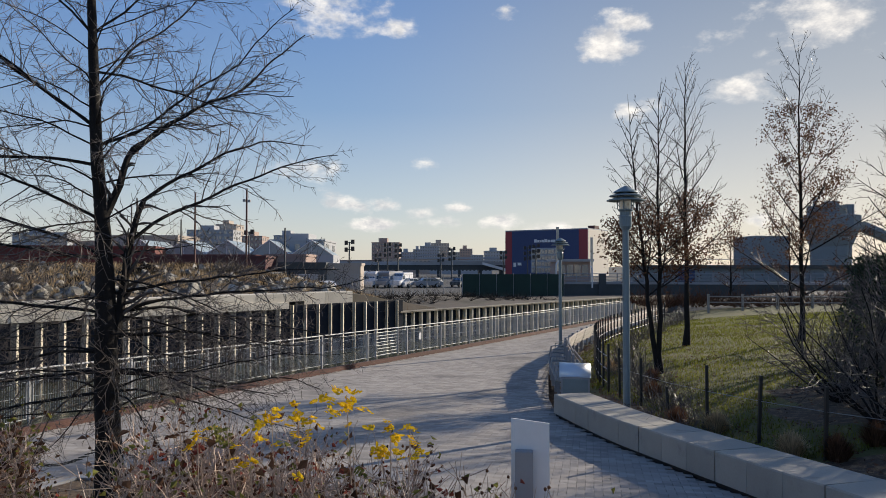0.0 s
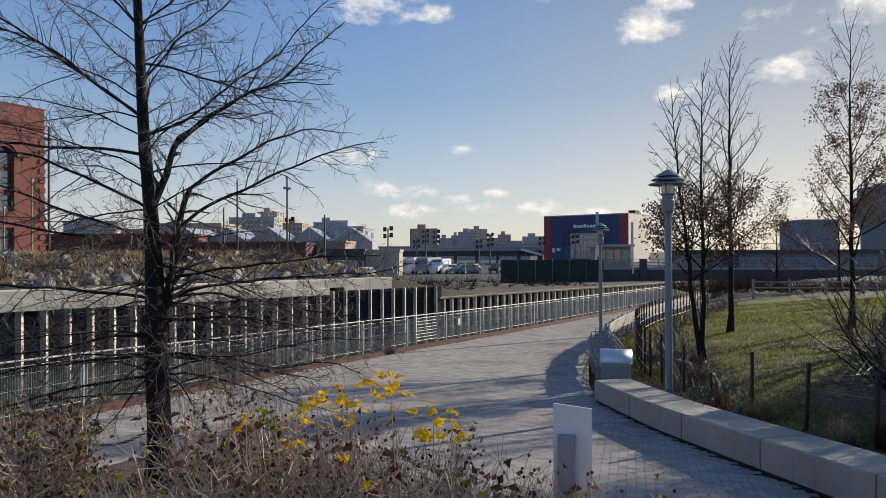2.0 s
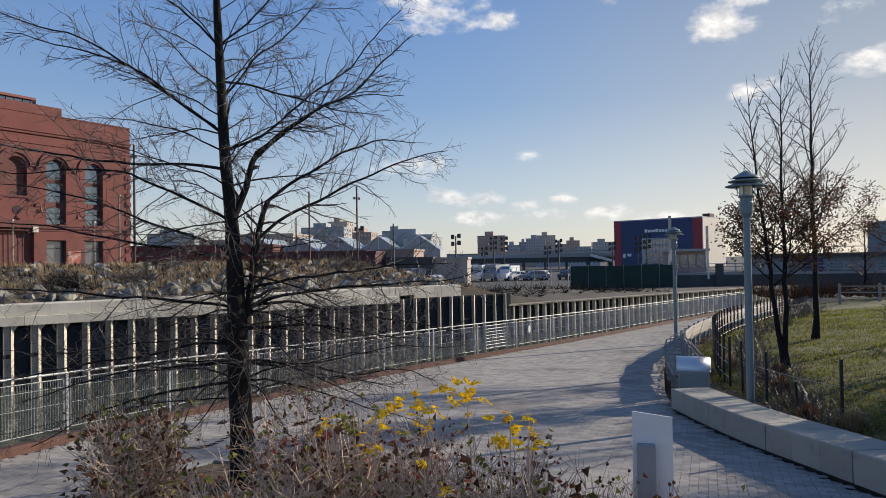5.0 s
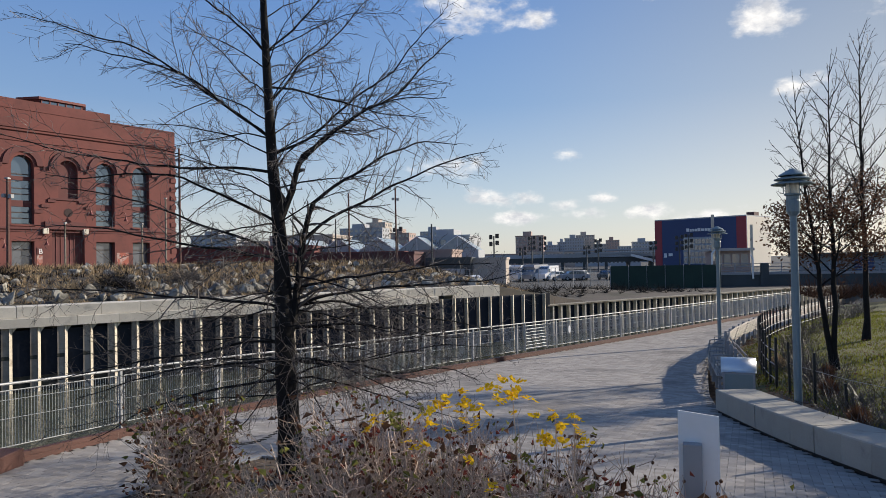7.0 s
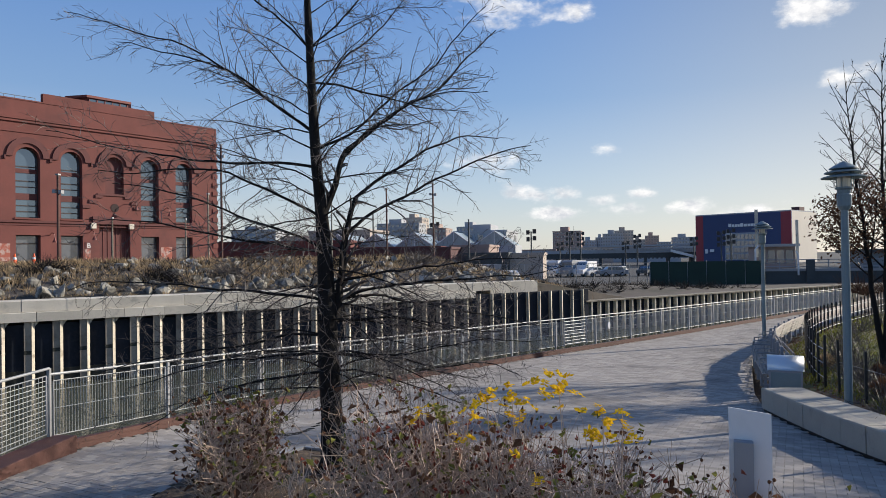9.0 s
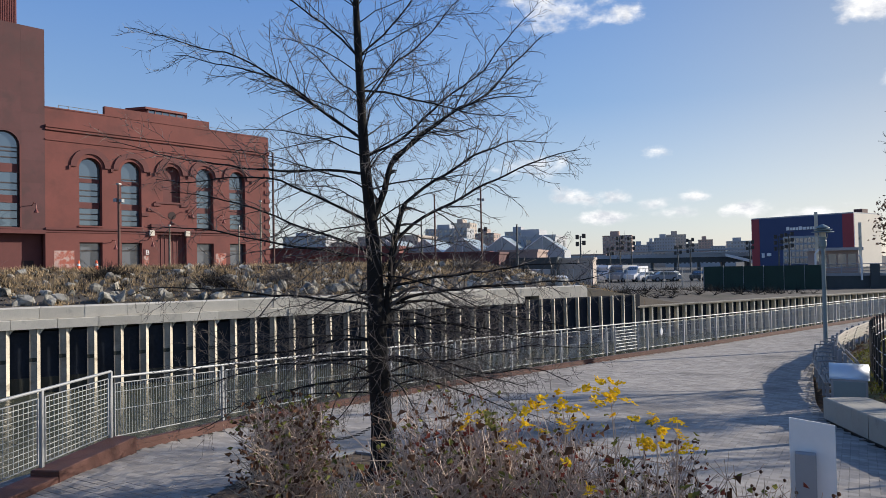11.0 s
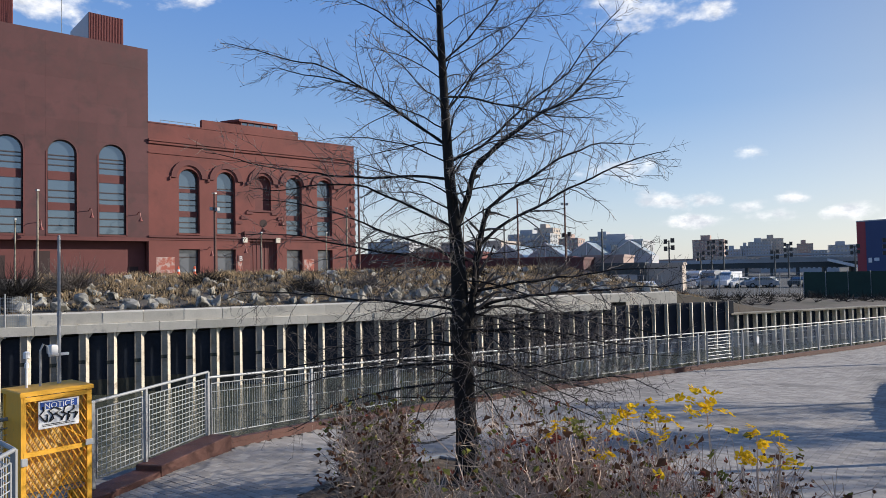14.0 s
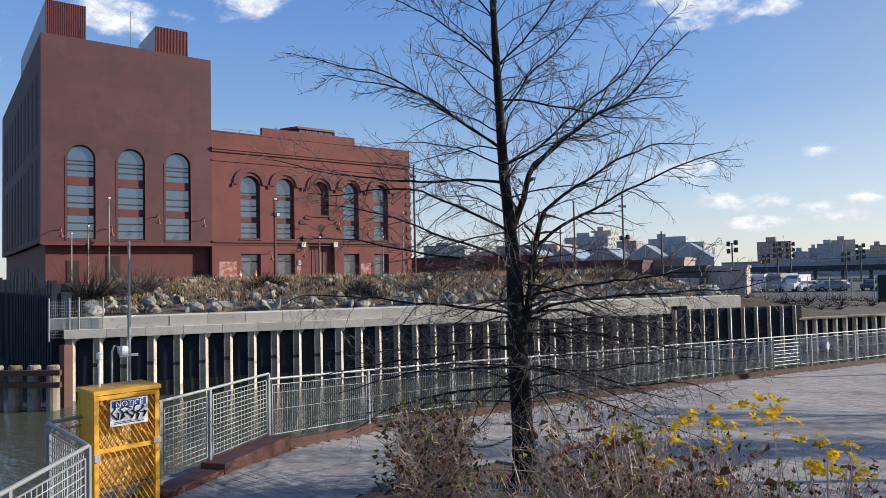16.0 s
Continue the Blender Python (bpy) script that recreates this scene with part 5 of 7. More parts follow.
def build_lawn_fence():
    rng = random.Random(2)
    near = smoothed([(6.35, 6.0, 0), (5.3, 8.6, 0), (4.55, 10.8, 0), (4.05, 12.8, 0), (3.75, 15.4, 0)], 1.18)
    far = smoothed([(3.75, 15.9, 0), (3.9, 17.5, 0), (4.45, 20.5, 0), (5.4, 24.5, 0), (7.1, 29, 0), (9.9, 34.5, 0), (13, 40.5, 0)], 0.72)
    tops = []
    for p in near:
        h = rng.choice((0.95, 1.0, 1.05, 0.55))
        z = lawn_z(p.x, p.y)
        fence_post((p.x, p.y, z), h, rng.gauss(0, 1.6))
        tops.append((p.x, p.y, z + 0.62))
    tagged(part("fence_wire", Geo().tube(tops, 0.004, 4), "steel"), "thin slack wire between the lawn posts", "wire")
    rail = thing("rail_fence", "black metal rail fence behind the curved benches", "fence")
    line = [Vector((p.x, p.y, promenade_z(p.y) + 0.15)) for p in far]
    stake = Geo().box((-0.024, -0.024, 0.0), (0.024, 0.024, 1.25)).mesh("post", "black")
    for p in line:
        ob = new("post", stake)
        ob.parent = rail
        ob.matrix_local = Matrix.Translation(p)
    for z in (0.35, 0.65, 0.95):
        part("bar", Geo().tube([p + Vector((0, 0, z)) for p in line], 0.012, 4), "greypost", rail)


build_lawn_fence()


# ---- sign, bollards and chain ----
def build_sign():
    ob = thing("notice_board", "blank white back of a notice board on a grey post", "sign")
    ob.matrix_world = pose(0.60, 5.02, 0, 0, 0, -8)
    part("panel", Geo().add([(-0.135, 0, 0.85), (0.135, 0, 0.85), (0.135, 0, 1.605), (-0.135, 0, 1.635), (-0.135, 0.012, 0.85), (0.135, 0.012, 0.85), (0.135, 0.012, 1.605), (-0.135, 0.012, 1.635)],
                            [(0, 1, 2, 3), (7, 6, 5, 4), (0, 4, 5, 1), (1, 5, 6, 2), (2, 6, 7, 3), (3, 7, 4, 0)]), "white", ob)
    part("post", Geo().bevelbox((-0.105, -0.075, 0.0), (0.02, -0.004, 1.42), 0.006), "greypost", ob)


build_sign()


def build_chain():
    spots = [(-4.35, 9.05, promenade_z(9.05)), (-3.12, 8.75, promenade_z(8.75)), (-5.2, 8.3, promenade_z(8.3))]
    for p in spots:
        ob = thing("bollard", "thin black bollard with a chain at the bed edge", "bollard", "bed bollards")
        ob.matrix_world = Matrix.Translation(p)
        part("stake", Geo().lathe([(0.024, 0), (0.024, 0.68), (0.03, 0.69), (0.02, 0.72)], 10), "black", ob)
        part("ring", Geo().tube([(0.03, 0, 0.62), (0.05, 0, 0.6), (0.03, 0, 0.58)], 0.006, 5), "black", ob)
    chain = thing("chain", "black sagging chain between bollards", "chain")
    for (a, b) in ((spots[0], spots[1]), (spots[2], spots[0])):
        a, b = Vector(a) + Vector((0, 0, 0.6)), Vector(b) + Vector((0, 0, 0.6))
        for k in range(30):
            t = (k + 0.5) / 30
            p = a + (b - a) * t - Vector((0, 0, 0.22 * 4 * t * (1 - t)))
            m = Matrix.Translation(p) @ Matrix.Rotation(k * 1.5, 4, (b - a).normalized())
            d = (b - a).normalized() * 0.028
            part("link", Geo().tube([m.to_3x3() @ Vector((0, 0, 0.012)) + p - d, m.to_3x3() @ Vector((0, 0, 0.012)) + p + d], 0.006, 4).tube([m.to_3x3() @ Vector((0, 0, -0.012)) + p - d, m.to_3x3() @ Vector((0, 0, -0.012)) + p + d], 0.006, 4), "black", chain)


build_chain()


# ---- yellow cabinet ----
def build_cabinet():
    ob = thing("yellow_cabinet", "yellow steel monitoring cabinet with expanded mesh door", "cabinet")
    ob.matrix_world = pose(-7.45, 4.98, 0.0, 0, 0, 76)
    w, dp, h = 0.34, 0.50, 1.43
    for sx in (-1, 1):
        for sy in (0, 1):
            part("corner_post", Geo().box((sx * w - 0.025, sy * dp - 0.02, 0), (sx * w + 0.025, sy * dp + 0.02, h)), "yellow", ob)
    part("top", Geo().bevelbox((-w - 0.04, -0.04, h), (w + 0.04, dp + 0.04, h + 0.05), 0.01), "yellow", ob)
    for z in (0.04, 0.78, h - 0.06):
        part("cross_bar", Geo().box((-w, -0.022, z), (w, 0.0, z + 0.05)), "yellow", ob)
    part("side_panel", Geo().box((-w - 0.012, 0.02, 0.03), (-w - 0.004, dp, h)), "yellow", ob, "yellow perforated side panel")
    part("side_panel", Geo().box((w + 0.004, 0.02, 0.03), (w + 0.012, dp, h)), "yellow", ob)
    part("backing", Geo().box((-w + 0.03, 0.16, 0.35), (w - 0.03, 0.18, h - 0.04)), "ply", ob)
    part("shelf", Geo().box((-w, 0.1, 0.30), (w, dp, 0.34)), "greypost", ob)
    for (x0, z0), (x1, z1) in (((-w + 0.04, h - 0.1), (w - 0.04, 0.86)), ((w - 0.04, 0.76), (-w + 0.1, 0.06))):
        d = Vector((x1 - x0, 0, z1 - z0))
        part("brace", Geo().tube([(x0, 0.02, z0), (x1, 0.02, z1)], 0.014, 4), "yellow", ob)
    mesh = Geo()
    step = 0.062
    for k in range(-26, 26):
        for sgn in (1, -1):
            p = []
            x = k * step
            for z in (0.05, h - 0.05):
                p.append(Vector((x + sgn * (z - 0.05) * 0.55, -0.008, z)))
            a, b = p
            # clip to the door width
            t0, t1 = 0.0, 1.0
            dx = b.x - a.x
            lo, hi = sorted((((-w + 0.02) - a.x) / dx, ((w - 0.02) - a.x) / dx))
            t0, t1 = max(t0, lo), min(t1, hi)
            if t1 > t0:
                mesh.tube([a + (b - a) * t0, a + (b - a) * t1], 0.0055, 3, False)
    part("mesh_door", mesh, "yellow", ob, "yellow expanded metal mesh")
    plate = part("notice_plate", Geo().box((-0.2, -0.034, 1.06), (0.22, -0.026, 1.36)), "white", ob, "white notice plate with scribbled graffiti")
    part("blue_band", Geo().box((-0.18, -0.038, 1.27), (0.20, -0.035, 1.345)), "signblue", plate)
    fc = bpy.data.curves.new("plate_text", "FONT")
    fc.body, fc.size, fc.align_x, fc.extrude = "NOTICE", 0.085, "CENTER", 0.001
    fc.materials.append(MAT["white"])
    tx = new("plate_text", fc)
    tx.parent = plate
    tx.matrix_local = pose(0.01, -0.040, 1.278, 90, 0, 0)
    part("small_print", Geo().box((-0.16, -0.037, 1.085), (0.18, -0.035, 1.092)).box((-0.16, -0.037, 1.10), (0.12, -0.035, 1.107)), "ink", plate)
    scrawl = Geo()
    rng = random.Random(6)
    for k in range(5):
        x = -0.15 + k * 0.075
        pts = [Vector((x + rng.uniform(-0.04, 0.05), -0.042, 1.12 + 0.17 * j / 4 + rng.uniform(-0.02, 0.02))) for j in range(5)]
        scrawl.tube(pts, 0.0085, 4)
        scrawl.tube([pts[0], pts[3] + Vector((0.04, 0, -0.05)), pts[2] + Vector((0.06, 0, 0))], 0.008, 4)
    part("graffiti_scrawl", scrawl, "ink", plate)
    part("padlock", Geo().box((-w - 0.03, -0.05, 0.70), (-w + 0.03, -0.02, 0.78)), "binsteel", ob)
    part("hasp", Geo().box((w - 0.05, -0.05, 0.80), (w + 0.03, -0.024, 0.86)), "binsteel", ob)
    part("mast", Geo().lathe([(0.022, h + 0.05), (0.020, 2.25), (0.026, 2.26), (0.026, 2.30), (0.017, 2.31), (0.016, 3.19), (0.0, 3.20)], 10, (0.16, 0.35, 0)), "greypost", ob)
    part("mast_box", Geo().bevelbox((0.06, 0.30, 1.82), (0.13, 0.4, 1.93), 0.01).box((0.05, 0.33, 1.80), (0.26, 0.36, 1.83)), "white", ob)
    part("small_sensor", Geo().lathe([(0.012, h + 0.05), (0.012, 1.72), (0.022, 1.70), (0.022, 1.75), (0.010, 1.76), (0.010, 1.80), (0.036, 1.81), (0.036, 1.87), (0.015, 1.885)], 12, (-0.2, 0.3, 0)), "white", ob)
    part("bent_pipe", Geo().tube([(-0.06, 0.3, h + 0.05), (-0.06, 0.3, 1.88), (-0.03, 0.3, 1.95), (0.01, 0.3, 1.93), (0.02, 0.3, 1.84)], 0.012, 6), "steel", ob)
    cone = thing("traffic_cone", "orange traffic cone behind the yellow cabinet", "cone")
    cone.matrix_world = pose(-7.80, 5.52, 0.0)
    part("cone_body", Geo().lathe([(0.13, 0.03), (0.10, 0.08), (0.03, 0.32), (0.025, 0.33)], 16), "orange", cone)
    part("cone_base", Geo().bevelbox((-0.2, -0.2, 0.0), (0.2, 0.2, 0.035), 0.01), "orange", cone)


build_cabinet()


# ---- rose shrubs ----
def rose_shrub(foot, spread, height, seed, canes, label, yellow=0.0, green=0.3, brown=0.6, red=0.05):
    rng = random.Random(seed)
    ob = thing("rose_shrub", label, "shrub", "rose shrubs in the bed")
    ob.matrix_world = Matrix.Translation(foot)
    g, tips = Geo(), []
    for _ in range(canes):
        a = rng.uniform(0, 2 * math.pi)
        r = spread * 0.45 * math.sqrt(rng.random())
        p = Vector((r * math.cos(a), r * math.sin(a), 0))
        h = height * rng.uniform(0.55, 1.08)
        out = Vector((math.cos(a), math.sin(a), 0)) * rng.uniform(0.1, 0.55) * spread
        pts = [p]
        n = 5
        for i in range(1, n + 1):
            t = i / n
            pts.append(p + out * t ** 1.4 + Vector((rng.gauss(0, 0.035), rng.gauss(0, 0.035), h * t)))
        g.tube(pts, [0.0056 - 0.0034 * i / n for i in range(n + 1)], 3, False)
        for k in range(rng.randint(3, 6)):
            i = rng.randint(2, n - 1)
            d = Vector((rng.gauss(0, 1), rng.gauss(0, 1), abs(rng.gauss(0.6, 0.6)))).normalized()
            q = pts[i] + d * rng.uniform(0.1, 0.32)
            q2 = q + (d + Vector((rng.gauss(0, 0.4), rng.gauss(0, 0.4), 0.3))).normalized() * rng.uniform(0.05, 0.15)
            g.tube([pts[i], q, q2], [0.004, 0.003, 0.002], 3, False)
            tips.append(q2)
        tips.append(pts[-1])
    part("cane_thicket", g, "cane", ob)["kind"] = "stuff"
    leaves = {"leafy": Geo(), "leafg": Geo(), "leafb": Geo(), "leafr": Geo()}

    def leaf(k, c, s):
        a = Vector((rng.gauss(0, 1), rng.gauss(0, 1), rng.gauss(0, 0.8))).normalized()
        b = a.cross(Vector((rng.gauss(0, 1), rng.gauss(0, 1), rng.gauss(0, 1)))).normalized()
        n = a.cross(b) * s * 0.3
        leaves[k].add([c, c + a * s * 0.5 + b * s * 0.38 + n, c + a * s * 1.2, c + a * s * 0.5 - b * s * 0.38 + n], [(0, 1, 2), (0, 2, 3)])

    for t in tips:
        x = rng.random()
        if x < brown * 0.55:
            leaf("leafb", t - Vector((0, 0, 0.02)), rng.uniform(0.045, 0.095))
        elif x < brown * 0.55 + green * 0.24:
            for _ in range(2):
                leaf("leafg", t + Vector((rng.gauss(0, 0.04), rng.gauss(0, 0.04), rng.gauss(0, 0.04))), rng.uniform(0.04, 0.07))
        elif x < brown * 0.55 + green * 0.24 + red * 0.22:
            for _ in range(3):
                leaf("leafr", t + Vector((rng.gauss(0, 0.04), rng.gauss(0, 0.04), rng.gauss(0, 0.04))), rng.uniform(0.03, 0.055))
    hips = Geo()
    for t in tips:
        if rng.random() < 0.16:
            hips.lathe([(0.002, -0.012), (0.012, -0.004), (0.012, 0.006), (0.004, 0.014)], 5, t)
    if hips.v:
        part("hip_cluster", hips, "leafb", ob)["kind"] = "stuff"
    for k, lg in leaves.items():
        if lg.v:
            part({"leafy": "yellow_leaves", "leafg": "green_leaves", "leafb": "brown_leaves", "leafr": "red_leaves"}[k], lg, k, ob)
    return ob


def yellow_spray(foot, top, seed, width=0.16, n=46, kind="leafy", tall=0.2):
    """A cane that ends in a tuft of yellow compound leaves."""
    rng = random.Random(seed)
    ob = thing("rose_spray", "tall rose cane with bright yellow autumn leaves", "shrub", "yellow rose canes")
    ob.matrix_world = Matrix.Translation(foot)
    t = Vector(top) - Vector(foot)
    part("cane", Geo().tube([(0, 0, 0), t * 0.5 + Vector((0.03, 0.02, 0)), t], [0.007, 0.005, 0.003], 4), "cane", ob)
    g = Geo()
    for _ in range(max(3, int(n * 0.40))):
        # a pinnate leaf: seven oval leaflets along a bent stalk
        c = t + Vector((rng.gauss(0, width * 0.5), rng.gauss(0, width * 0.5), rng.uniform(-tall, 0.05)))
        a = Vector((rng.gauss(0, 1), rng.gauss(0, 1), rng.gauss(0.1, 0.5))).normalized()
        b = a.cross(Vector((rng.gauss(0, 0.5), rng.gauss(0, 0.5), 1))).normalized()
        up = b.cross(a)
        ln = rng.uniform(0.05, 0.09)
        for k in range(7):
            side = 0 if k == 6 else (1 if k % 2 else -1)
            q = c + a * ln * (k // 2 + 1) / 4 - up * ln * 0.25 * ((k // 2) / 3) ** 2
            d = (a * (1.0 if side == 0 else 0.55) + b * side + up * rng.uniform(-0.3, 0.3)).normalized()
            e = d.cross(up + b * rng.uniform(-0.5, 0.5)).normalized()
            z = rng.uniform(0.026, 0.040)
            f = d.cross(e) * z * rng.uniform(0.05, 0.2)
            g.add([q, q + d * z * 0.3 + e * z * 0.36 + f, q + d * z * 0.75 + e * z * 0.32 + f, q + d * z * 1.1, q + d * z * 0.75 - e * z * 0.32 + f, q + d * z * 0.3 - e * z * 0.36 + f], [(0, 1, 2, 3), (0, 3, 4, 5)])
    part("leaves", g, kind, ob)


def build_shrubs():
    rng = random.Random(12)
    spots = [(-4.50, 6.85, 0.55, 1.12, 64), (-4.15, 6.3, 0.58, 1.18, 76), (-3.85, 5.75, 0.52, 1.0, 56),
             (-2.45, 6.5, 0.8, 1.30, 56), (-2.15, 5.8, 0.9, 1.30, 66), (-1.6, 6.2, 0.9, 1.15, 66), (-1.35, 5.4, 0.9, 1.34, 80), (-0.75, 5.8, 0.9, 1.08, 66), (-0.6, 5.0, 0.9, 1.22, 80),
             (-0.05, 5.2, 0.8, 1.08, 62), (0.15, 4.5, 0.8, 1.12, 74), (0.70, 4.2, 0.8, 1.10, 62), (-2.3, 5.1, 0.9, 1.12, 66), (-1.6, 4.6, 0.95, 1.16, 76), (1.20, 4.0, 0.7, 1.06, 34)]
    for i, (x, y, s, h, c) in enumerate(spots):
        left = x < -3.5
        rose_shrub(Vector((x, y, 0.05)), s, h, 100 + i, int(c * 1.55), "leafless rose shrub with brown canes and a few withered leaves" if not left else "rose shrub with curled brown and green leaves",
                   green=0.45 if left else 0.22, brown=0.50 if left else 0.18, red=0.06 if left else 0.12)
    for i, (x, y, z, w, n, k) in enumerate(((-1.20, 4.85, 1.74, 0.12, 26, "leafy"), (-1.00, 4.75, 1.75, 0.22, 70, "leafy"), (-0.67, 4.75, 1.85, 0.20, 64, "leafy"), (-0.37, 4.75, 1.62, 0.2, 56, "leafy"), (-0.24, 4.72, 1.64, 0.09, 20, "leafy"),
                                             (-1.36, 4.9, 1.52, 0.22, 40, "leafy"), (-1.76, 5.0, 1.60, 0.14, 26, "leafy"), (-1.55, 5.0, 1.58, 0.18, 36, "leafg"), (-0.85, 4.5, 1.36, 0.12, 18, "leafy"), (-0.62, 4.7, 1.52, 0.12, 18, "leafg"), (-1.85, 5.3, 1.45, 0.14, 20, "leafr"), (-2.2, 5.8, 1.5, 0.14, 22, "leafb"))):
        yellow_spray((x + rng.uniform(-0.1, 0.1), y + 0.05, 0.06), (x, y, z), 300 + i, w * 0.55, int(n * 0.72), k)


build_shrubs()


# ---- bare shrubs and tufts on the lawn edge ----
def bare_shrub(foot, height, seed, label):
    rng = random.Random(seed)
    ob = thing("bare_shrub", label, "shrub")
    ob.matrix_world = Matrix.Translation(foot)
    geo, ends = (Geo(), Geo()), []
    spec = dict(step=(0.25, 0.22, 0.18, 0.14), wander=(0.05, 0.09, 0.12, 0.14), levels=3, kids=(0, 14, 7, 0), full=(1, 1.6, 0.7, 1), angle=(0, 42, 42, 40), share=(1, 0.5, 0.5, 0.5), lift=(0, 0.01, 0.01, 0.01), flat=0.8, thin=0.004)
    for k in range(13):
        a = k * 0.5 + rng.uniform(-0.3, 0.3)
        p = radians(rng.uniform(28, 70))
        grow(rng, geo, (0, 0, 0), (math.cos(a) * math.cos(p), math.sin(a) * math.cos(p), math.sin(p)), height * rng.uniform(0.8, 1.25), 0.020, 1, spec, ends, 0.01)
    part("branchwork", geo[0], "bark", ob)
    part("twig_crown", geo[1], "twig", ob)["kind"] = "stuff"


bare_shrub(Vector((6.6, 10.6, lawn_z(6.6, 10.6) - 0.05)), 2.5, 31, "spreading leafless shrub with dark limbs on the lawn edge")
bare_shrub(Vector((7.6, 9.2, lawn_z(7.6, 9.2) - 0.05)), 2.3, 33, "dense leafless shrub beside the lawn")
bare_shrub(Vector((6.2, 9.0, lawn_z(6.2, 9.0) - 0.05)), 1.5, 37, "low leafless shrub behind the seat wall")
bare_shrub(Vector((7.0, 12.4, lawn_z(7.0, 12.4) - 0.05)), 2.0, 38, "leafless shrub on the lawn edge")
bare_shrub(Vector((8.6, 12.0, lawn_z(8.6, 12.0) - 0.05)), 2.8, 35, "dense leafless shrub beside the lawn")


def evergreen(foot, r, h, seed):
    rng = random.Random(seed)
    ob = thing("evergreen_shrub", "dark dense evergreen shrub at the lawn edge", "shrub")
    ob.matrix_world = Matrix.Translation(foot)
    g = Geo()
    for _ in range(5200):
        a, t = rng.uniform(0, 6.283), rng.random()
        rad = r * math.sqrt(rng.random()) * (1 - 0.55 * t) * (1 + 0.25 * math.sin(3 * a + 5 * t))
        c = Vector((rad * math.cos(a), rad * math.sin(a), h * t))
        d = Vector((rng.gauss(0, 1), rng.gauss(0, 1), rng.gauss(0.4, 1))).normalized()
        s = d.cross(Vector((rng.gauss(0, 1), rng.gauss(0, 1), rng.gauss(0, 1)))).normalized() * 0.02
        g.add([c - s, c + s, c + d * 0.16], [(0, 1, 2)])
    part("trunk", Geo().tube([(0, 0, 0), (0, 0, h * 0.8)], [0.06, 0.02], 6), "bark", ob)
    part("foliage", g, "evergreen", ob)


evergreen(Vector((9.1, 14.6, lawn_z(9.1, 14.6))), 1.05, 2.5, 41)
evergreen(Vector((8.9, 12.9, lawn_z(8.9, 12.9))), 1.0, 2.2, 43)


def tuft(foot, r, h, seed, mat, label, n=520):
    rng = random.Random(seed)
    g = Geo()
    for _ in range(n):
        a, q = rng.uniform(0, 6.283), math.sqrt(rng.random())
        b = Vector((math.cos(a), math.sin(a), 0))
        base = Vector(foot) + b * r * 0.35 * q
        tip = Vector(foot) + b * r * q * rng.uniform(0.85, 1.1) + Vector((0, 0, h * math.sqrt(1.02 - 0.92 * q * q) * rng.uniform(0.8, 1.05)))
        mid = (base + tip) / 2 + Vector((0, 0, h * 0.12))
        s = Vector((-b.y, b.x, 0)) * 0.006
        g.add([base - s, base + s, mid + s * 0.8, mid - s * 0.8, tip], [(0, 1, 2, 3), (3, 2, 4)])
    return tagged(part("grass_tuft", g, mat), label, "grass", "grass tufts")


def build_tufts():
    rng = random.Random(52)
    for k, (x, y) in enumerate(((4.75, 9.6), (5.15, 9.2), (5.5, 8.4), (5.9, 8.0), (4.4, 11.3), (6.3, 8.9), (4.35, 14.5), (4.0, 12.0), (6.8, 8.3), (5.9, 9.6), (7.2, 9.9), (4.9, 16.4), (4.55, 19.0))):
        tuft((x, y, lawn_z(x, y) - 0.02), 0.30, 0.40, 60 + k, "leafb" if k % 4 else "dry", "dry brown ornamental grass tuft behind the wall")


build_tufts()


def build_edge_brush():
    for k, (x, y, h) in enumerate(((4.35, 13.4, 0.7), (4.5, 15.2, 0.8), (4.7, 16.9, 0.8), (5.0, 18.9, 0.8), (5.5, 21.0, 0.8), (6.3, 23.6, 0.7), (7.6, 27.0, 0.8), (9.2, 30.0, 0.9), (11.3, 34.0, 1.0), (4.15, 11.9, 0.5), (12.8, 37.0, 1.2))):
        rg, h = random.Random(400 + k), h * 0.75
        g = Geo()
        for _ in range(170):
            d = Vector((rg.gauss(0, 0.7), rg.gauss(0, 0.7), abs(rg.gauss(1.0, 0.4)))).normalized()
            a = Vector((rg.gauss(0, 0.25), rg.gauss(0, 0.35), 0))
            g.tube([a, a + d * h * rg.uniform(0.4, 0.7), a + d * h * rg.uniform(0.7, 1.2) + Vector((rg.gauss(0, 0.08), rg.gauss(0, 0.08), 0))], [0.005, 0.004, 0.0025], 3, False)
        ob = part("edge_shrub", g, "twig")
        ob.matrix_world = Matrix.Translation((x, y, lawn_z(x, y) - 0.03))
        tagged(ob, "twiggy brown shrub behind the rail fence", "shrub", "lawn edge shrubs")


build_edge_brush()


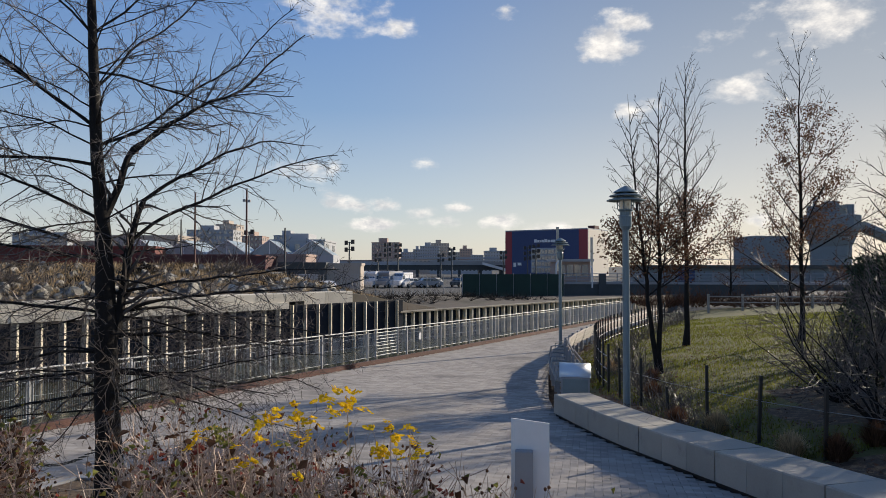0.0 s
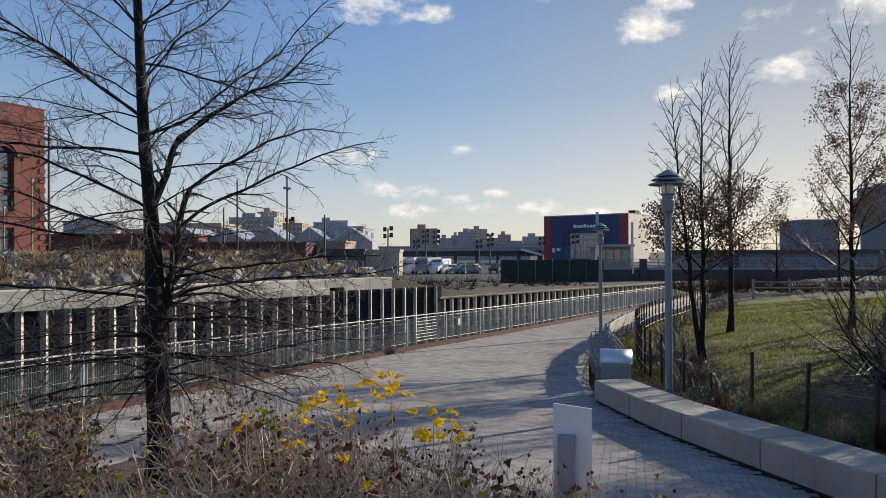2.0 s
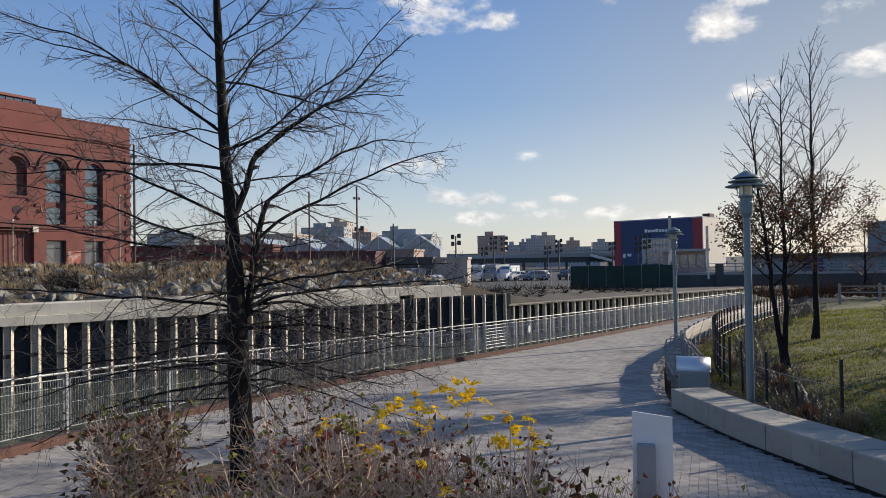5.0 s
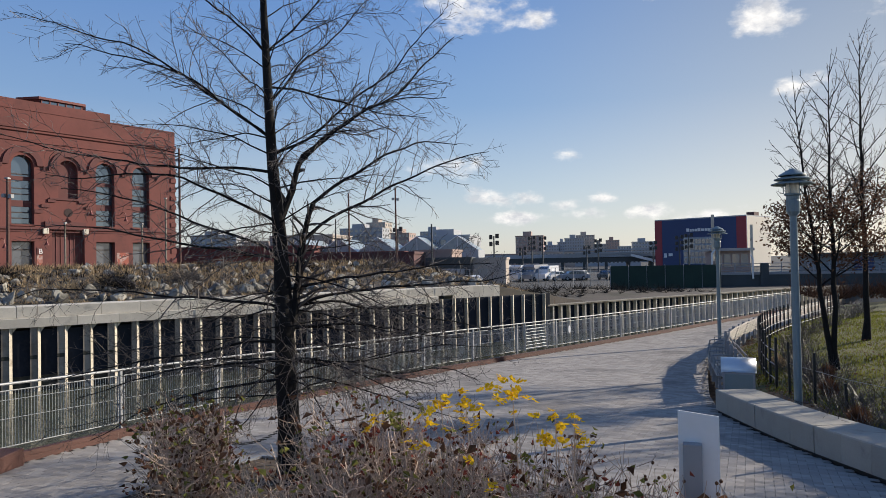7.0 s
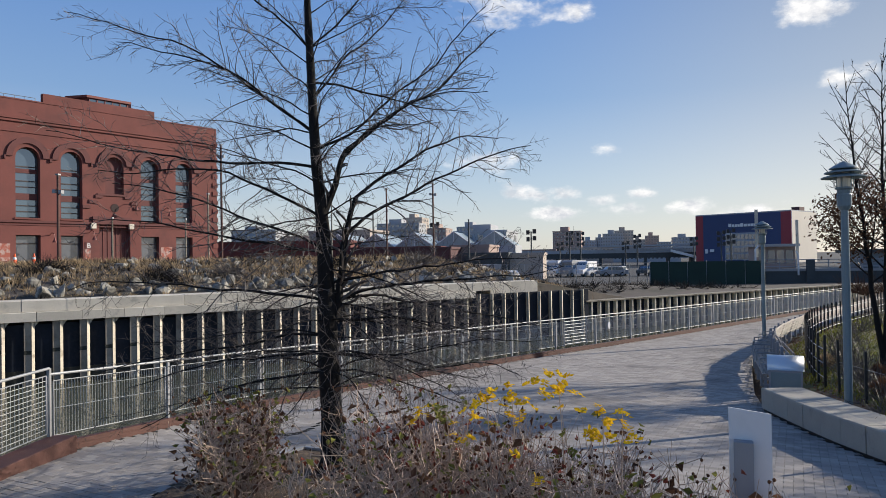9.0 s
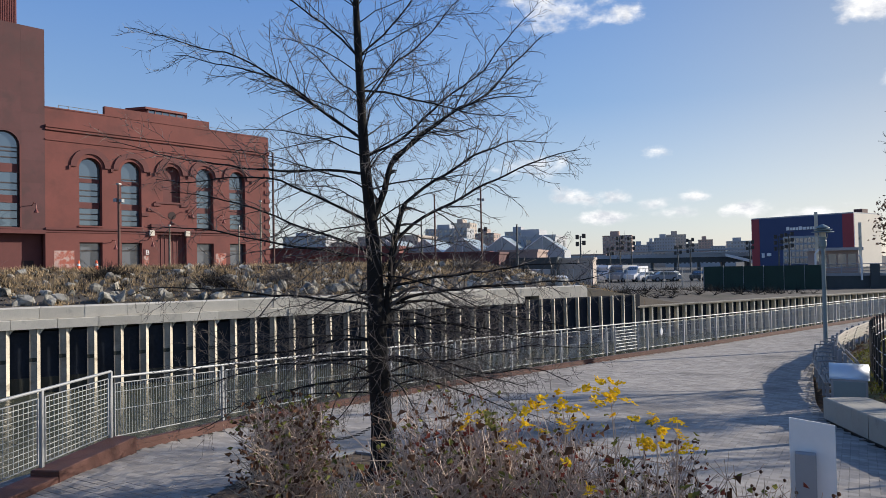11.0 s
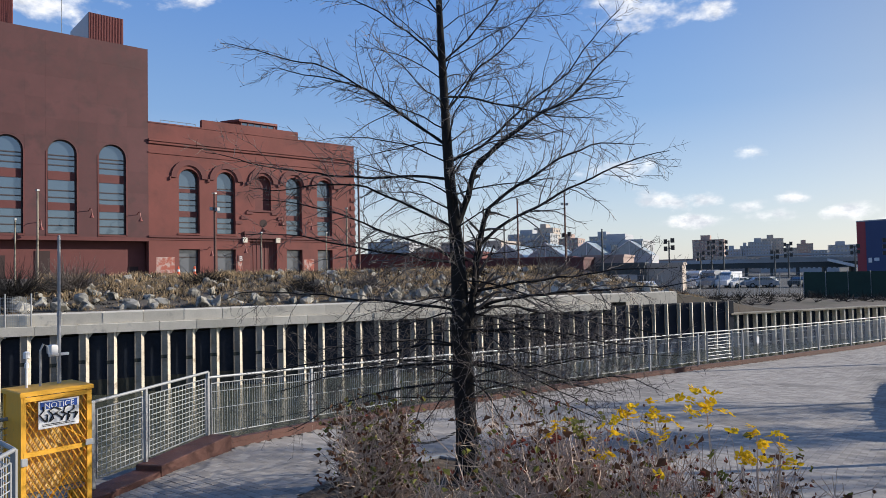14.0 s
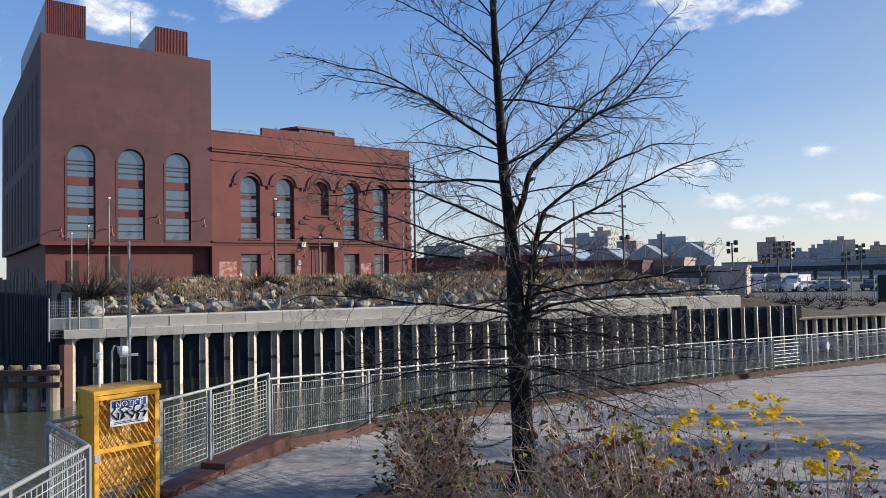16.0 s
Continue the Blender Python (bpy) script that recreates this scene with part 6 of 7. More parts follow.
def build_grass():
    rng = random.Random(70)
    g = Geo()
    n = 0
    while n < 85000:
        y = 9.4 + 27.6 * rng.random() ** 1.35
        x = edge_x(y) + 1.1 + 16.5 * rng.random()
        if ground_at(x, y)[1] != "lawn":
            continue
        n += 1
        z = lawn_z(x, y) - 0.02
        a = rng.uniform(0, 6.283)
        w = 0.006 + 0.0004 * y
        h = rng.uniform(0.05, 0.11)
        dx, dy = math.cos(a) * w, math.sin(a) * w
        lx, ly = rng.gauss(0, 0.03), rng.gauss(0, 0.03)
        g.add([(x - dx, y - dy, z), (x + dx, y + dy, z), (x + lx, y + ly, z + h)], [(0, 1, 2)])
    tagged(part("grass", g, "grass"), "short winter lawn grass with fallen leaves", "grass", "", "stuff")
    lf = Geo()
    for _ in range(5200):
        y = 6.5 + 24 * rng.random()
        x = edge_x(y) + 1.0 + 10 * rng.random() ** 1.6
        z = lawn_z(x, y) + 0.05
        a = rng.uniform(0, 6.283)
        s = rng.uniform(0.04, 0.085)
        lf.add([(x, y, z), (x + s * math.cos(a), y + s * math.sin(a), z + 0.03 * rng.random()), (x + s * 0.8 * math.cos(a + 0.9), y + s * 0.8 * math.sin(a + 0.9), z + 0.02)], [(0, 1, 2)])
    for _ in range(900):
        x, y = rng.uniform(-5.3, 1.5), rng.uniform(4.2, 9.3)
        if not bed_inside(x, y):
            continue
        s, a, z = rng.uniform(0.03, 0.06), rng.uniform(0, 6.283), 0.10 if y < 7 else promenade_z(y) + 0.075
        lf.add([(x, y, z), (x + s * math.cos(a), y + s * math.sin(a), z + 0.02), (x + s * 0.8 * math.cos(a + 0.9), y + s * 0.8 * math.sin(a + 0.9), z)], [(0, 1, 2)])
    tagged(part("fallen_leaves", lf, "leafb"), "scattered brown fallen leaves", "leaves", "", "stuff")


build_grass()


# ---- far bank: boulders, dry grass, poles, fence ----
def boulder_mesh(seed):
    bm = bmesh.new()
    bmesh.ops.create_icosphere(bm, subdivisions=2, radius=0.5)
    cuts = random.Random(seed)
    for _ in range(16):
        n = Vector((cuts.gauss(0, 1), cuts.gauss(0, 1), cuts.gauss(0, 1))).normalized()
        lim = cuts.uniform(0.20, 0.38)
        for v in bm.verts:
            over = v.co.dot(n) - lim
            if over > 0:
                v.co -= n * over
    for v in bm.verts:
        n = noise.noise(v.co * 3.4 + Vector((seed * 7.3, 0, 0))) * 0.16
        v.co *= 1 + n
        for ax in range(3):
            v.co[ax] = max(-0.40, min(0.40, v.co[ax]))
    me = bpy.data.meshes.new("boulder")
    bm.to_mesh(me)
    bm.free()
    me.materials.append(MAT["rock"])
    return me


def build_bank():
    rng = random.Random(81)
    meshes = [boulder_mesh(k) for k in range(7)]
    for k in range(380):
        u = rng.uniform(-29, 5)
        s = 1.7 + 10.5 * rng.random() ** 1.6
        p = wall_point(u, s)
        sc = rng.uniform(0.38, 1.05) ** 1.4 * (1.1 if s < 3.4 else 0.85)
        ob = new("boulder", rng.choice(meshes))
        tagged(ob, "rough grey boulder on the weedy bank", "rock", "bank boulders")
        ob.matrix_world = Matrix.LocRotScale((p.x, p.y, bank_z(u, s) + 0.10 * sc), Euler((rng.uniform(0, 6), rng.uniform(0, 6), rng.uniform(0, 6))), (sc * rng.uniform(0.8, 1.3), sc, sc * rng.uniform(0.55, 0.8)))
    g, w = Geo(), Geo()
    for k in range(2600):
        u, s = rng.uniform(-29.5, 8), 1.2 + 12.5 * rng.random() ** 0.8
        p = wall_point(u, s, bank_z(u, s))
        tall = rng.uniform(0.15, 0.5) * (0.6 if s < 4 else 1.0)
        dst = g if rng.random() < 0.7 else w
        for _ in range(14):
            a = rng.uniform(0, 6.283)
            b = Vector((math.cos(a), math.sin(a), 0))
            q = p + b * rng.uniform(0, 0.3)
            t = q + b * rng.uniform(0.05, 0.35) + Vector((0, 0, tall * rng.uniform(0.5, 1)))
            sd = Vector((-b.y, b.x, 0)) * 0.022
            dst.add([q - sd, q + sd, t], [(0, 1, 2)])
    tagged(part("dry_grass", g, "dry"), "pale dry grass between the boulders", "grass", "", "stuff")
    tagged(part("weeds", w, "bark"), "dark dead weeds on the bank", "weeds", "", "stuff")
    for k, (u, s, r, h) in enumerate(((-29.5, 5.5, 1.4, 2.2), (-27.5, 7.5, 1.6, 2.0), (-16.5, 4.5, 0.9, 1.3), (-13.0, 5, 0.9, 1.2), (-5, 9, 1.2, 1.0), (1, 9, 1.6, 1.3), (-21, 8.5, 1.1, 1.2))):
        rg = random.Random(90 + k)
        p = wall_point(u, s, bank_z(u, s))
        sg = Geo()
        for _ in range(420):
            d = Vector((rg.gauss(0, 1), rg.gauss(0, 1), abs(rg.gauss(0.7, 0.5)))).normalized()
            a = Vector((rg.gauss(0, 0.25) * r, rg.gauss(0, 0.25) * r, 0))
            sg.tube([a, a + d * h * rg.uniform(0.3, 0.6), a + d * h * rg.uniform(0.6, 1.0) + Vector((rg.gauss(0, 0.12), rg.gauss(0, 0.12), 0))], [0.012, 0.008, 0.004], 3, False)
        ob = part("brush", sg, "twig" if k % 2 else "bark")
        ob.matrix_world = Matrix.Translation(p)
        tagged(ob, "tangled dead brush on the bank", "shrub", "bank brush")
    # wooden and steel poles on the bank
    for u, s, h, r in ((-29.2, 9.0, 4.9, 0.055), (-31.0, 9.0, 3.0, 0.045), (-30.2, 9.0, 3.4, 0.045), (-20.36, 13.0, 5.0, 0.088), (-17.6, 13.0, 2.6, 0.05), (-13.5, 13.0, 2.6, 0.05), (-11.9, 14.0, 4.3, 0.06), (-3.0, 15, 4.0, 0.06), (2.5, 17, 5.5, 0.08), (8.0, 19, 7.8, 0.09), (-8.0, 26, 9.5, 0.1)):
        p = wall_point(u, s, bank_z(u, s))
        ob = thing("utility_pole", "slim weathered pole standing on the bank", "pole", "bank poles")
        ob.matrix_world = Matrix.Translation(p)
        part("shaft", Geo().lathe([(r, -0.3), (r * 0.8, h)], 8), "dockpile" if r < 0.065 else "timber", ob)
        part("cap", Geo().box((-r * 1.2, -r * 1.2, h), (r * 1.2, r * 1.2, h + 0.08)), "steel", ob)
        if r > 0.085:
            part("floodlight", Geo().box((-0.3, -0.12, h - 1.0), (-0.1, 0.1, h - 0.8)), "greypost", ob)
            part("floodlight", Geo().box((0.12, -0.12, h - 1.05), (0.32, 0.1, h - 0.85)), "greypost", ob)
    # short chain-link gate at the bulkhead corner
    gate = thing("chain_link_gate", "short galvanised chain-link gate at the bulkhead corner", "fence")
    c0 = wall_point(-29.2, 0.1, 0.35)
    gate.matrix_world = Matrix.Translation(c0) @ Matrix.Rotation(math.atan2(ALONG.y, ALONG.x), 4, "Z")
    for x in (-0.75, 0.0, 0.35, 1.25):
        part("post", Geo().lathe([(0.03, 0.0), (0.03, 1.75)], 8, (x, -0.16, 0)), "steel", gate)
    wires = Geo()
    for k in range(26):
        x = -0.75 + k * 0.08
        wires.tube([(x, -0.16, 0.1), (x, -0.16, 1.65)], 0.006, 3, False)
    for k in range(12):
        wires.tube([(-0.75, -0.16, 0.15 + k * 0.13), (1.25, -0.16, 0.15 + k * 0.13)], 0.006, 3, False)
    part("wire_mesh", wires, "wire", gate)
    # two small site cones on the bank
    for x, y in ((-35.5, 33.1), (-34.8, 33.8)):
        site = thing("site_cone", "small orange and white site cone before the power house", "cone", "site cones")
        u, s = along_back(x, y)
        site.matrix_world = Matrix.Translation((x, y, bank_z(u, s)))
        part("cone_body", Geo().lathe([(0.14, 0.03), (0.05, 0.62), (0.04, 0.64)], 12), "orange", site)
        part("cone_base", Geo().bevelbox((-0.19, -0.19, -0.1), (0.19, 0.19, 0.035), 0.01), "black", site)
        part("white_band", Geo().lathe([(0.105, 0.30), (0.085, 0.44)], 12), "white", site)


build_bank()


# ---- distance ----
def far_block(x, y, w, d, h, mat, label, turn=0.0, floors=0, cols=0, base=0.0, name="far_building", steps=()):
    ob = thing(name, label, "building")
    ob.matrix_world = pose(x, y, base, 0, 0, turn)
    part("wall", Geo().box((-w / 2, 0, -1), (w / 2, d, h)), mat, ob)
    part("roof", Geo().box((-w / 2 - 0.15, -0.15, h), (w / 2 + 0.15, d + 0.15, h + 0.35)), mat, ob)
    for sx0, sx1, sh in steps:
        part("roof_house", Geo().box((sx0 * w, d * 0.2, h), (sx1 * w, d * 0.8, h + sh)), mat, ob)
    if floors:
        g = Geo()
        fh = h / floors
        cw = w / cols
        for f in range(floors):
            for c in range(cols):
                g.box((-w / 2 + cw * (c + 0.25), -0.06, fh * (f + 0.3)), (-w / 2 + cw * (c + 0.75), -0.004, fh * (f + 0.78)))
        sw = max(2, int(d / 5))
        for f in range(floors):
            for c in range(sw):
                for x0, x1 in ((-w / 2 - 0.06, -w / 2 - 0.004), (w / 2 + 0.004, w / 2 + 0.06)):
                    g.box((x0, d / sw * (c + 0.3), fh * (f + 0.3)), (x1, d / sw * (c + 0.7), fh * (f + 0.78)))
        o = part("glazing", g, "farglass", ob)
        o["kind"] = "stuff"
    return ob


def skyline(x0, x1, top, dist, mat, floors, cols, label, steps=()):
    """A far building given by its bearings (metres sideways per 1000 ahead) and height above eye per 1000."""
    k = dist / 1000
    far_block((x0 + x1) / 2 * k, dist, (x1 - x0) * k, 16, 2.7 + top * k, mat, label, 0, floors, cols, 0, "far_building", steps)


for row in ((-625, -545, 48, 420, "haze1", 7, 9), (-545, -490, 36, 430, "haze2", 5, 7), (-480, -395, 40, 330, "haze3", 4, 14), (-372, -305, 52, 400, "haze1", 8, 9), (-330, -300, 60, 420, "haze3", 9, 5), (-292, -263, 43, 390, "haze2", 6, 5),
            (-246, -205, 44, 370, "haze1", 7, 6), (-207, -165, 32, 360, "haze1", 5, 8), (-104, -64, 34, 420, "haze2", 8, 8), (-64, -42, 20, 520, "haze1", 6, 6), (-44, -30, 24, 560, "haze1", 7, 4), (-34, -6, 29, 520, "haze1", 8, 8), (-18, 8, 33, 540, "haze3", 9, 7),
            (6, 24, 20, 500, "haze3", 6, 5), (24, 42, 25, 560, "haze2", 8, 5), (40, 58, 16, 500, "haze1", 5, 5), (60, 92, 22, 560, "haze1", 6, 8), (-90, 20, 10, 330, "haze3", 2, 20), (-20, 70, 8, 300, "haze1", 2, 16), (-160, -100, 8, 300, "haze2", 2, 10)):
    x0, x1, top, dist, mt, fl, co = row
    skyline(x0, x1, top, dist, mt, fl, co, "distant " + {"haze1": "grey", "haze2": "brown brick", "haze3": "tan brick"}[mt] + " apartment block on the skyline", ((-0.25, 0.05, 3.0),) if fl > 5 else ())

far_block(-43, 101, 30, 14, 3.9, "brick", "long low dark red brick warehouse behind the bank", 8, 0, 0, 0.2)
far_block(-32.2, 92, 17, 9, 3.6, "rust", "dark red flat-roofed shed beside the yard", 0, 0, 0, 0.2)
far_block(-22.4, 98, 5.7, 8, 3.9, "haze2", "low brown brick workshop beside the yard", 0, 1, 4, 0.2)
far_block(-19.2, 94.5, 6.0, 3, 2.7, "darkmetal", "low dark steel yard shed", 0, 0, 0, 0.2)
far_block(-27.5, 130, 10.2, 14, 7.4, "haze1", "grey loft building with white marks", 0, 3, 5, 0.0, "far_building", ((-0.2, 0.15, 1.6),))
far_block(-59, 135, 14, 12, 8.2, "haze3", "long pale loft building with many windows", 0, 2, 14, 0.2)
far_block(-14.0, 96, 4.95, 6, 3.3, "haze3", "low tan block building beside the parked vans", 2, 0, 0, -0.5)
far_block(-62, 105, 34, 14, 5.0, "brick", "long low red brick building beyond the power house", 12, 0, 0, 0.5)


def build_greenhouse():
    ob = thing("greenhouse", "row of pale glazed greenhouse roofs on a low building", "building")
    ob.matrix_world = pose(-41, 118, 0.2, 0, 0, 4)
    part("wall", Geo().box((-15, 0, 0), (22, 14, 4.5)), "haze1", ob)
    for k in range(5):
        x = -14 + k * 7.2
        part("glass_roof", Geo().add([(x, 0, 4.5), (x + 7, 0, 4.5), (x + 3.5, 0, 7.0), (x, 14, 4.5), (x + 7, 14, 4.5), (x + 3.5, 14, 7.0)], [(0, 1, 2), (5, 4, 3), (0, 2, 5, 3), (1, 4, 5, 2)]), GREENGLASS, ob)
        part("glazing_bars", Geo().tube([(x, -0.05, 4.5), (x + 3.5, -0.05, 7.0), (x + 7, -0.05, 4.5)], 0.09, 4).tube([(x + 3.5, -0.05, 4.5), (x + 3.5, -0.05, 7.0)], 0.06, 4), "white", ob)


GREENGLASS = material("hazy_greenhouse_glass", (0.30, 0.35, 0.36), 0.3, var=0.15, scale=0.3, fine=2, bump=0)
build_greenhouse()


def build_storage():
    corner, left, side = Vector((39.7, 190, 0)), Vector((18.4, 205, 0)), Vector((47.8, 200, 0))
    ob = thing("storage_building", "blue and red storage warehouse with cream side wall", "building")
    d = corner - left
    ob.matrix_world = Matrix.Translation(left) @ Matrix.Rotation(math.atan2(d.y, d.x), 4, "Z")
    W, H = d.length, 13.0
    part("front_wall", Geo().box((0, 0, 0), (W, 0.4, H)), "blue", ob, "dark blue metal front wall")
    part("red_edge", Geo().box((0, -0.06, 0), (W * 0.085, -0.004, H)), "red", ob)
    part("red_edge", Geo().box((W * 0.90, -0.06, 0), (W, -0.004, H)), "red", ob)
    part("side_wall", Geo().box((W - 0.3, 0.4, 0), (W, 15, H)), "cream", ob, "cream metal side wall")
    part("roof", Geo().box((0, 0, H), (W, 15, H + 0.3)), "greyface", ob)
    part("roof_box", Geo().box((W - 2.5, 6, H + 0.3), (W - 0.5, 9, H + 1.3)), "rust", ob)
    gl = Geo()
    part("window_field", Geo().box((W * 0.33, -0.10, 0.8), (W * 0.70, -0.07, 8.0)), "haze1", ob)
    for r in range(4):
        for c in range(9):
            x = W * 0.34 + c * W * 0.04
            part("window", Geo().box((x, -0.16, 1.0 + r * 1.75), (x + W * 0.032, -0.11, 2.3 + r * 1.75)), "farglass", ob)
    # the sign over the windows, as plain white shapes
    x = W * 0.37
    for k, wdt in enumerate((1.0, 0.75, 0.75, 0.75, 1.0, 1.0, 0.8, 0.8, 0.75)):
        part("sign_shape", Geo().box((x, -0.2, 9.6), (x + wdt * 0.78, -0.08, 10.5 if k in (0, 4) else 10.3)), "white", ob)
        x += wdt
    part("small_sign", Geo().box((2.8, -0.2, 2.6), (3.6, -0.08, 3.8)).box((4.2, -0.2, 3.0), (5.4, -0.08, 3.8)), "white", ob)


build_storage()


def build_bridge():
    ob = thing("road_bridge", "low dark steel road bridge across the canal with railings", "bridge")
    a = Vector((13.5, 78.0, 0))
    ob.matrix_world = Matrix.Translation(a) @ Matrix.Rotation(radians(-4), 4, "Z")
    part("deck", Geo().box((0, 0, -0.7), (42, 10, 0.9)), "darkmetal", ob)
    part("deck_edge", Geo().box((0, -0.12, 0.72), (42, -0.002, 0.98)), "greypost", ob)
    for x0, x1 in ((-7, -0.01), (20, 22)):
        part("abutment", Geo().box((x0, -0.5, -5), (x1, 11, 0.3 if x0 < 0 else -0.71)), "darkmetal", ob)
    for z in (1.2, 1.55, 1.9):
        part("rail", Geo().tube([(0, 0.1, z), (42, 0.1, z)], 0.04, 5), "greypost", ob)
    post = Geo().box((-0.05, 0.04, 0.9), (0.05, 0.16, 1.95)).mesh("rail_post", "greypost")
    for k in range(29):
        o = new("rail_post", post)
        o.parent = ob
        o.matrix_local = pose(1.5 * k, 0, 0)
    part("tower_post", Geo().box((3.9, -0.45, -4.0), (4.7, -0.13, 1.9)), "darkmetal", ob)
    part("gate_post", Geo().tube([(-0.8, -0.2, 0.3), (-0.8, -0.2, 3.0), (-0.5, -0.2, 3.4)], 0.1, 6), "white", ob)
    part("gate_post", Geo().tube([(3.2, -0.2, 0.3), (3.2, -0.2, 2.4), (3.0, -0.2, 2.8)], 0.1, 6), "white", ob)
    part("barrier_arm", Geo().box((-0.75, 0.3, 2.2), (-0.45, 0.5, 7.2)), "pile", ob)
    part("barrier_arm", Geo().box((3.1, 0.3, 1.4), (3.35, 0.5, 6.0)), "pile", ob)
    hut = thing("bridge_house", "flat-roofed bridge keeper's house with wide windows", "building")
    hut.matrix_world = pose(13.6, 83, 0.2)
    part("wall", Geo().box((0, 0, 0), (4.0, 5, 3.1)), "haze2", hut)
    part("roof", Geo().box((-0.35, -0.6, 3.1), (4.35, 5.5, 3.4)), "greyface", hut)
    for k in range(4):
        part("window", Geo().box((0.25 + k * 0.92, -0.06, 1.3), (1.0 + k * 0.92, -0.004, 2.7)), "farglass", hut)
    net = thing("netted_fence", "long fence hung with dark green netting", "fence")
    for k in range(6):
        x = 2.1 + k * 1.9
        o = part("net_panel", Geo().box((x, 76.5 + 0.2 * k, -0.6), (x + 1.86, 76.56 + 0.2 * k, 1.85)), "netting", net)
    for k in range(7):
        part("post", Geo().lathe([(0.04, -0.6), (0.04, 1.95)], 6, (2.08 + k * 1.9, 76.4 + 0.2 * k, 0)), "greypost", net)


build_bridge()


def build_viaduct():
    ob = thing("elevated_railway", "elevated railway viaduct with platform roof beyond the yard", "viaduct")
    part("deck", Geo().box((-70, 215, 1.6), (28, 224, 3.1)), "darkmetal", ob)
    part("parapet", Geo().box((-70, 214.6, 3.1), (28, 215, 4.2)), "haze1", ob)
    for k in range(15):
        part("column", Geo().box((-68 + k * 6.6, 215.5, -1), (-67.2 + k * 6.6, 223, 1.6)), "darkmetal", ob)
    part("platform_roof", Geo().box((-8, 213, 5.0), (22, 223, 5.5)).box((-8, 214, 4.2), (-7.6, 214.4, 5.0)).box((21, 214, 4.2), (21.4, 214.4, 5.0)), "haze1", ob)
    part("stair_roof", Geo().add([(12, 210, 3.2), (22, 210, 0.4), (22, 213, 0.4), (12, 213, 3.2), (12, 210, 4.0), (22, 210, 1.2), (22, 213, 1.2), (12, 213, 4.0)], [(0, 3, 2, 1), (4, 5, 6, 7), (0, 1, 5, 4), (2, 3, 7, 6)]), "white", ob)


build_viaduct()


def signal_mast(x, y, h, arms, label="dark steel mast with floodlight heads"):
    ob = thing("floodlight_mast", label, "mast", "yard masts")
    ob.matrix_world = pose(x, y, 0.2)
    part("shaft", Geo().lathe([(0.16, -0.3), (0.1, h)], 8), "darkmetal", ob)
    for k in range(arms):
        z = h - 0.5 - k * 1.1
        part("head", Geo().box((-0.75, -0.15, z), (-0.25, 0.25, z + 0.7)), "black", ob)
        part("head", Geo().box((0.25, -0.15, z + 0.15), (0.8, 0.25, z + 0.85)), "black", ob)
        part("arm", Geo().tube([(-0.7, 0, z + 0.3), (0.7, 0, z + 0.45)], 0.05, 5), "darkmetal", ob)


for x, y, h, a in ((-12.0, 148, 7.2, 3), (-9.6, 146, 7.0, 3), (-14.2, 150, 5.0, 2), (1.8, 150, 6.4, 3), (-0.6, 152, 5.0, 2), (13.0, 150, 5.6, 2), (17.0, 140, 6.4, 3), (19.0, 142, 6.8, 3), (24.5, 145, 5.6, 2), (-31.0, 110, 8.0, 1), (-20.2, 88, 7.4, 0), (-36.5, 96, 9.0, 0), (-15.0, 110, 6.4, 2)):
    signal_mast(x, y, h, a)


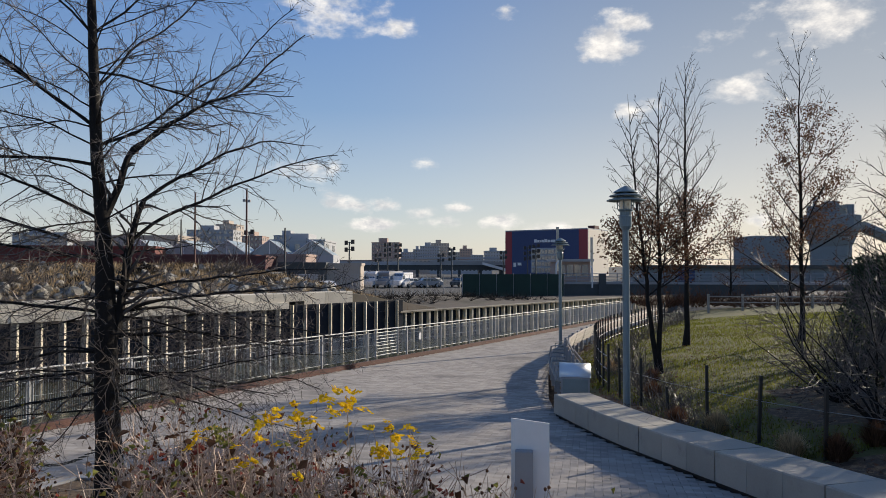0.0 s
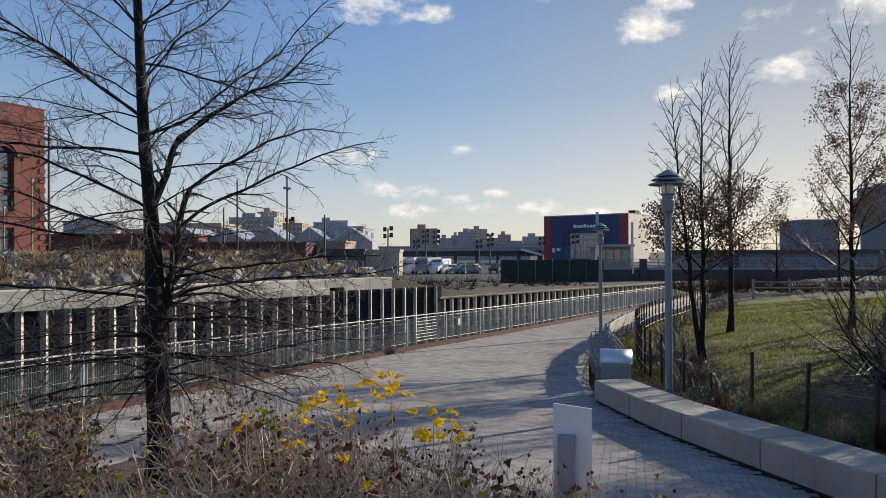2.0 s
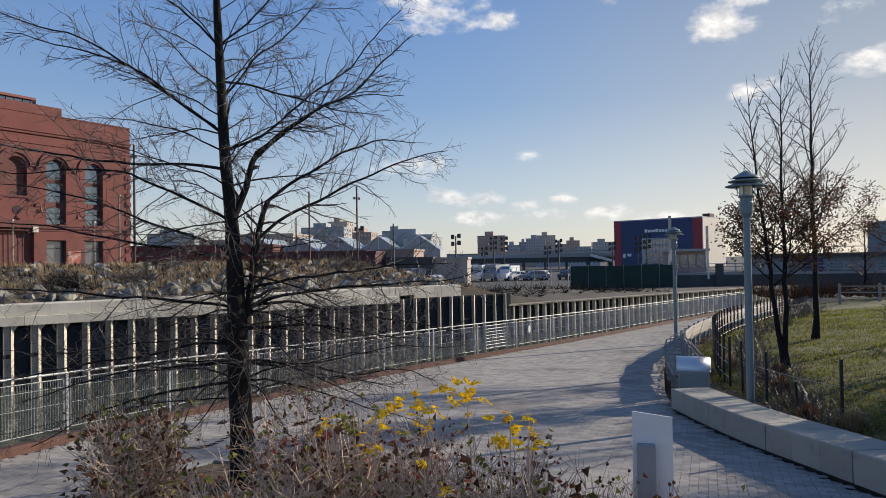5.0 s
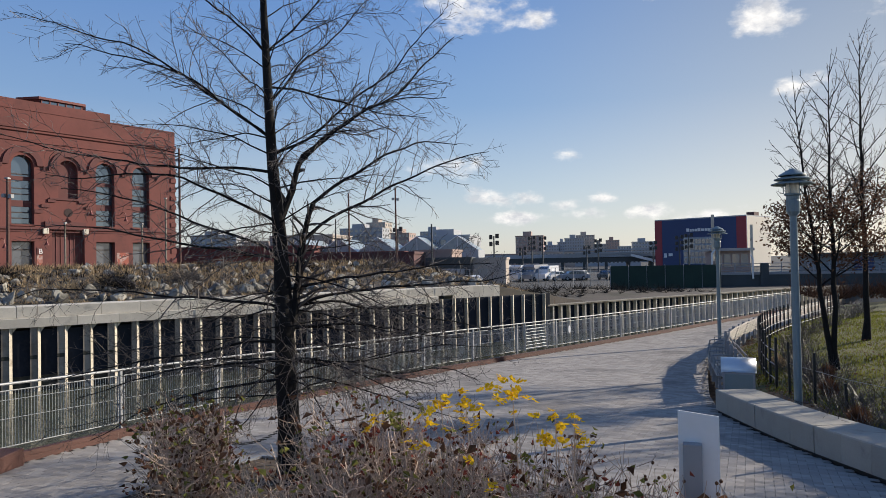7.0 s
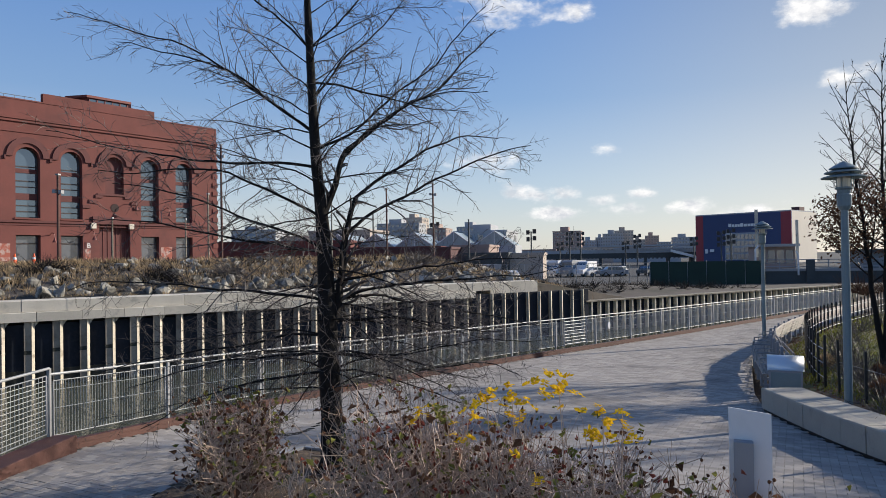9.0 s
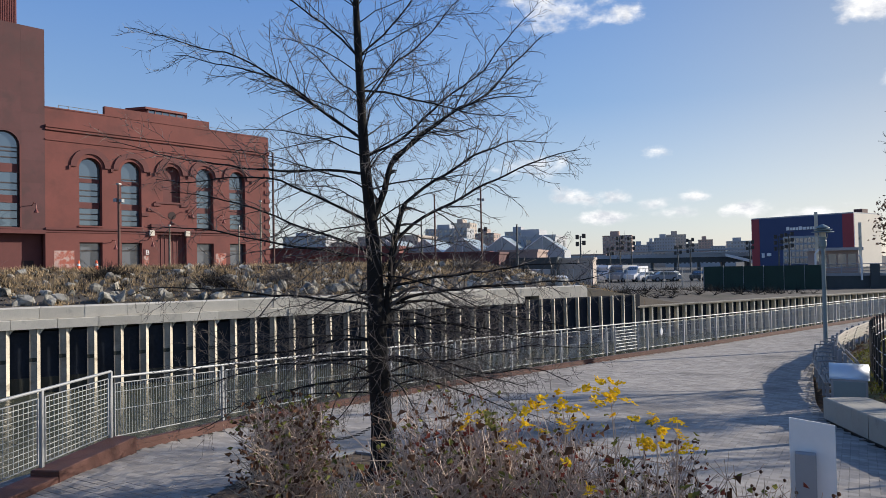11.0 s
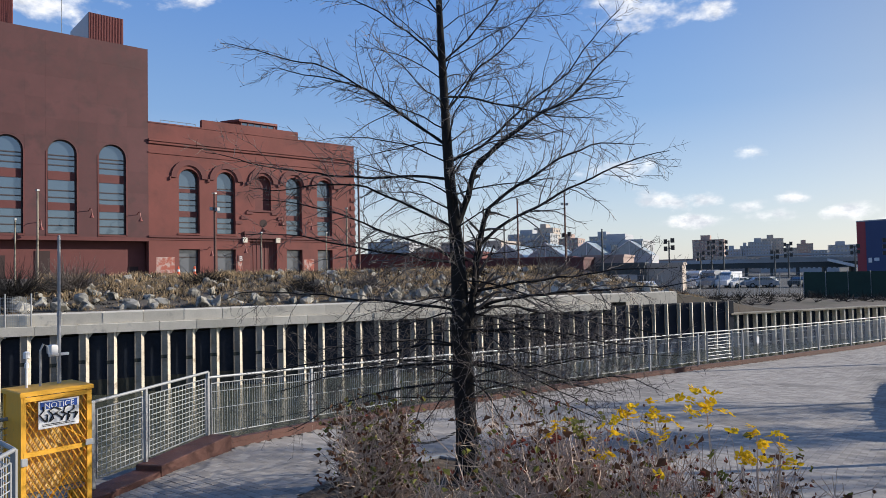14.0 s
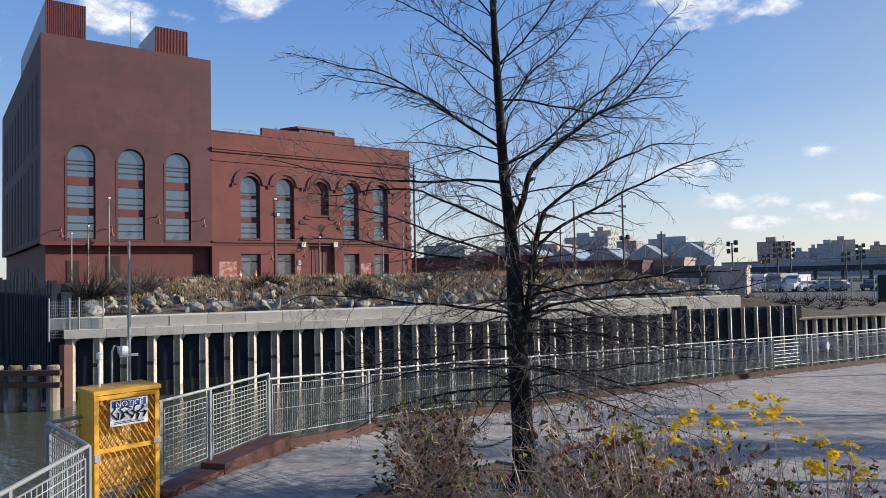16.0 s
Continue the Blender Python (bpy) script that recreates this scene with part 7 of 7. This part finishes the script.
# ---- yard fence and parked vehicles ----
def vehicle(x, y, turn, kind, tint):
    ob = thing("parked_van" if kind != "car" else "parked_car", {"van": "white panel van parked in the yard", "camper": "white camper van parked in the yard", "car": tint + " car parked in the yard"}[kind], "van" if kind != "car" else "car", "yard vehicles")
    ob.matrix_world = pose(x, y, -0.57, 0, 0, turn)
    L, H, W = {"van": (5.4, 2.3, 1.0), "camper": (5.6, 2.5, 1.0), "car": (4.4, 1.45, 0.88)}[kind]
    if kind == "car":
        prof = [(0, 0.35), (0, 0.85), (0.9, 0.98), (1.5, H), (3.2, H), (4.0, 0.98), (L, 0.9), (L, 0.35)]
    elif kind == "van":
        prof = [(0, 0.4), (0, 1.05), (1.0, 1.25), (1.7, H - 0.1), (2.0, H), (L, H), (L, 0.4)]
    else:
        prof = [(0, 0.4), (0, 1.0), (0.8, 1.15), (1.2, 1.75), (0.9, H - 0.3), (1.1, H), (L, H), (L, 0.4)]
    n = len(prof)
    part("body", Geo().add([(px, -W, pz) for px, pz in prof] + [(px, W, pz) for px, pz in prof], [tuple(range(n)), tuple(range(2 * n - 1, n - 1, -1))] + [(i, n + i, n + (i + 1) % n, (i + 1) % n) for i in range(n)]), "vehicle" if tint == "white" else ("greypost" if tint == "grey" else "darkmetal"), ob)
    if kind == "car":
        wins = [((1.2, 1.02), (2.25, 1.36)), ((2.35, 1.02), (3.5, 1.36))]
    else:
        wins = [((1.3, 1.3), (2.1, 1.85))] + ([((3.2, 1.6), (4.4, 2.2))] if kind == "camper" else [])
    for (a, b), (c, d) in wins:
        part("side_window", Geo().box((a, -W - 0.01, b), (c, -W - 0.002, d)), "glass", ob)
        part("side_window", Geo().box((a, W + 0.002, b), (c, W + 0.01, d)), "glass", ob)
    part("windscreen", Geo().add([(prof[2][0] + 0.08, -W * 0.85, prof[2][1] + 0.06), (prof[2][0] + 0.08, W * 0.85, prof[2][1] + 0.06), (prof[3][0] - 0.06, W * 0.8, prof[3][1] - 0.04), (prof[3][0] - 0.06, -W * 0.8, prof[3][1] - 0.04)], [(0, 1, 2, 3)]), "glass", ob)
    for px in (0.85, L - 1.0):
        for sy in (-1, 1):
            wh = new("wheel")
            wh.parent = ob
            part("tyre", Geo().tube([(px, sy * W - 0.1, 0.33), (px, sy * W + 0.1, 0.33)], 0.33, 14), "tyre", wh)
            part("rim", Geo().tube([(px, sy * W - 0.11, 0.33), (px, sy * W + 0.11, 0.33)], 0.18, 10), "steel", wh)


def build_yard():
    rng = random.Random(95)
    for k in range(5):
        vehicle(-15.6 + k * 2.0, 104 + 0.3 * k, 66 + rng.uniform(-5, 5), "camper" if k < 4 else "van", "white" if k != 3 else "grey")
    for k in range(7):
        vehicle(-6.6 + k * 2.1, 106 + 0.5 * k, (62, 20, 75, 160, 70, 15, 64)[k] + rng.uniform(-6, 6), "car", ("white", "grey", "white", "grey", "dark", "white", "grey")[k])
    for k in range(5):
        vehicle(-29.0 + k * 3.2, 88 + 0.2 * k, -55 + rng.uniform(-6, 6), "van" if k % 2 else "car", ("white", "grey")[k % 2])
    fence = thing("yard_fence", "chain-link fence along the vehicle yard", "fence")
    for k in range(14):
        x = -16 + k * 2.0
        part("post", Geo().lathe([(0.04, -0.2), (0.04, 2.3)], 6, (x, 80.5 + 0.3 * k, -0.6)), "steel", fence)
    part("top_wire", Geo().tube([(-16, 80.5, 1.7), (10, 84.4, 1.7)], 0.02, 4), "steel", fence)
    wires = Geo()
    for k in range(160):
        x = -16 + k * 26 / 160
        wires.tube([(x, 80.5 + 0.15 * (x + 16), -0.6), (x, 80.5 + 0.15 * (x + 16), 1.7)], 0.006, 3, False)
    part("wire_mesh", wires, "wire", fence)
    # scrub on the dirt slope
    g = Geo()
    for k in range(320):
        u, s = rng.uniform(3, 32), rng.uniform(5, 17)
        p = wall_point(u, s, bank_z(u, s))
        for _ in range(8):
            d = Vector((rng.gauss(0, 1), rng.gauss(0, 1), abs(rng.gauss(0.8, 0.5)))).normalized()
            g.tube([p, p + d * rng.uniform(0.3, 1.0)], [0.02, 0.006], 3, False)
    tagged(part("scrub", g, "bark"), "low dead scrub on the dirt slope", "shrub", "", "stuff")


build_yard()


# ---- concrete plant behind the lawn ----
def build_plant():
    ob = thing("concrete_plant", "dark grey concrete batching plant with flared hopper", "industrial plant")
    ob.matrix_world = pose(60.5, 108, 0)
    part("hopper", Geo().lathe([(2.9, -0.5), (2.9, 5.8), (4.2, 8.8), (4.2, 10.6), (4.0, 10.7)], 10), "plantgrey", ob)
    part("filter_unit", Geo().box((-3.2, -1, 10.7), (-1.8, 1, 12.2)), "plantgrey", ob)
    part("filter_unit", Geo().box((-0.9, -1, 10.7), (0.9, 1, 12.9)), "plantgrey", ob)
    part("filter_unit", Geo().box((2.0, -1, 10.7), (3.2, 1, 12.4)), "plantgrey", ob)
    part("stack", Geo().lathe([(0.3, 10.7), (0.3, 13.6)], 10, (-2.4, 0, 0)), "plantgrey", ob)
    part("conveyor", Geo().tube([(5.0, 0, 9.0), (26, 4, 1.0)], 0.9, 6), "plantgrey", ob)
    shed = thing("plant_shed", "long grey shed of the concrete plant behind the trees", "building")
    shed.matrix_world = pose(32, 84, 0)
    part("wall", Geo().box((-7, 0, 0), (46, 10, 2.5)), "plantgrey", shed)
    part("roof", Geo().box((-7.5, -0.5, 2.5), (46.5, 10.5, 2.9)), "darkmetal", shed)
    part("door", Geo().box((-3.5, -0.06, 0), (-1.5, -0.004, 2.3)), "blue", shed)
    part("upper_box", Geo().box((7, 3, 2.9), (11.5, 9, 6.6)), "plantgrey", shed)
    part("upper_rail", Geo().tube([(-7, -0.3, 3.6), (46, -0.3, 3.6)], 0.05, 4), "steel", shed)


build_plant()


def build_far_hedge():
    rng = random.Random(99)
    g = Geo()
    for k in range(260):
        x, y = rng.uniform(13, 32), rng.uniform(44, 50)
        for _ in range(9):
            d = Vector((rng.gauss(0, 1), rng.gauss(0, 1), abs(rng.gauss(1.0, 0.4)))).normalized()
            p = Vector((x, y, 0.1))
            g.tube([p, p + d * rng.uniform(0.5, 1.5)], [0.018, 0.006], 3, False)
    tagged(part("hedge", g, "leafb"), "reddish brown leafless hedge at the lawn's far end", "hedge", "", "stuff")
    fence = thing("park_fence", "low grey timber fence at the lawn's far end", "fence")
    for k in range(9):
        part("post", Geo().box((16 + k * 2.0, 42 - 0.2 * k, -0.1), (16.12 + k * 2.0, 42.12 - 0.2 * k, 1.05)), "slat", fence)
    for z in (0.45, 0.8):
        part("bar", Geo().tube([(16, 42.05, z + 0.1), (32.2, 40.45, z + 0.1)], 0.04, 5), "slat", fence)


build_far_hedge()
